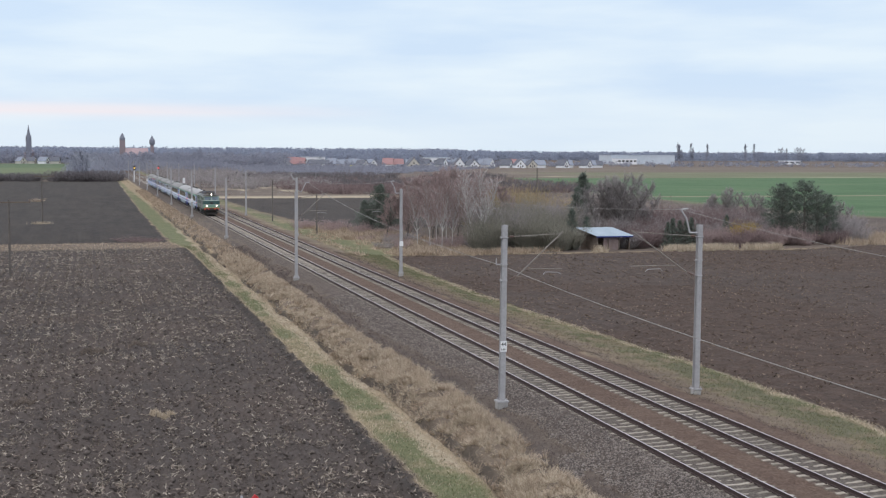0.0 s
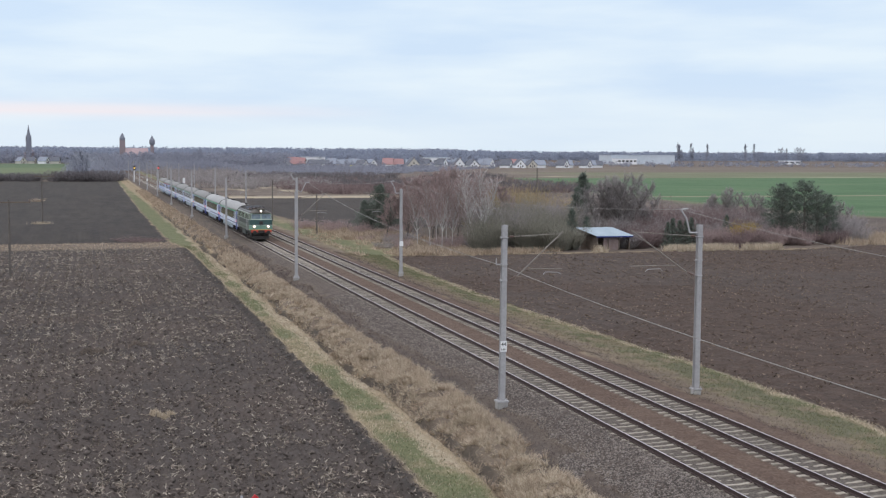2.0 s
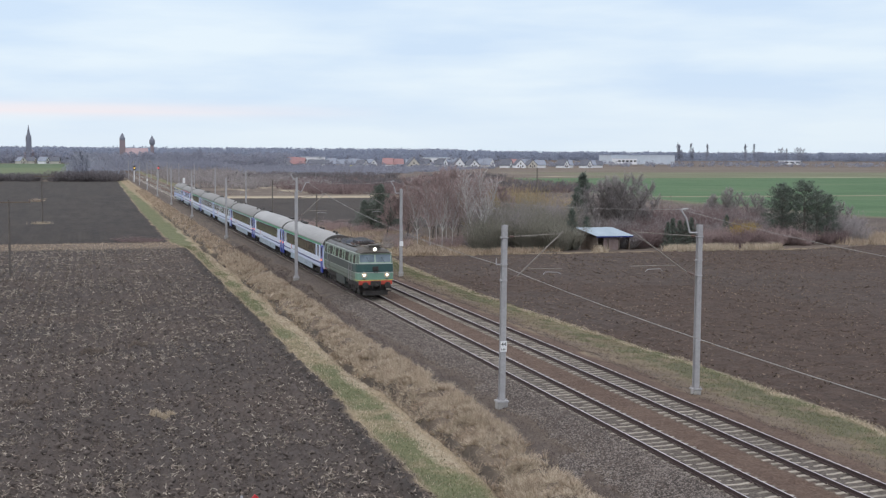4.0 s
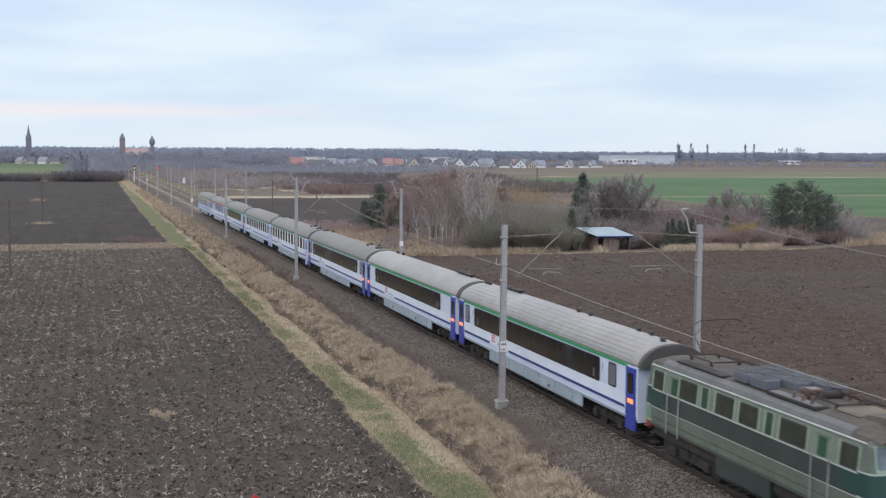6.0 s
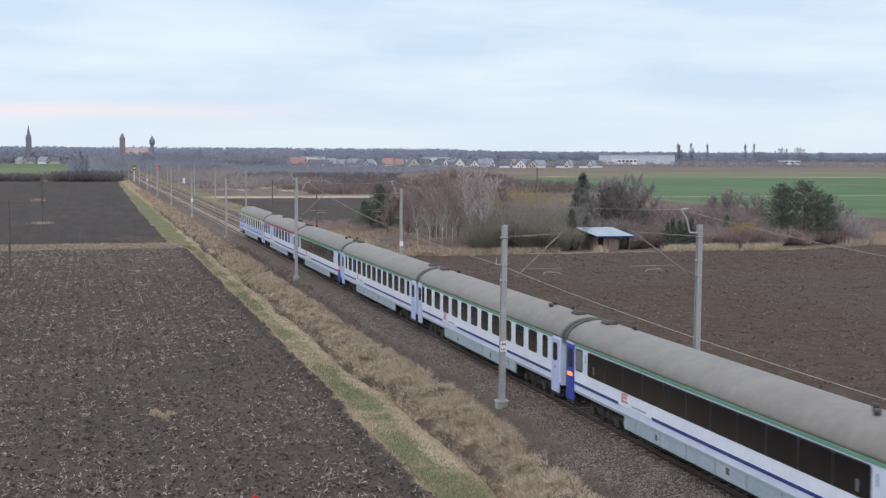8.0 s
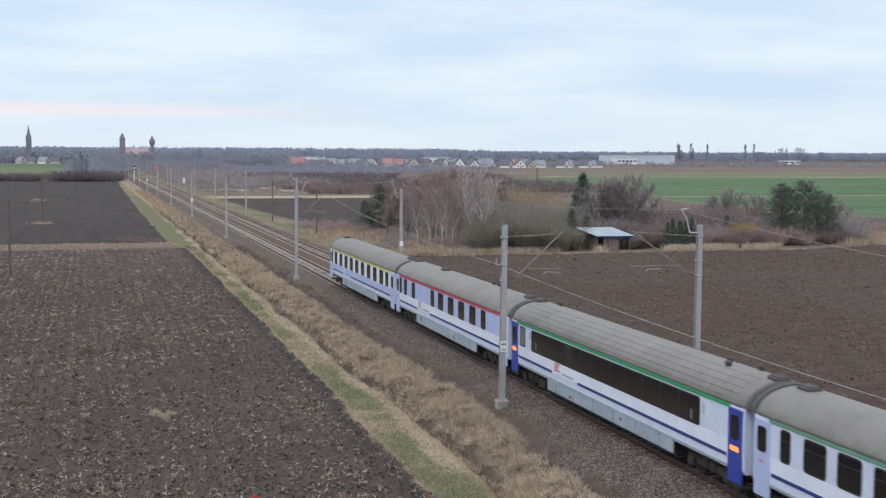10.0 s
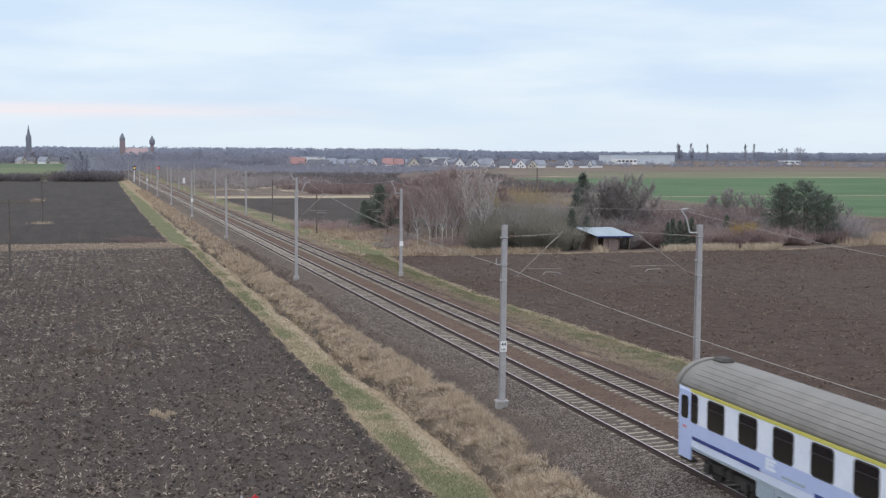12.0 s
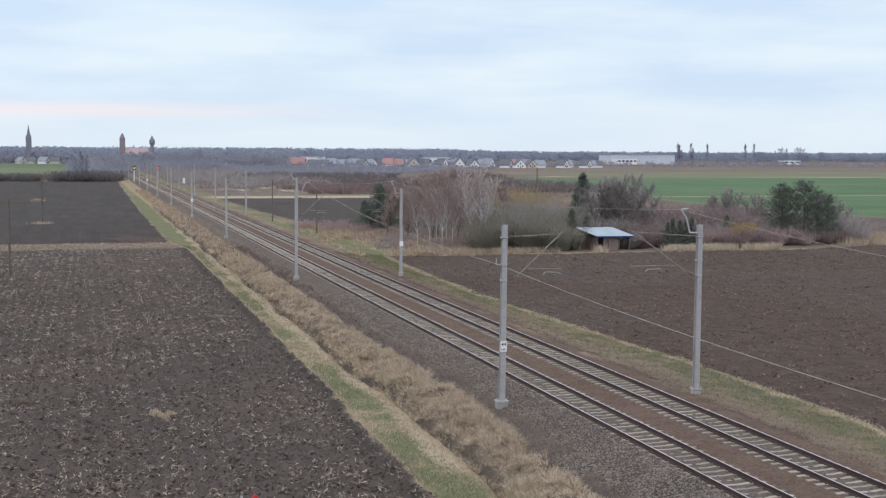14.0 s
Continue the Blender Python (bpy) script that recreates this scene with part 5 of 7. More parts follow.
def on_strip(x, y, z, rng):
    return (x > field_edge(y) + 0.1) & (x < -7.15) & (rng.random(len(x)) < 0.1 + 0.8 * z["green"])


def on_strip_dry(x, y, z, rng):
    return (x > field_edge(y) + 0.05) & (x < -7.15) & (rng.random(len(x)) > 0.7 * z["green"] + 0.1)


lawn("strip_grass", "short green grass on the field strip", 45000, (-10.2, -7.0, 34, 170), M_GRASS, (0.05, 0.16), (0.015, 0.04), on_strip, 64, 1.5, 0.6, 0.0004)
lawn("strip_straw", "flattened dry grass on the field strip", 40000, (-10.2, -7.0, 34, 170), M_PALE, (0.06, 0.22), (0.015, 0.04), on_strip_dry, 65, 1.5, 0.9, 0.0004)


def on_verge(x, y, z, rng):
    t = vnoise(x, y, 1.6, 53)
    return (x > 6.6 + 2.6 * rng.random(len(x)) ** 1.5) & (x < right_edge(y) + 0.2) & (rng.random(len(x)) < 0.15 + t) & (rng.random(len(x)) > 0.85 * z["green"])


lawn("dead_weeds", "dark brown dead weeds between dry grass and ballast", 60000, (-5.4, -2.0, 34, 160), M_DEADWEED, (0.06, 0.24), (0.012, 0.03), lambda x, y, z, r: (z["dark2"] > 0.12) & (x > bank_edge(y) - 0.7), 74, 1.5, 1.2, 0.0004)
lawn("verge_foot_weeds", "reddish brown dead weeds along the track foot", 50000, (6.3, 9.4, 34, 146), M_DEADWEED, (0.05, 0.18), (0.014, 0.035), lambda x, y, z, r: x < 6.7 + 2.7 * r.random(len(x)) ** 1.6, 75, 1.2, 1.0, 0.0004)
lawn("verge_grass", "mixed tan grass on the far verge", 90000, (6.5, 13.2, 34, 146), M_VERGE, (0.06, 0.20), (0.014, 0.035), on_verge, 66, 1.2, 0.9, 0.0004)
lawn("verge_green", "green grass tufts on the far verge", 90000, (7.6, 13.0, 34, 146), M_GRASS, (0.06, 0.17), (0.014, 0.035), lambda x, y, z, r: (x < right_edge(y)) & (r.random(len(x)) < z["green"]), 67, 1.2, 0.6, 0.0004)
lawn("verge_edge_reed", "bleached grass fringe beside the ploughed field", 30000, (9.6, 13.2, 40, 146), M_PALE, (0.08, 0.24), (0.02, 0.04), lambda x, y, z, r: (np.abs(x - right_edge(y) + 0.35) < 0.45) & (vnoise(x, y, 3.0, 54) > 0.30), 68, 1.1, 0.6, 0.0004)
lawn("meadow_grass", "rough tan meadow grass behind the track", 26000, (8.5, 26, 140, 205), M_TAN, (0.25, 0.8), (0.05, 0.11), lambda x, y, z, r: (z["soil"] < 0.3) & (r.random(len(x)) < 0.2 + 0.9 * vnoise(x, y, 4.0, 55)) & (z["green"] < 0.5), 69, 1.0, 0.5)
lawn("reed_fringe", "pale reeds along the far field edge", 11000, (14, 36, 145.2, 149.5), M_TAN, (0.25, 0.95), (0.035, 0.08), lambda x, y, z, r: r.random(len(x)) < 2.2 * (vnoise(x, y, 2.0, 56) - 0.3), 70, 1.0, 0.4)
lawn("reed_fringe", "pale reeds beside the thicket", 12000, (49.5, 66, 144.6, 146.6), M_PALE, (0.25, 1.15), (0.04, 0.08), lambda x, y, z, r: (r.random(len(x)) < 2.2 * (vnoise(x, y * 0.3, 0.9, 57) - 0.22)), 71, 1.0, 0.25)
lawn("reed_fringe", "dry grass along the field corner", 8000, (79, 104, 149, 168), M_TAN, (0.5, 1.3), (0.05, 0.09), lambda x, y, z, r: z["soil"] < 0.4, 72, 1.0, 0.3)
lawn("reed_fringe", "pale reed tuft before the shed", 1500, (39.2, 42.0, 145.0, 147.4), M_PALE, (0.3, 1.3), (0.04, 0.08), lambda x, y, z, r: (x - 40.6) ** 2 + (y - 146.2) ** 2 < 1.5 * r.random(len(x)) ** 2, 76, 1.0, 0.35)
lawn("field_strip_grass", "dry grass strip between the ploughed fields", 4500, (-60, -10, 166.5, 178.5), M_TAN, (0.12, 0.32), (0.05, 0.10), lambda x, y, z, r: z["soil"] < 0.5, 73, 1.0, 0.5)


def straw_field(name, n, box4, seed, near, thin, lab, material, wide):
    """Stubble and pale clods turned up by the plough, lying in loose rows."""
    rng = np.random.default_rng(seed)
    x, y = scatter(n, *box4, rng, near)
    z, h = heights(x, y)
    clump = vnoise(x, y, 1.6, 81) * 0.35 + vnoise(x, y, 0.42, 82) * 0.65
    row = 0.5 + 0.5 * np.sin(x * 2 * math.pi / 1.08 + 2 * vnoise(x, y, 12, 83))
    k = (z["soil"] > 0.6) & (rng.random(n) < np.clip((clump - 0.50) * 6.0, 0, 1) * (0.12 + 0.88 * row) * thin * 1.9)
    x, y, h = x[k], y[k], h[k]
    a = rng.uniform(0, 2 * math.pi, len(x))
    way = unit(np.stack([np.cos(a), np.sin(a), rng.uniform(0.0, 0.7, len(x))], 1))
    v, f = blades(np.stack([x, y, h + 0.015], 1), way, rng.uniform(0.06, 0.26, len(x)), rng.uniform(0.025, 0.085, len(x)) * wide + 0.0003 * np.clip(y - 50, 0, 200), rng)
    mesh_np(name, v, f, material, label=lab, category="straw", kind="stuff")


straw_field("field_straw", 330000, (-34, -9.7, 38, 166), 84, 1.6, 0.14, "pale straw scattered over the ploughed field", M_STRAW, 0.8)


def stubble_clumps():
    """Torn-up stalk stools in loose rows along the furrows, each a small fan of pale leaves."""
    rng = np.random.default_rng(89)
    n = 9500
    x, y = scatter(n, -40, -9.9, 36, 166, rng, 1.7)
    x = np.round(x / 0.76) * 0.76 + rng.normal(0, 0.08, n)
    z, h = heights(x, y)
    patch = 0.55 * vnoise(x, y, 7.0, 90) + 0.45 * vnoise(x, y * 0.5, 2.0, 92)
    k = (z["soil"] > 0.6) & (z["dark2"] < 0.5) & (rng.random(n) < np.clip((patch - 0.30) * 2.6, 0.05, 1))
    x, y, h = x[k], y[k], h[k]
    size = rng.gamma(4.0, 0.25, len(x))
    count = np.clip((size * rng.uniform(4, 11, len(x))).astype(int), 2, 22)
    i = np.repeat(np.arange(len(x)), count)
    m = len(i)
    a = rng.uniform(0, 2 * math.pi, m)
    off = np.stack([rng.normal(0, 0.09, m), rng.normal(0, 0.12, m)], 1) * size[i][:, None]
    base = np.stack([x[i] + off[:, 0], y[i] + off[:, 1], h[i] + rng.uniform(0.0, 0.05, m)], 1)
    way = unit(np.stack([np.cos(a), np.sin(a), rng.uniform(0.05, 0.9, m)], 1))
    v, f = blades(base, way, rng.uniform(0.08, 0.27, m), rng.uniform(0.022, 0.06, m) + 0.0004 * np.clip(y[i] - 50, 0, 200), rng)
    mesh_np("stubble_clumps", v, f, M_STRAW, label="pale torn stubble stools in rows on ploughed earth", category="straw", kind="stuff")


stubble_clumps()
for k, (cx, cy, r) in enumerate(((-18.4, 60.2, 0.55), (-21.5, 80.5, 0.8), (-18.6, 83.0, 0.7), (-24.8, 64.9, 0.6))):
    tussocks("stubble_patch", "pale heap of pulled-up stubble on dark earth" if k == 0 else "dull heap of pulled-up stubble on dark earth", 420, (cx - r, cx + r, cy - 1.3 * r, cy + 1.3 * r), M_PALE if k == 0 else M_STRAW_D, lambda x, y, z, g, c=(cx, cy, r): (x - c[0]) ** 2 + ((y - c[1]) / 1.3) ** 2 < c[2] ** 2 * g.random(len(x)), 800 + k, (0.14, 0.30), 22, 1.0)
straw_field("field_straw", 200000, (11, 82, 40, 148), 85, 1.1, 0.95, "dull stubble scattered over the ploughed field behind the track", M_STRAW_W, 1.5)
straw_field("field_straw", 260000, (-34, -9.7, 38, 166), 88, 1.6, 0.3, "dull stubble turned under in the ploughed field", M_STRAW_D, 1.5)


def clods():
    """Single lumps of turned earth on the near field."""
    rng = np.random.default_rng(86)
    n = 22000
    x, y = scatter(n, -34, -9.3, 38, 130, rng, 1.6)
    z, h = heights(x, y)
    k = z["soil"] > 0.5
    x, y, h = x[k], y[k], h[k]
    n = len(x)
    s = rng.gamma(2.0, 0.017, n)[:, None, None] + 0.02
    base = np.array([(1, 0, 0), (0, 1, 0), (-1, 0, 0), (0, -1, 0), (0, 0, 1.0), (0, 0, -0.6)], float)
    v = base[None] * rng.uniform(0.6, 1.35, (n, 6, 1)) * s + rng.normal(0, 0.14, (n, 6, 3)) * s
    v += np.stack([x, y, h + 0.02], 1)[:, None]
    t = np.array([(0, 1, 4), (1, 2, 4), (2, 3, 4), (3, 0, 4), (1, 0, 5), (2, 1, 5), (3, 2, 5), (0, 3, 5)])
    f = (t[None] + 6 * np.arange(n)[:, None, None]).reshape(-1, 3)
    mesh_np("earth_clods", v.reshape(-1, 3), f, M_CLOD, label="dark clods of ploughed earth", category="soil", kind="stuff")


M_CLOD = mat("dark_earth_clods", (0.058, 0.047, 0.042), (0.128, 0.106, 0.094), 0.5, 7, 0.95, isl=0.6, bump=0.4)
clods()


def ballast_stones():
    rng = np.random.default_rng(87)
    n = 60000
    x, y = scatter(n, -5.0, -0.95, 36, 100, rng, 1.8)
    z, h = heights(x, y)
    k = (z["gravel"] > 0.6) & ((np.abs(x) > 1.3) | (rng.random(n) < 0.3))
    x, y, h = x[k], y[k], h[k]
    n = len(x)
    s = rng.uniform(0.022, 0.05, n)[:, None, None]
    base = np.array([(1, 0, 0), (0, 1, 0), (-1, 0, 0), (0, -1, 0), (0, 0, 0.8)], float)
    v = base[None] * rng.uniform(0.7, 1.4, (n, 5, 1)) * s + np.stack([x, y, h - 0.004], 1)[:, None]
    t = np.array([(0, 1, 4), (1, 2, 4), (2, 3, 4), (3, 0, 4)])
    mesh_np("ballast_stones", v.reshape(-1, 3), (t[None] + 5 * np.arange(n)[:, None, None]).reshape(-1, 3), M_STONE, label="loose grey crushed stone ballast", category="gravel", kind="stuff")


M_STONE = mat("crushed_stone", (0.05, 0.042, 0.037), (0.22, 0.19, 0.17), 0.5, 9, 0.95, isl=0.9)
ballast_stones()


# ---------------------------------------------------------------- trees and bushes
def branch_tubes(segs, n=5):
    v, f = [], []
    for p0, p1, r0, r1 in segs:
        d = (p1 - p0)
        d = d / (np.linalg.norm(d) + 1e-9)
        a = np.cross(d, (0.3, 0.9, 0.2))
        a /= np.linalg.norm(a) + 1e-9
        b = np.cross(d, a)
        o = len(v)
        for p, r in ((p0, r0), (p1, r1)):
            for k in range(n):
                t = 2 * math.pi * k / n
                v.append(p + (a * math.cos(t) + b * math.sin(t)) * r)
        for k in range(n):
            f.append((o + k, o + (k + 1) % n, o + n + (k + 1) % n, o + n + k))
    return np.array(v), np.array(f)


def bare_tree(name, label, h, spread_, seed, bark, twig, twigs=1500, stems=1, upright=0.5, twig_w=0.035, hang=0.0, category="tree", low=0.2, thick=1.0, slim=1.0):
    """A leafless tree: leaders, limbs all the way up, side shoots, and a haze of fine twigs."""
    rng = np.random.default_rng(seed)
    segs, shoots = [], []

    def shoot(p, d, length, r, steps, bend):
        pts = [p]
        for k in range(steps):
            q = p + d * length / steps
            r2 = r * (0.72 if steps > 2 else 0.6)
            segs.append((p, q, r, r2))
            shoots.append((p, q, length))
            p, r = q, r2
            d = unit(d + rng.normal(0, 0.14, 3) + np.array([0, 0, bend]))
            pts.append(p)
        return pts

    for s in range(stems):
        off = np.array([rng.normal(0, 0.3), rng.normal(0, 0.3), 0]) * (stems > 1)
        d0 = unit(np.array([rng.normal(0, 0.05 + 0.16 * (stems > 1)), rng.normal(0, 0.05 + 0.16 * (stems > 1)), 1.0]))
        top = h * (1.0 if s == 0 else rng.uniform(0.75, 0.97))
        p, r, lead = off + np.array([0, 0, -0.25]), (0.011 * h + 0.03) * slim, [off]
        for k in range(8):
            q = p + d0 * (top + 0.25) / 8
            segs.append((p, q, r, r * 0.80))
            p, r = q, r * 0.80
            lead.append(p)
            d0 = unit(d0 + rng.normal(0, 0.07, 3) + np.array([0, 0, 0.05]))
        lead = np.array(lead)
        for k in range(24):
            t = low + (0.97 - low) * (k + rng.random()) / 24
            i = min(int(t * 8), 7)
            base = lead[i] + (lead[i + 1] - lead[i]) * (t * 8 - i)
            az = k * 2.4 + rng.normal(0, 0.5)
            out = np.array([math.cos(az), math.sin(az), 0])
            d = unit(out * spread_ + np.array([0, 0, upright * rng.uniform(0.6, 1.2)]))
            ln = h * (0.12 + 0.30 * (1 - t)) * rng.uniform(0.7, 1.15) * (0.45 + 0.7 * spread_)
            pts = shoot(base, d, ln, (0.004 * h * (1.25 - t) + 0.008) * thick, 3, 0.10 - hang)
            for q in pts[1:]:
                for _ in range(2):
                    d2 = unit(d + rng.normal(0, 0.6, 3) + np.array([0, 0, 0.25]))
                    shoot(q, d2, ln * rng.uniform(0.3, 0.55), (0.0017 * h + 0.005) * (0.5 + 0.5 * thick), 2, 0.06 - hang)
    e = thing(name, label, category)
    v, f = branch_tubes(segs)
    mesh_np("trunk", v, f, bark, e)
    i = rng.integers(0, len(shoots), twigs)
    P0 = np.array([a for a, b, l in shoots])[i]
    P1 = np.array([b for a, b, l in shoots])[i]
    D = unit(P1 - P0)
    base = P0 + (P1 - P0) * rng.random((twigs, 1))
    way = unit(D * 0.8 + rng.normal(0, 0.5, (twigs, 3)) + np.array([0, 0, 0.25 - hang * 3]))
    tv, tf = blades(base, way, rng.uniform(0.3, 0.95, twigs) * (0.45 + h / 18), twig_w, rng)
    mesh_np("crown", tv, tf, twig, e, "fine leafless twigs")
    return e


def bush_arrays(h, w, n, rng, tw=0.04):
    a = rng.uniform(0, 2 * math.pi, n)
    rr = np.sqrt(rng.random(n))
    base = np.stack([np.cos(a) * rr * w * 0.30, np.sin(a) * rr * w * 0.30, np.zeros(n) - 0.1], 1)
    way = unit(np.stack([np.cos(a) * rr * w * 0.42, np.sin(a) * rr * w * 0.42, np.ones(n) * h * 0.62], 1) + rng.normal(0, 0.10 * h, (n, 3)))
    lift = rng.uniform(0.0, 0.9, n)
    lobe = 0.80 + 0.26 * np.sin(2 * a + rng.uniform(0, 6)) * rr + 0.18 * np.sin(5 * a + rng.uniform(0, 6)) * rr
    reach = np.sqrt((w * 0.5 * rr) ** 2 + h ** 2) * rng.uniform(0.8, 1.0, n) * lobe
    start = base + way * (reach * lift)[:, None]
    way2 = unit(way + rng.normal(0, 0.6, (n, 3)) * (lift[:, None] > 0.12))
    ln = np.where(lift > 0.12, rng.uniform(0.10, 0.26, n) * h, reach * 0.9)
    return blades(start, way2, ln, rng.uniform(0.6, 1.5, n) * tw, rng)


def bush(label, h, w, n, seed, twig, at, tw=0.04, category="bush"):
    rng = np.random.default_rng(seed)
    v, f = bush_arrays(h, w, n, rng, tw)
    ob = mesh_np("bush", v, f, twig, label=label, category=category)
    ob.location = at
    return ob


def conifer(name, label, h, w, seed, n=2600, pine=False):
    """A needle tree: a stem with ragged boughs of needle sprays."""
    rng = np.random.default_rng(seed)
    e = thing(name, label, "tree")
    segs = [(np.array([0, 0, -0.3]), np.array([0, 0, h * 0.5]), 0.016 * h, 0.011 * h), (np.array([0, 0, h * 0.5]), np.array([0, 0, h * 0.97]), 0.011 * h, 0.01)]
    V, F, o = [], [], 0
    boughs = 90 if not pine else 75
    per = n // boughs
    for k in range(boughs):
        t = (k + rng.random()) / boughs
        z = h * ((0.05 if not pine else 0.14) + (0.92 if not pine else 0.80) * t)
        az = k * 2.4 + rng.normal(0, 0.4)
        prof = (1 - t) ** 0.8 if not pine else math.sqrt(max(0.06, 1 - (1.75 * t - 0.62) ** 2))
        R = w / 2 * prof * rng.uniform(0.5 if not pine else 0.35, 1.2) + 0.12
        rise = rng.uniform(-0.30, 0.0) if not pine else rng.uniform(0.05, 0.75)
        out = np.array([math.cos(az), math.sin(az), rise])
        a0, a1 = np.array([0, 0, z]), np.array([0, 0, z]) + out * R
        segs.append((a0, a1, 0.02 + 0.002 * h, 0.008))
        if pine:
            tuft = a0 + (a1 - a0) * rng.uniform(0.45, 1.05, (5, 1)) + rng.normal(0, 0.055 * w, (5, 3))
            base = tuft[rng.integers(0, 5, per)] + rng.normal(0, 0.032 * w, (per, 3)) * np.array([1, 1, 0.6])
        else:
            base = a0 + (a1 - a0) * rng.random((per, 1)) ** 0.6 + rng.normal(0, 0.05 * w * (1 - 0.5 * t), (per, 3))
        way = unit(out * 0.9 + rng.normal(0, 0.6, (per, 3)) + np.array([0, 0, 0.25 if pine else 0.0]))
        v, f = blades(base, way, rng.uniform(0.22, 0.55, per) * (0.5 + h / 14), rng.uniform(0.05, 0.14, per) * (0.7 if pine else 1.0), rng)
        V.append(v)
        F.append(f + o)
        o += len(v)
    tv, tf = branch_tubes(segs, 5)
    mesh_np("trunk", tv, tf, M_BARK, e)
    mesh_np("crown", np.concatenate(V), np.concatenate(F), M_NEEDLE, e, "dark green needle sprays")
    return e


def put(ob, x, y, rz=0.0, s=1.0):
    ob.matrix_basis = pose(x, y, height_at(x, y), 0, 0, rz)
    ob.scale = (s, s, s)
    return ob


def more(ob, x, y, rz, s=1.0, label=""):
    c = copy_thing(ob, pose(x, y, height_at(x, y), 0, 0, rz))
    c.scale = (s, s, s)
    return tagged(c, label)


# birches at the corner of the field
b1 = put(bare_tree("birch_tree", "white-stemmed bare birch with forked limbs", 9.9, 0.85, 101, M_BIRCH, M_TWIG_R, 1800, stems=3, upright=1.7, low=0.36, thick=1.5, slim=0.75), 27.4, 155.0)
b2 = put(bare_tree("birch_tree", "slender white birch with reddish twigs", 10.2, 0.45, 102, M_BIRCH, M_TWIG_R, 3000, upright=1.0, thick=1.3, slim=0.6), 22.9, 157.0)
for x, y, r, s in ((24.6, 158.0, 70, 0.93), (21.9, 159.0, 160, 0.90), (21.0, 162.0, 230, 0.86), (26.1, 166.0, 300, 0.95), (29.4, 167.0, 20, 0.92), (23.8, 163.0, 110, 0.9), (30.2, 168.0, 200, 0.85)):
    more(b2, x, y, r, s)
r1 = put(bare_tree("alder_tree", "bare reddish alder in the thicket", 9.2, 0.6, 103, M_BARK, M_TWIG_R, 5200, upright=0.8, twig_w=0.05), 31.5, 192)
for x, y, r, s in ((28.0, 197, 40, 0.9), (35.5, 196, 110, 0.95), (38.5, 190, 200, 0.85), (33.0, 176, 20, 0.85), (29.5, 172, 75, 0.85), (25.5, 171, 15, 0.85), (22.8, 175, 55, 0.8), (36.0, 182, 130, 0.85), (30.0, 184, 175, 0.9), (26.0, 188, 95, 0.85), (40.0, 178, 245, 0.8), (21.5, 182, 65, 0.75), (24.5, 181, 140, 0.85), (27.5, 178, 265, 0.9)):
    more(r1, x, y, r, s)
for k, (x, y, h, w) in enumerate(((43.2, 188, 8.8, 6.5), (41.0, 190, 8.2, 6.0), (46.4, 191, 8.4, 6.5), (48.8, 188, 7.4, 5.5), (39.0, 193, 7.4, 5.5), (44.8, 196, 8.0, 6.0))):
    bush("ochre-yellow bare willow with dense twigs", h, w, 2600, 180 + k, M_TWIG_Y, (x, y, height_at(x, y)), 0.05, "willow")
d1 = put(bare_tree("bare_tree", "dense grey bare tree behind the shed", 9.6, 0.62, 105, M_BARK, M_TWIG, 8500, stems=3, upright=0.8, thick=1.4), 50.1, 163)
more(d1, 51.6, 162, 130, 0.96)
more(d1, 49.0, 166, 250, 0.9)
more(d1, 54.4, 166, 30, 0.76)
for x, y, r, s in ((80.1, 185, 60, 0.72), (83.1, 180, 200, 0.64), (77.6, 188, 280, 0.6), (86.0, 164, 20, 0.55)):
    more(d1, x, y, r, s, "slight grey bare tree among brown brush")
# thicket along the field, olive and grey
BUSHES = [(27.0, 152, 4.8, 4.0, M_TWIG_G), (29.2, 154, 5.6, 4.5, M_TWIG_G), (31.4, 155, 5.4, 4.5, M_TWIG), (33.0, 152.5, 5.0, 4.5, M_TWIG_G), (35.3, 156, 6.2, 4.6, M_TWIG_G), (35.5, 151.5, 4.2, 3.4, M_TWIG_G),
          (36.6, 149.8, 4.0, 3.6, M_TWIG_G), (38.3, 150.5, 3.6, 3.0, M_TWIG_G), (31.5, 165, 6.4, 5, M_TWIG), (35.0, 168, 6.2, 5, M_TWIG_G), (36.8, 164, 6.4, 5, M_TWIG), (40.8, 170, 6.3, 5, M_TWIG), (41.5, 164, 6.0, 5, M_TWIG_G),
          (44.4, 168, 6.0, 5, M_TWIG), (38.5, 174, 6.2, 5.5, M_TWIG_G), (46.5, 174, 6.0, 5, M_TWIG), (47.0, 158, 4.6, 4.2, M_TWIG), (33.5, 160, 5.8, 4.6, M_TWIG_G)]
for k, (x, y, h, w, m) in enumerate(BUSHES):
    bush("leafless olive-grey bush in the field-edge thicket", h * 1.06, w, 2600, 200 + k, m, (x, y, height_at(x, y)), 0.045)
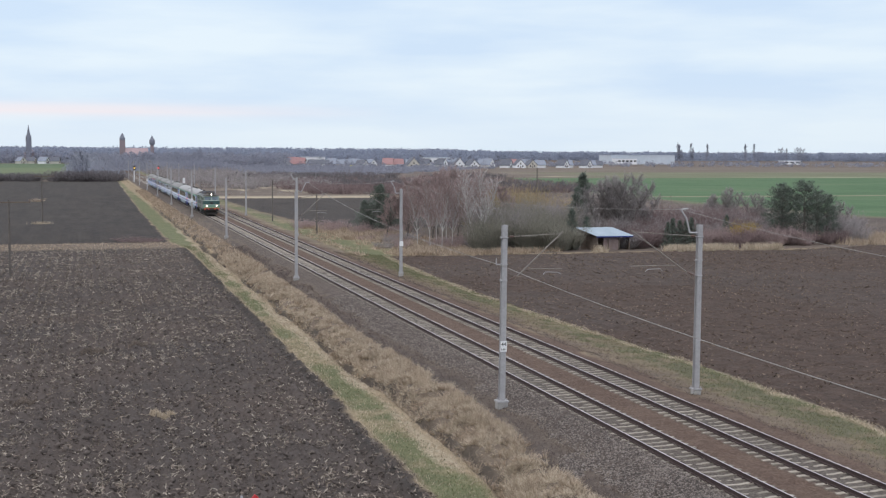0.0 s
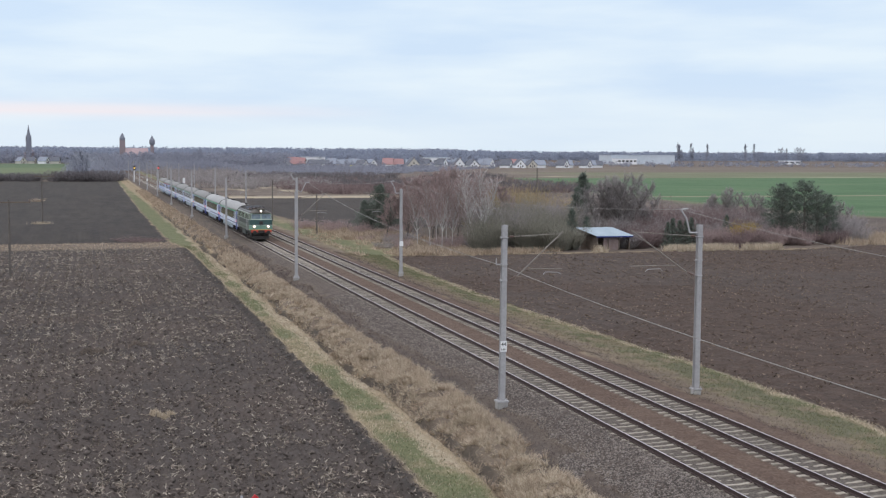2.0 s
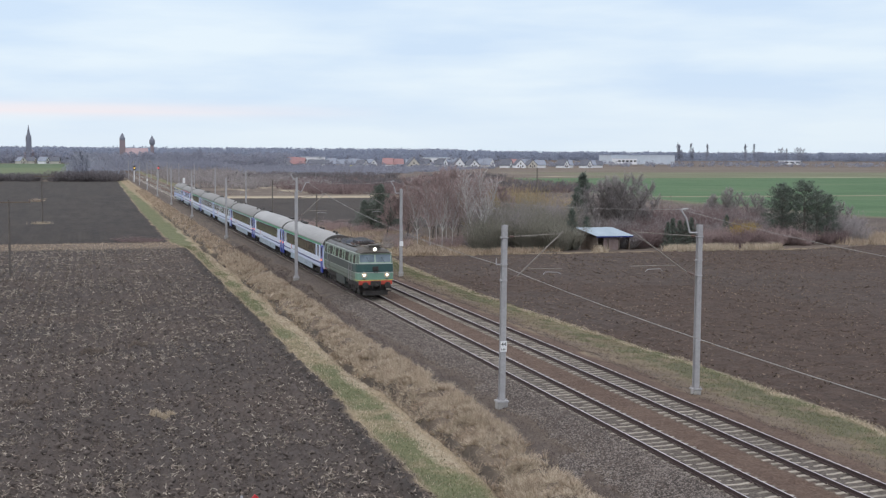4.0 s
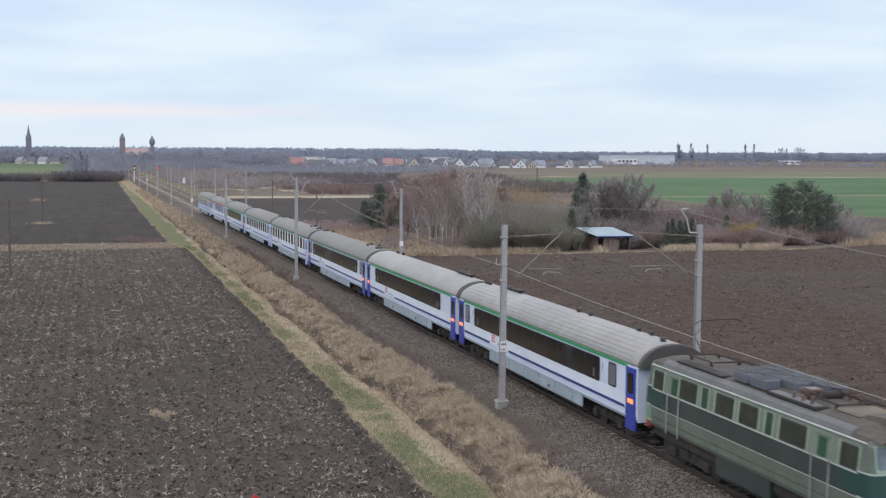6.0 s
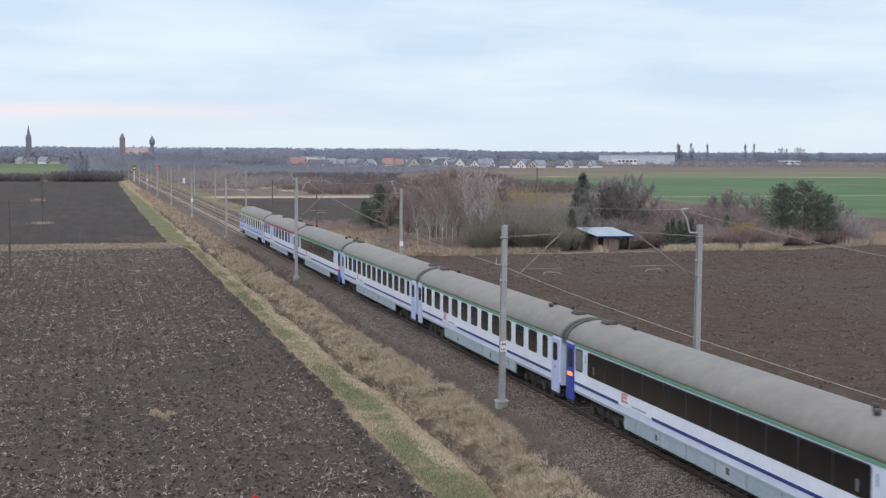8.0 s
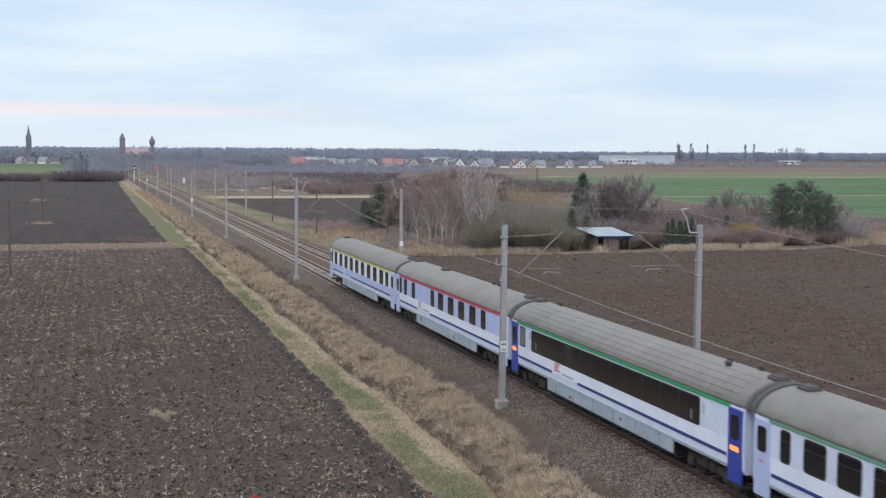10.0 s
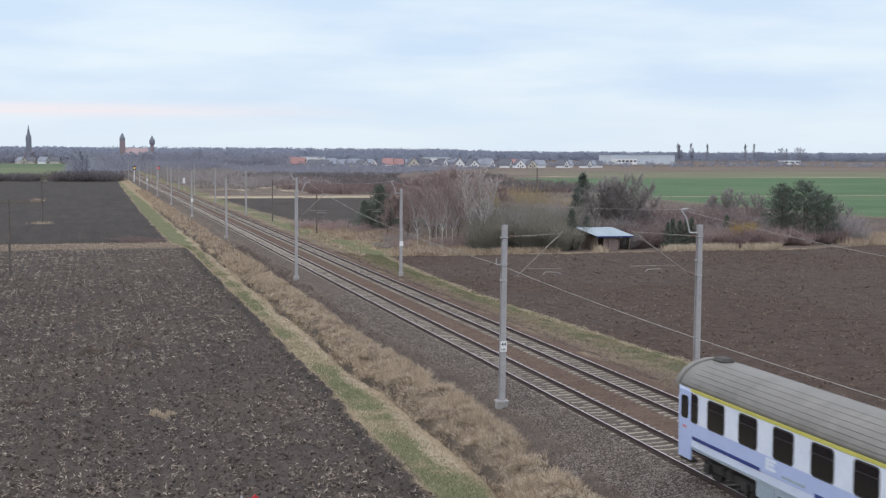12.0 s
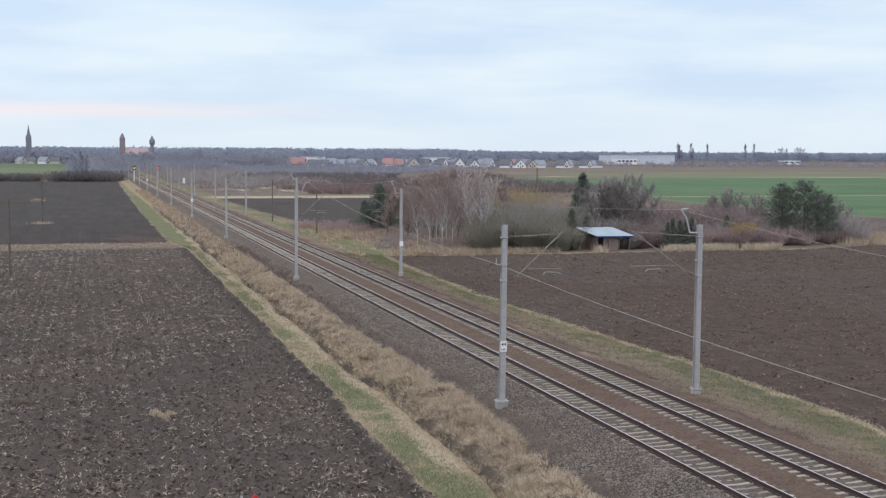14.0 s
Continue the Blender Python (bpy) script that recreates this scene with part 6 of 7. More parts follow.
# maroon brush behind the pale reeds, in low mounds
MOUNDS = [(46.4, 150.6, 2.6), (48.4, 151.0, 3.0), (50.4, 152.4, 3.0), (48.0, 156, 3.8), (51.5, 157, 4.0), (54.0, 158, 4.2), (56.4, 173, 4.7), (58.6, 177, 5.3), (61.4, 181, 5.2), (55.4, 165, 5.3), (60.5, 173, 5.3), (65.3, 181, 4.0), (59.0, 165, 4.4), (64.3, 173, 5.0), (61.6, 165, 5.4), (67.1, 173, 5.5), (70.2, 177, 5.2), (72.7, 181, 4.7), (65.7, 165, 4.4), (69.4, 167, 4.8),
          (71.4, 173, 5.0), (77.2, 181, 5.0), (74.3, 173, 5.2), (80.3, 181, 4.6), (72.7, 165, 4.7), (78.7, 173, 3.9), (84.9, 181, 3.0), (68.0, 161, 3.9), (63.0, 160, 3.8), (58.0, 159, 4.0)]
for k, (x, y, h) in enumerate(MOUNDS):
    bush("dense maroon-brown leafless shrub" if k % 4 else "dense grey-brown leafless shrub", h * 1.05, h * 1.15, 2000, 230 + k, M_TWIG_M if k % 4 else M_TWIG, (x, y, height_at(x, y)), 0.05)
for k in range(18):
    x, y = 56.5 + k * 0.95 + random.uniform(-0.4, 0.4), 150.5 + random.uniform(-1, 4)
    bush("reddish-brown leafless shrub near pale reeds", random.uniform(1.8, 3.4), random.uniform(2.2, 3.2), 1300, 260 + k, M_TWIG_R if k % 3 else M_TWIG_M, (x, y, height_at(x, y)), 0.045)
for k, (x, y, h) in enumerate(((84.1, 160, 5.2), (86.4, 162, 4.6), (87.6, 166, 4.0), (85.0, 156, 3.0), (104.5, 185, 2.5), (80.0, 153.5, 2.6), (77.4, 152.8, 2.2), (74.6, 152.6, 2.4), (71.8, 153.0, 2.6))):
    bush("grey leafless shrub by the field corner", h, h * 0.9, 1300, 280 + k, M_TWIG if k < 5 else M_TWIG_M, (x, y, height_at(x, y)), 0.045)
for k, (x, y) in enumerate(((65.0, 154.0), (66.3, 154.6))):
    bush("yellowish shrub among bare brown bushes", 3.6, 1.9, 1100, 296 + k, M_TWIG_YB, (x, y, height_at(x, y)), 0.06)
bush("low leafless shrub with rust-red twigs", 4.3, 2.2, 800, 299, M_TWIG_RUST, (64.6, 178.5, height_at(64.6, 178.5)), 0.06)
for k in range(14):
    x, y = 11.0 + k * 1.25 + random.uniform(-0.8, 0.8), 198 + random.uniform(-8, 8)
    bush("low reddish bramble in rough grass", random.uniform(1.0, 2.2), random.uniform(2, 3.4), 600, 300 + k, M_TWIG_R, (x, y, height_at(x, y)), 0.05)
for k in range(14):
    x, y = 15.5 + k * 1.1, 160 + random.uniform(-4, 16)
    bush("low pinkish-grey shrub at the meadow edge", random.uniform(1.0, 2.4), random.uniform(1.8, 3.0), 700, 320 + k, M_TWIG if k % 3 == 0 else M_TWIG_R, (x, y, height_at(x, y)), 0.045)
bush("reddish bramble on the grass strip", 1.2, 7.0, 1300, 340, M_TWIG_M, (-14.6, 181, height_at(-14.6, 181)), 0.06)
# evergreens
s1 = put(conifer("spruce_tree", "dark slender spruce rising over the thicket", 9.8, 5.2, 401, 4400), 49.6, 174)
more(s1, 47.9, 172, 100, 0.78)
more(s1, 40.7, 156.0, 40, 0.53, "small dark green spruce beside the shed")
more(s1, 41.6, 153.0, 140, 0.44, "small dark green spruce beside the shed")
s2 = put(conifer("spruce_tree", "broad dark green spruce in the meadow", 7.4, 8.0, 403, 5200), 23.6, 196.0)
more(s2, 26.0, 199.0, 180, 0.78)
more(s2, 21.4, 197.0, 80, 0.66)
more(s2, 27.0, 194.0, 290, 0.55)
for x, y, s in ((52.0, 150.2, 0.36), (52.9, 150.6, 0.41), (54.1, 151.0, 0.38), (54.9, 150.6, 0.39), (55.9, 151.2, 0.42), (56.7, 151.0, 0.33), (64.3, 157, 0.42)):
    more(s1, x, y, x * 40, s, "small dark juniper by the reeds")
p1 = put(conifer("pine_tree", "bushy dark green pine at the field edge", 8.9, 5.4, 402, 5200, True), 76.0, 156)
more(p1, 78.7, 157.0, 100, 0.84)
more(p1, 80.9, 158.0, 200, 0.76)
more(p1, 73.7, 158.0, 300, 0.94)
more(p1, 75.0, 160.5, 40, 0.84)


def brush_belt(name, label, spots, material, seed, hs, ws, tw):
    """Far scrub, many bushes that nobody could count."""
    rng = np.random.default_rng(seed)
    V, F, o = [], [], 0
    protos = [bush_arrays(1.0, 1.3, 150, rng, 0.05) for _ in range(4)]
    for x, y in spots:
        v, f = protos[rng.integers(0, 4)]
        a = rng.uniform(0, 6.28)
        h, w = rng.uniform(*hs), rng.uniform(*ws)
        c, s = math.cos(a) * w, math.sin(a) * w
        V.append(np.stack([v[:, 0] * c - v[:, 1] * s + x, v[:, 0] * s + v[:, 1] * c + y, v[:, 2] * h - 1.1], 1))
        F.append(f + o)
        o += len(v)
    mesh_np(name, np.concatenate(V), np.concatenate(F), material, label=label, category="scrub", kind="stuff")


def spots(n, seed, x0, x1, y0, y1, keep=None):
    rng = np.random.default_rng(seed)
    out = []
    while len(out) < n:
        x, y = rng.uniform(x0, x1), rng.uniform(y0, y1)
        if keep is None or keep(x, y):
            out.append((x, y))
    return out


def clumpy(x, y):
    return vnoise(np.array([x]), np.array([y]), 40.0, 91)[0] > 0.48


brush_belt("far_scrub", "brown leafless scrub on waste land", spots(420, 501, 40, 190, 385, 640, clumpy), M_HEDGE, 511, (2.5, 5.5), (4, 8), 0.1)
brush_belt("far_scrub", "reddish leafless scrub on waste land", spots(280, 502, 45, 150, 375, 520, lambda x, y: not clumpy(x, y)), M_TWIG_M, 512, (2, 5), (3, 6), 0.1)
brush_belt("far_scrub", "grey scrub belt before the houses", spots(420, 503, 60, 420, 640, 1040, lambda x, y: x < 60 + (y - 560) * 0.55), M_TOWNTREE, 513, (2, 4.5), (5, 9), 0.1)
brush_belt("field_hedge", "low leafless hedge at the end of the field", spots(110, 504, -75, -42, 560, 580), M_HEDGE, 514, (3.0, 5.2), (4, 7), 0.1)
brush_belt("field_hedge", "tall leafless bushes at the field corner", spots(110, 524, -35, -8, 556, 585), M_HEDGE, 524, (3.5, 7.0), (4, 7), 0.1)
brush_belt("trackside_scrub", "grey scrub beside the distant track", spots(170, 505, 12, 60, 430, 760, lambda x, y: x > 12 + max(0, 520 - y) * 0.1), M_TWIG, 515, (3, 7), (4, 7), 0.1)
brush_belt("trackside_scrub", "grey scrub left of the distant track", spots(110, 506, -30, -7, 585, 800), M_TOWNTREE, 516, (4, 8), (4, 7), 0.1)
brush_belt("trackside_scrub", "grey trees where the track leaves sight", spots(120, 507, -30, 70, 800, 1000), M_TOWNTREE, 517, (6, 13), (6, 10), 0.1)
t1 = put(bare_tree("poplar_tree", "tall bare poplar in the field hedge", 12.5, 0.6, 106, M_TOWNTREE, M_TOWNTREE, 1500, upright=1.3, twig_w=0.07, slim=0.6), -24.0, 565)
more(t1, -22.0, 568, 120, 0.9)
more(t1, -26.0, 570, 220, 0.8)



# ---------------------------------------------------------------- far woods and town
def far_trees(name, label, pts, material, seed, hs, wd, tris=16):
    """Distant woods as ragged crowns of loose leaves of twig."""
    rng = np.random.default_rng(seed)
    n = len(pts)
    P = np.array(pts)
    h = rng.uniform(*hs, n)
    w = rng.uniform(*wd, n)
    t = rng.random((n, tris))
    a = rng.uniform(0, 2 * math.pi, (n, tris))
    prof = np.sqrt(np.clip(1 - (2 * t - 0.9) ** 2 / 1.3, 0.05, 1))
    r = prof * w[:, None] / 2 * rng.uniform(0.3, 1, (n, tris))
    c = np.stack([P[:, 0, None] + np.cos(a) * r, P[:, 1, None] + np.sin(a) * r, -1.2 + h[:, None] * (0.05 + 0.9 * t)], -1)
    v = c[:, :, None] + rng.normal(0, 1, (n, tris, 3, 3)) * (w[:, None, None, None] * np.array([0.085, 0.085, 0.075]))
    f = np.arange(n * tris * 3).reshape(-1, 3)
    mesh_np(name, v.reshape(-1, 3), f, material, label=label, category="woods", kind="stuff")


def belt(n, seed, y0, y1, left, right):
    rng = np.random.default_rng(seed)
    y = rng.uniform(y0, y1, n)
    a = rng.uniform(left, right, n)
    return np.stack([EYE[0] + y * np.tan(np.radians(a)), y], 1)


# blue-grey of the haze sits in the colour of these trees
far_trees("far_woods", "leafless woods along the horizon, coloured with blue-grey haze", belt(5200, 601, 2300, 2900, -8, 40), M_FARWOOD, 611, (14, 20), (14, 22), 44)
far_trees("far_woods", "wooded rise behind the town, coloured with blue-grey haze", belt(1800, 607, 2050, 2300, -8, 16.5), M_FARWOOD, 617, (17, 23), (14, 20), 44)
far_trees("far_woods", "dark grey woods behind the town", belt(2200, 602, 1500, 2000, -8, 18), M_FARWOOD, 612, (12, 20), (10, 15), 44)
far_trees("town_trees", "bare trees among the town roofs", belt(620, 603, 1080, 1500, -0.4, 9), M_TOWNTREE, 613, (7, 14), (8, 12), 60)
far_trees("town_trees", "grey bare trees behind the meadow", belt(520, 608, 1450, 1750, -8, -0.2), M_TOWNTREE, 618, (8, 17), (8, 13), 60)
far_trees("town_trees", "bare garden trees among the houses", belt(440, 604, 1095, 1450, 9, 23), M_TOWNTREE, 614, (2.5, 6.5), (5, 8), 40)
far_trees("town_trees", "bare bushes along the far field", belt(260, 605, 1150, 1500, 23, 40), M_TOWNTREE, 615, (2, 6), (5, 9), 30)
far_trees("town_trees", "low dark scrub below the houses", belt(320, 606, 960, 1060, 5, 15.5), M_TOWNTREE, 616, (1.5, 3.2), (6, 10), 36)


def house(x, y, w, d, h, rh, wall, roof, rz, label, group="houses at the edge of town"):
    """A gabled house: walls, pitched roof, chimney, windows."""
    e = thing("house", label, "house", (x, y, -1.1), rz, group)
    w, rh = w * 0.98, rh * 0.92
    bm = B()
    vs = [bm.verts.new(p) for p in ((-w / 2, -d / 2, 0), (w / 2, -d / 2, 0), (w / 2, d / 2, 0), (-w / 2, d / 2, 0), (-w / 2, -d / 2, h), (w / 2, -d / 2, h), (w / 2, d / 2, h), (-w / 2, d / 2, h), (0, -d / 2, h + rh), (0, d / 2, h + rh))]
    for q in ((0, 1, 5, 8, 4), (2, 3, 7, 9, 6), (1, 2, 6, 5), (3, 0, 4, 7), (0, 3, 2, 1)):
        bm.faces.new([vs[i] for i in q])
    part("wall", bm, wall, e)
    rb = B()
    o, t = 0.5, 0.25
    k = rh / (w / 2)
    loft(rb, [[(-w / 2 - o, yy, h - o * k), (0, yy, h + rh), (w / 2 + o, yy, h - o * k), (w / 2 + o, yy, h - o * k + t), (0, yy, h + rh + t), (-w / 2 - o, yy, h - o * k + t)] for yy in (-d / 2 - o, d / 2 + o)])
    r = part("roof", rb, roof, e)
    part("chimney", slab(w * 0.12, -0.4, h + rh * 0.4, w * 0.12 + 0.8, 0.4, h + rh + 0.9), M_BRICK, r)
    for sx in (-w * 0.25, w * 0.2):
        part("window", slab(sx - 0.6, -d / 2 - 0.06, 1.0, sx + 0.6, -d / 2 + 0.05, 2.4), M_GLASS, e)
    part("attic_window", slab(-0.6, -d / 2 - 0.06, h + 0.4, 0.6, -d / 2 + 0.05, h + 1.7), M_GLASS, e)
    part("door", slab(-0.5, -d / 2 - 0.06, 0.0, 0.5, -d / 2 + 0.05, 2.1), M_WOOD, e)
    return e


WHITE, DARK, REDR, GREYR = M_PLASTER, M_TILE_D, M_TILE_R, M_TILE_G
ROWS = (
    ("pale gabled house with dark roof", ((152.5, 1200, 9, 4.8, WHITE, DARK, 15), (159.8, 1180, 9.5, 5.6, WHITE, DARK, -10), (184.5, 1170, 11, 4.0, M_CREAM, DARK, 85), (193.5, 1165, 9, 3.6, WHITE, DARK, 80))),
    ("large pale house with red roof", ((168.0, 1185, 10, 6.4, M_CREAM, REDR, 80), (175.0, 1190, 10, 6.0, M_CREAM, REDR, 75), (252.0, 1150, 11, 6.0, WHITE, REDR, 70), (262.0, 1152, 9, 5.2, M_CREAM, REDR, 85))),
    ("low pale house with blue-grey roof", ((138.9, 1250, 8, 3.0, WHITE, GREYR, 60), (206.5, 1160, 10, 4.2, M_CREAM, GREYR, 80), (216.0, 1170, 9, 4.4, WHITE, GREYR, 75), (231.7, 1200, 11, 4.6, M_CREAM, GREYR, 80), (224.5, 1140, 8, 4.0, WHITE, DARK, 40), (238.5, 1165, 9, 4.8, WHITE, GREYR, 25))),
    ("dark steep-gabled house with cream walls", ((270.5, 1130, 11, 6.6, M_CREAM, DARK, 4), (371.0, 1085, 9.5, 5.0, M_CREAM, DARK, 6))),
    ("white house with steep gable", ((296.0, 1120, 8.5, 5.8, WHITE, DARK, 30), (303.5, 1090, 10.5, 6.6, WHITE, DARK, -4), (311.5, 1075, 9, 5.0, WHITE, DARK, 12), (322.0, 1110, 10, 3.0, M_CREAM, DARK, 85), (341.5, 1120, 9, 6.0, WHITE, GREYR, 35),
                                     (349.0, 1090, 8.5, 5.6, WHITE, DARK, 50), (358.0, 1080, 10, 5.2, WHITE, DARK, 0), (367.0, 1095, 9, 5.6, WHITE, GREYR, 40))),
    ("white house with grey roof by the field", ((381.5, 1090, 11, 4.6, WHITE, GREYR, 82), (402.5, 1085, 8.5, 5.4, WHITE, DARK, 30), (410.5, 1095, 11, 4.6, WHITE, GREYR, 84), (425.5, 1085, 8.5, 5.2, WHITE, DARK, 30), (433.5, 1095, 12, 4.4, WHITE, GREYR, 84), (443.0, 1100, 9, 4.0, WHITE, DARK, 75))),
    ("distant house with pale roof among trees", ((284.0, 1190, 12, 4.4, M_CREAM, GREYR, 80), (275.0, 1250, 12, 4.6, M_CREAM, GREYR, 78), (312.0, 1240, 12, 5.0, M_CREAM, DARK, 80), (338.0, 1230, 12, 5.4, M_CREAM, GREYR, 70), (250.0, 1290, 13, 4.6, M_CREAM, GREYR, 82), (385.0, 1180, 11, 5.2, M_CREAM, REDR, 80), (365.0, 1210, 12, 4.8, M_CREAM, GREYR, 75), (222.0, 1280, 12, 5.0, M_CREAM, GREYR, 85))),
)
for label, spec in ROWS:
    for x, y, w, rh, wall, roof, rz in spec:
        house(x, y, w, 9.5, 2.7, rh, wall, roof, rz, label)
far_trees("garden_conifers", "dark evergreens among the houses", [(283.0, 1150), (288.0, 1165), (226.0, 1210), (305.0, 1160), (330.0, 1140), (362.0, 1150), (246.0, 1180), (198.0, 1210), (318.0, 1165)], M_SLATE, 620, (9, 14), (5, 8), 90)
yf = thing("yellow_fence", "low yellow boarding before the houses", "fence", (208.0, 1118, -1.0))
part("board", slab(-4.5, -0.1, 0, 4.5, 0.1, 1.8), M_YELLOW, yf)
for x, y, rz, roof in ((-95, 1545, 35, GREYR), (-64, 1545, 20, DARK), (-69.5, 1535, 60, GREYR), (-23, 1500, 30, REDR), (-12, 1420, 80, REDR), (-56.5, 1530, 80, DARK), (-3, 1380, 10, DARK), (30, 1320, 40, REDR), (-84, 1550, 70, DARK)):
    y, x = y * 0.925, -21.7 + (x + 21.7) * 0.925
    house(x, y, 8.5, 9.5, 3.0, 4.4, WHITE if rz in (60, 30) else M_CREAM, roof, rz, "small pale house among bare trees", "houses of the old town")


def hall(x0, x1, y, d, h, name, label, stripes):
    e = thing(name, label, "industrial hall", ((x0 + x1) / 2, y, -1.1))
    w = x1 - x0
    part("wall", slab(-w / 2, -d / 2, 0, w / 2, d / 2, h), M_PLASTER if stripes else M_CLAD, e)
    part("roof", slab(-w / 2 - 0.5, -d / 2 - 0.5, h, w / 2 + 0.5, d / 2 + 0.5, h + 0.7), M_CLAD, e)
    for k in range(stripes):
        xx = -w / 2 + w * (k + 0.5) / stripes
        part("window", slab(xx - w / stripes * 0.3, -d / 2 - 0.1, h * 0.45, xx + w / stripes * 0.3, -d / 2 + 0.05, h * 0.7), M_GLASS, e)
    return e


hall(632, 722, 1520, 40, 11.5, "warehouse", "long white warehouse beyond the fields", 0)
hall(628, 655, 1480, 18, 7.5, "office_block", "low white office block before the warehouse", 5)
hall(214, 240, 1420, 20, 8.0, "workshop", "pale flat-roofed workshop behind the houses", 4)
hall(336, 362, 1330, 20, 8.0, "workshop", "pale flat-roofed workshop behind the houses", 4)
hall(880, 905, 1500, 14, 5.0, "farm_shed", "small white shed beyond the green field", 3)


def church_spire():
    e = thing("church", "old brick church with tall pointed spire", "church", (-84.3, 1500, -1.2))
    part("tower", slab(-3.0, -3.0, 0, 3.0, 3.0, 27), M_SLATE, e)
    sp = B()
    loft(sp, [[(math.cos(a) * r, math.sin(a) * r, z) for a in [math.pi / 4 * k for k in range(8)]] for r, z in ((3.4, 27), (1.4, 35), (0.15, 43.5))])
    part("spire", sp, M_SLATE, e, "dark pointed spire")
    for sx in (-2.6, 2.6):
        for sy in (-2.6, 2.6):
            part("pinnacle", tube(B(), (sx, sy, 27), (sx, sy, 32), 0.6, 0.05, n=6), M_SLATE, e)
    nv = B()
    loft(nv, [[(-6, yy, 0), (6, yy, 0), (6, yy, 11), (0, yy, 19), (-6, yy, 11)] for yy in (3, 30)])
    part("nave", nv, M_BRICK, e)


def church_town():
    e = thing("church", "brick town church with capped tower and red roof", "church", (13.5, 1300, -1.2))
    part("tower", slab(-2.7, -2.7, 0, 2.7, 2.7, 25), M_BRICK, e)
    cp_ = B()
    loft(cp_, [[(math.cos(a) * r, math.sin(a) * r, z) for a in [math.pi / 4 * (k + 0.5) for k in range(8)]] for r, z in ((3.0, 25), (2.9, 27), (1.9, 29.0), (1.3, 30.5), (0.2, 32.0))])
    part("tower_cap", cp_, M_SLATE, e, "dark capped helm")
    nv = B()
    loft(nv, [[(xx, -7, 0), (xx, 7, 0), (xx, 7, 10.5), (xx, 0, 17.0), (xx, -7, 10.5)] for xx in (2.5, 25)])
    part("nave", nv, M_NAVE, e, "steep red tiled nave")


def water_tower():
    e = thing("water_tower", "slender old water tower with bulbous head", "tower", (45.1, 1350, -1.2))
    part("shaft", tube(B(), (0, 0, 0), (0, 0, 22), 2.0, 1.7, n=12), M_BRICK, e)
    hd = B()
    loft(hd, [[(math.cos(a) * r, math.sin(a) * r, z) for a in [math.pi / 6 * k for k in range(12)]] for r, z in ((1.7, 20), (2.9, 22), (2.9, 25.5), (1.2, 28), (0.8, 29), (0.1, 31))])
    part("tank_head", hd, M_SLATE, e, "dark tank head with pointed cap")


church_spire()
church_town()
water_tower()
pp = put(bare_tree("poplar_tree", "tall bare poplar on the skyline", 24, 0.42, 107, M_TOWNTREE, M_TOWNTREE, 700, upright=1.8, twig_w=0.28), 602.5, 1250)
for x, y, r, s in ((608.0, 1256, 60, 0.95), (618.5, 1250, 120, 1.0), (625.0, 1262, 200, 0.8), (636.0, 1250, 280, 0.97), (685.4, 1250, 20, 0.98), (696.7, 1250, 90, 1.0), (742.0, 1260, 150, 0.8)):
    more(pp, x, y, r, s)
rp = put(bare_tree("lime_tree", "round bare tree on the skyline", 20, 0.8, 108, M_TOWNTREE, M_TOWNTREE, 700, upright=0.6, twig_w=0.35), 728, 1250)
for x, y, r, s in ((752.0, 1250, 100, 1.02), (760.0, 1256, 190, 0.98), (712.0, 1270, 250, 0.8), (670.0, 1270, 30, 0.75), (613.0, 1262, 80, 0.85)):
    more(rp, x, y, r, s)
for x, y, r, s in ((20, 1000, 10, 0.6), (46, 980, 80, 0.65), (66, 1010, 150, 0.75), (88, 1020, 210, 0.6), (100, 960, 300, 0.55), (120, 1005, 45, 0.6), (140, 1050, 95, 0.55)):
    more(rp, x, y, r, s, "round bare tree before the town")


# ---------------------------------------------------------------- shed, poles, signals, small things
def shed():
    e = thing("shed", "open-fronted shed with pale blue corrugated roof", "shed", (43.7, 150.5, height_at(43.3, 149)))
    for k in range(4):
        xx = -2.25 + 4.5 * k / 3
        part("post", slab(xx - 0.07, -1.6, -0.2, xx + 0.07, -1.46, 1.72), M_WOOD, e)
    part("back_wall", slab(-3.1, 1.7, -0.2, 1.4, 1.82, 2.35), M_WOOD, e)
    for s in (-1, 1):
        part("side_wall", slab(s * 2.3 - 0.05, -1.5, -0.2, s * 2.3 + 0.05, 1.7 if s < 0 else 0.3, 1.72), M_WOOD, e)
    part("front_panel", slab(-1.4, -1.56, -0.2, 0.7, -1.48, 1.55), M_TWIG_R, e, "reddish board panel")
    part("eave_board", slab(-2.55, -2.0, 1.66, 2.55, -1.94, 1.80), M_LINE, e, "dark blue eave board")
    rb = B()
    n = 60
    up = []
    for k in range(n + 1):
        x = -2.6 + 5.2 * k / n
        w = 0.022 * math.cos(k * math.pi)
        up.append((bm_pt(x, -2.0, 1.84 + w), bm_pt(x - 1.3, 2.0, 2.74 + w)))
    vs = [(rb.verts.new(a), rb.verts.new(b), rb.verts.new((a[0], a[1], a[2] - 0.03)), rb.verts.new((b[0], b[1], b[2] - 0.03))) for a, b in up]
    for a, b in zip(vs, vs[1:]):
        rb.faces.new((a[0], b[0], b[1], a[1]))
        rb.faces.new((a[2], a[3], b[3], b[2]))
        rb.faces.new((a[0], a[2], b[2], b[0]))
    part("roof", rb, M_SHEET, e, "pale blue corrugated sheet roof")


def bm_pt(x, y, z):
    return (x, y, z)


shed()


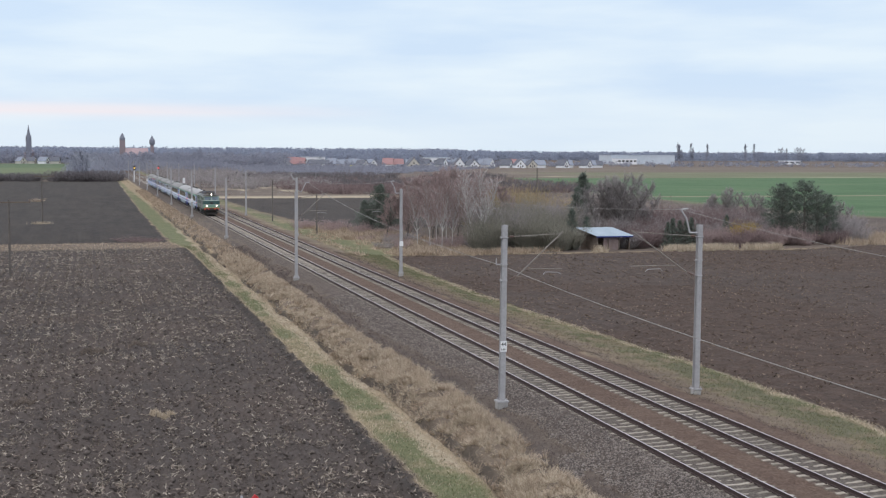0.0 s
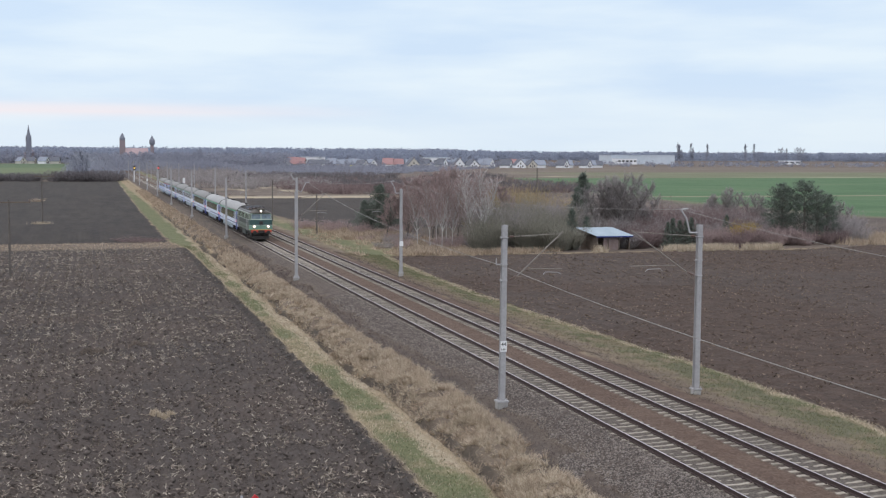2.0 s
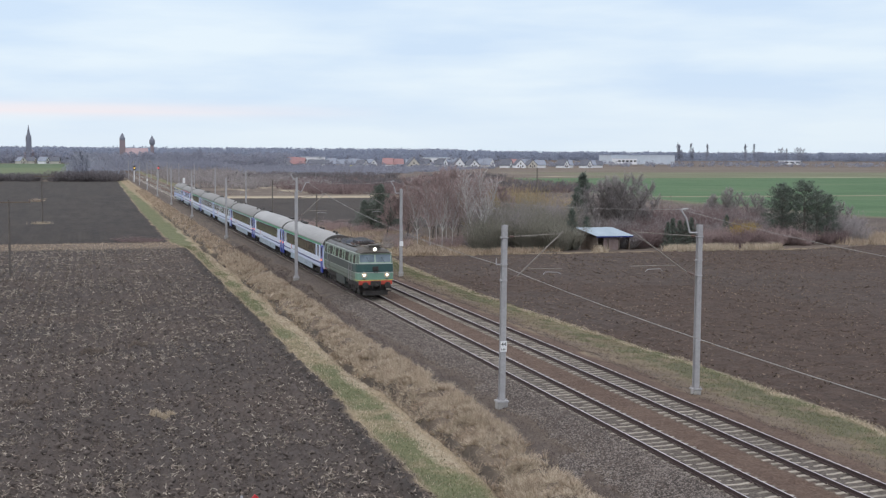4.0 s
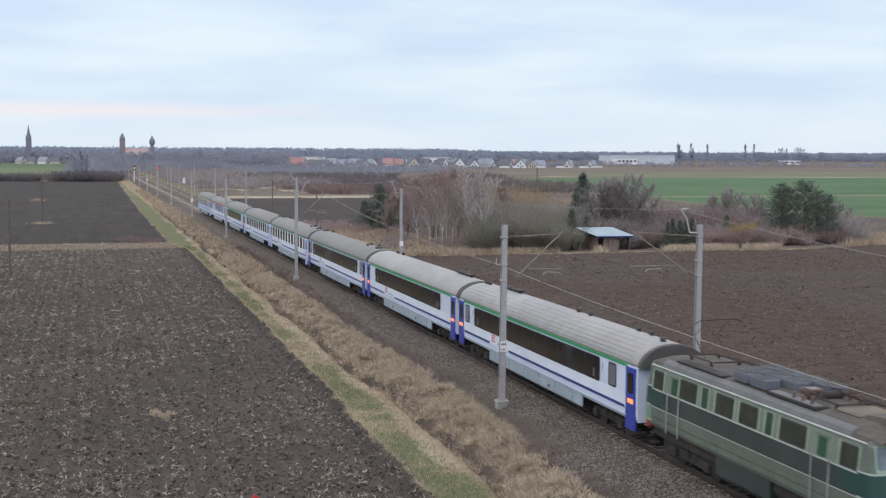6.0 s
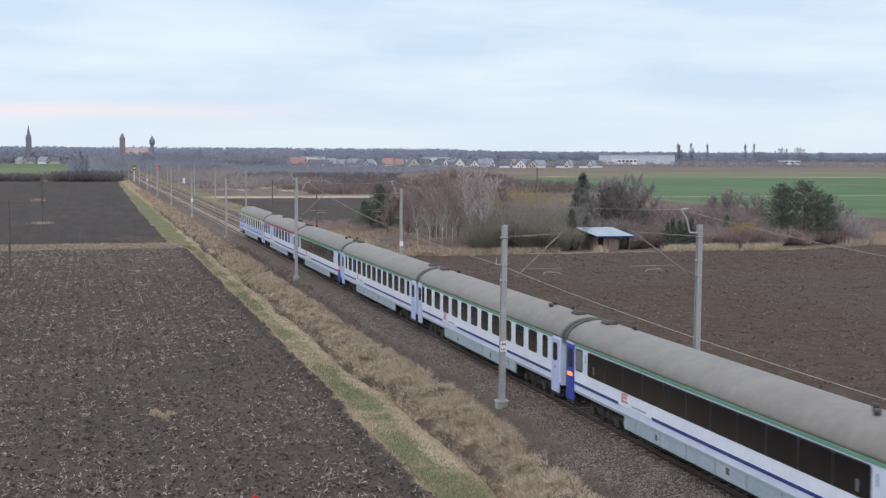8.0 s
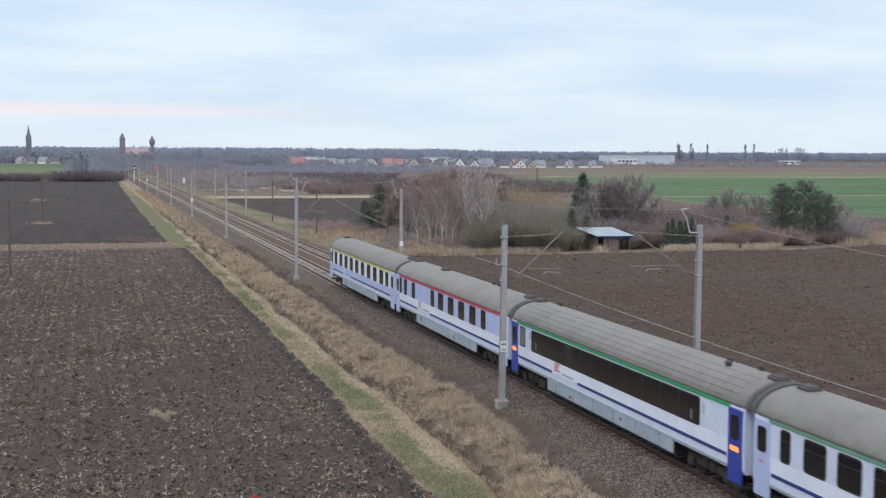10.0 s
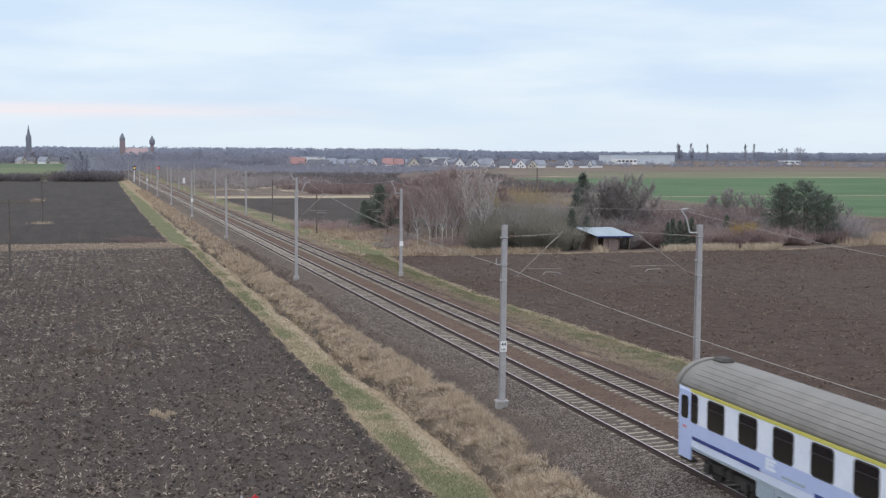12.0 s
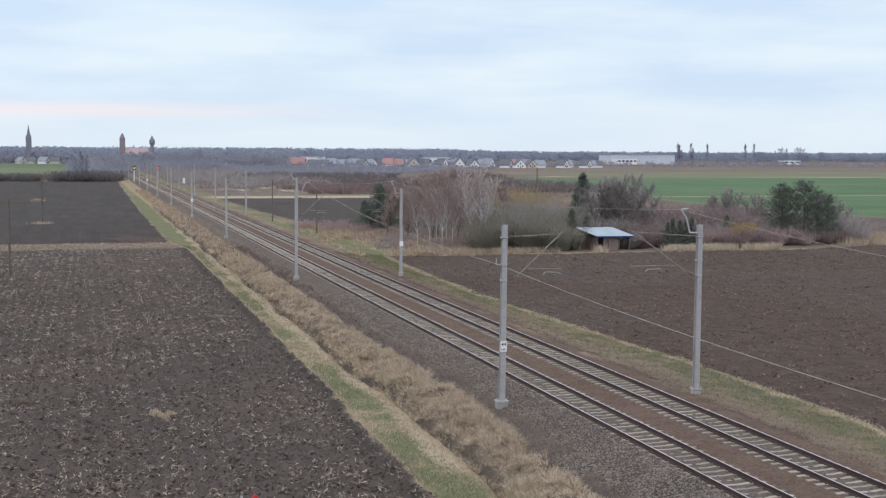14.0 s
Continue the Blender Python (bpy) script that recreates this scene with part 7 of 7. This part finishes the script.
def pole(x, y, top, arm, label):
    g = height_at(x, y)
    e = thing("utility_pole", label, "pole", (x, y, g), group="wooden poles")
    part("shaft", tube(B(), (0, 0, -0.3), (0, 0, top - g), 0.13, 0.09, n=8), M_BARK, e)
    if arm:
        part("crossarm", slab(-1.2, -0.06, top - g - 0.32, 2.1, 0.06, top - g - 0.18), M_WOOD, e)
        for s in (-1.1, 0.0, 2.0):
            part("insulator", tube(B(), (s, 0, top - g - 0.25), (s, 0, top - g + 0.05), 0.05, 0.03, n=8), M_INSUL, e)
    return e


pole(-29.3, 133.4, 6.5, True, "weathered wooden pole with crossarm in the field")
pole(-29.2, 228.5, 7.4, True, "weathered wooden pole with crossarm in the field")
pole(11.3, 184.6, 5.4, False, "brown wooden pole beside the meadow")
pole(9.9, 221.0, 6.6, False, "brown wooden pole beside the meadow")
pole(53.0, 203.0, 9.0, False, "pale bare pole behind the thicket")
for x, y in ((-29.2, 228.5),):
    rngb = np.random.default_rng(7)
    v, f = blades(np.stack([rngb.normal(x, 0.8, 260), rngb.normal(y, 0.8, 260), np.full(260, -1.25)], 1), unit(np.stack([rngb.normal(0, 0.5, 260), rngb.normal(0, 0.5, 260), np.ones(260)], 1)), 0.6, 0.09, rngb)
    mesh_np("pole_foot_weeds", v, f, M_PALE, label="pale dry weeds at the foot of a pole", category="grass", kind="stuff")
brush_belt("field_weeds", "pale weeds in the dark field", [(-33.5, 330), (-34.5, 332), (-32.8, 334)], M_TAN, 519, (0.8, 1.6), (1.0, 2.0), 0.1)


def signal(x, y, lit, label):
    e = thing("railway_signal", label, "railway signal", (x, y, 0), group="railway signals")
    part("footing", slab(-0.3, -0.3, -0.9, 0.3, 0.3, -0.4), M_CONC, e)
    part("post", tube(B(), (0, 0, -0.45), (0, 0, 4.3), 0.10, n=10), M_WHITE, e, "white and grey post")
    hd = part("lamp_head", slab(-0.42, -0.12, 4.1, 0.42, 0.12, 6.0, bevel=0.12), M_BLACK, e, "black lamp board")
    for k, zz in enumerate((4.5, 5.05, 5.6)):
        on = k == 1
        part("lamp", tube(B(), (0, -0.13, zz), (0, -0.2, zz), 0.24 if on else 0.12, n=14), lit if on else M_BLACK, hd)
        part("hood", tube(B(), (0, -0.12, zz + 0.1), (0, -0.35, zz + 0.1), 0.16, n=10, cap=False), M_BLACK, hd)
    part("ladder", slab(-0.2, 0.12, -0.4, 0.2, 0.16, 4.6), M_STEEL, e)


signal(-3.0, 521, M_SIG_Y, "tall railway signal showing yellow")
signal(6.95, 531, M_SIG_R, "tall railway signal showing red")
wb = thing("track_board", "white board on a thin trackside post", "sign", (6.8, 388, -0.5))
part("post", tube(B(), (0, 0, -0.3), (0, 0, 3.2), 0.05, n=8), M_STEEL, wb)
part("board", slab(-0.35, -0.03, 2.6, 0.35, 0.03, 4.2, bevel=0.01), M_WHITE, wb)


def crossing_sign(x, y, top):
    g = height_at(x, y)
    e = thing("warning_cross", "white warning cross with red arm ends", "road sign", (x, y, g))
    part("post", tube(B(), (0, 0.05, -0.3), (0, 0.05, top - g), 0.035, n=8), M_STEEL, e)
    c = top - g - 0.35
    for s in (-1, 1):
        arm = slab(-0.6, -0.015, -0.07, 0.6, 0.015, 0.07)
        ob = part("arm", arm, M_WHITE, e)
        ob.matrix_basis = pose(0, 0.02 * s, c - 0.115, 0, -48 if s < 0 else 18, 0)
        for q in (-1, 1):
            part("arm_end", slab(q * 0.48 - 0.14, -0.022, -0.074, q * 0.48 + 0.14, 0.022, 0.074), M_RED, ob, "red arm end")


crossing_sign(-17.60, 35.0, 1.62)
# bramble at the ballast foot
for k in range(16):
    y = 48 + 3.2 * k
    x = float(bank_edge(y)) + random.uniform(0.0, 0.5)
    bush("dark brown dead bramble at the ballast edge", random.uniform(0.14, 0.28), random.uniform(1.4, 2.4), 260, 700 + k, M_TWIG_R if k % 2 else M_TWIG, (x, y, height_at(x, y)), 0.02, "bramble")


# ---------------------------------------------------------------- the run of the train
def motions():
    times = [0.0, 1 / 30, 0.1, 0.5] + [float(k) for k in range(1, 14)] + [13.5, 13.9, 14.0 - 1 / 30, 14.0]
    for ob, back in TRAIN:
        walk(ob, [(t, pose(0, NOSE0 - SPEED * t + back, 0)) for t in times])


motions()
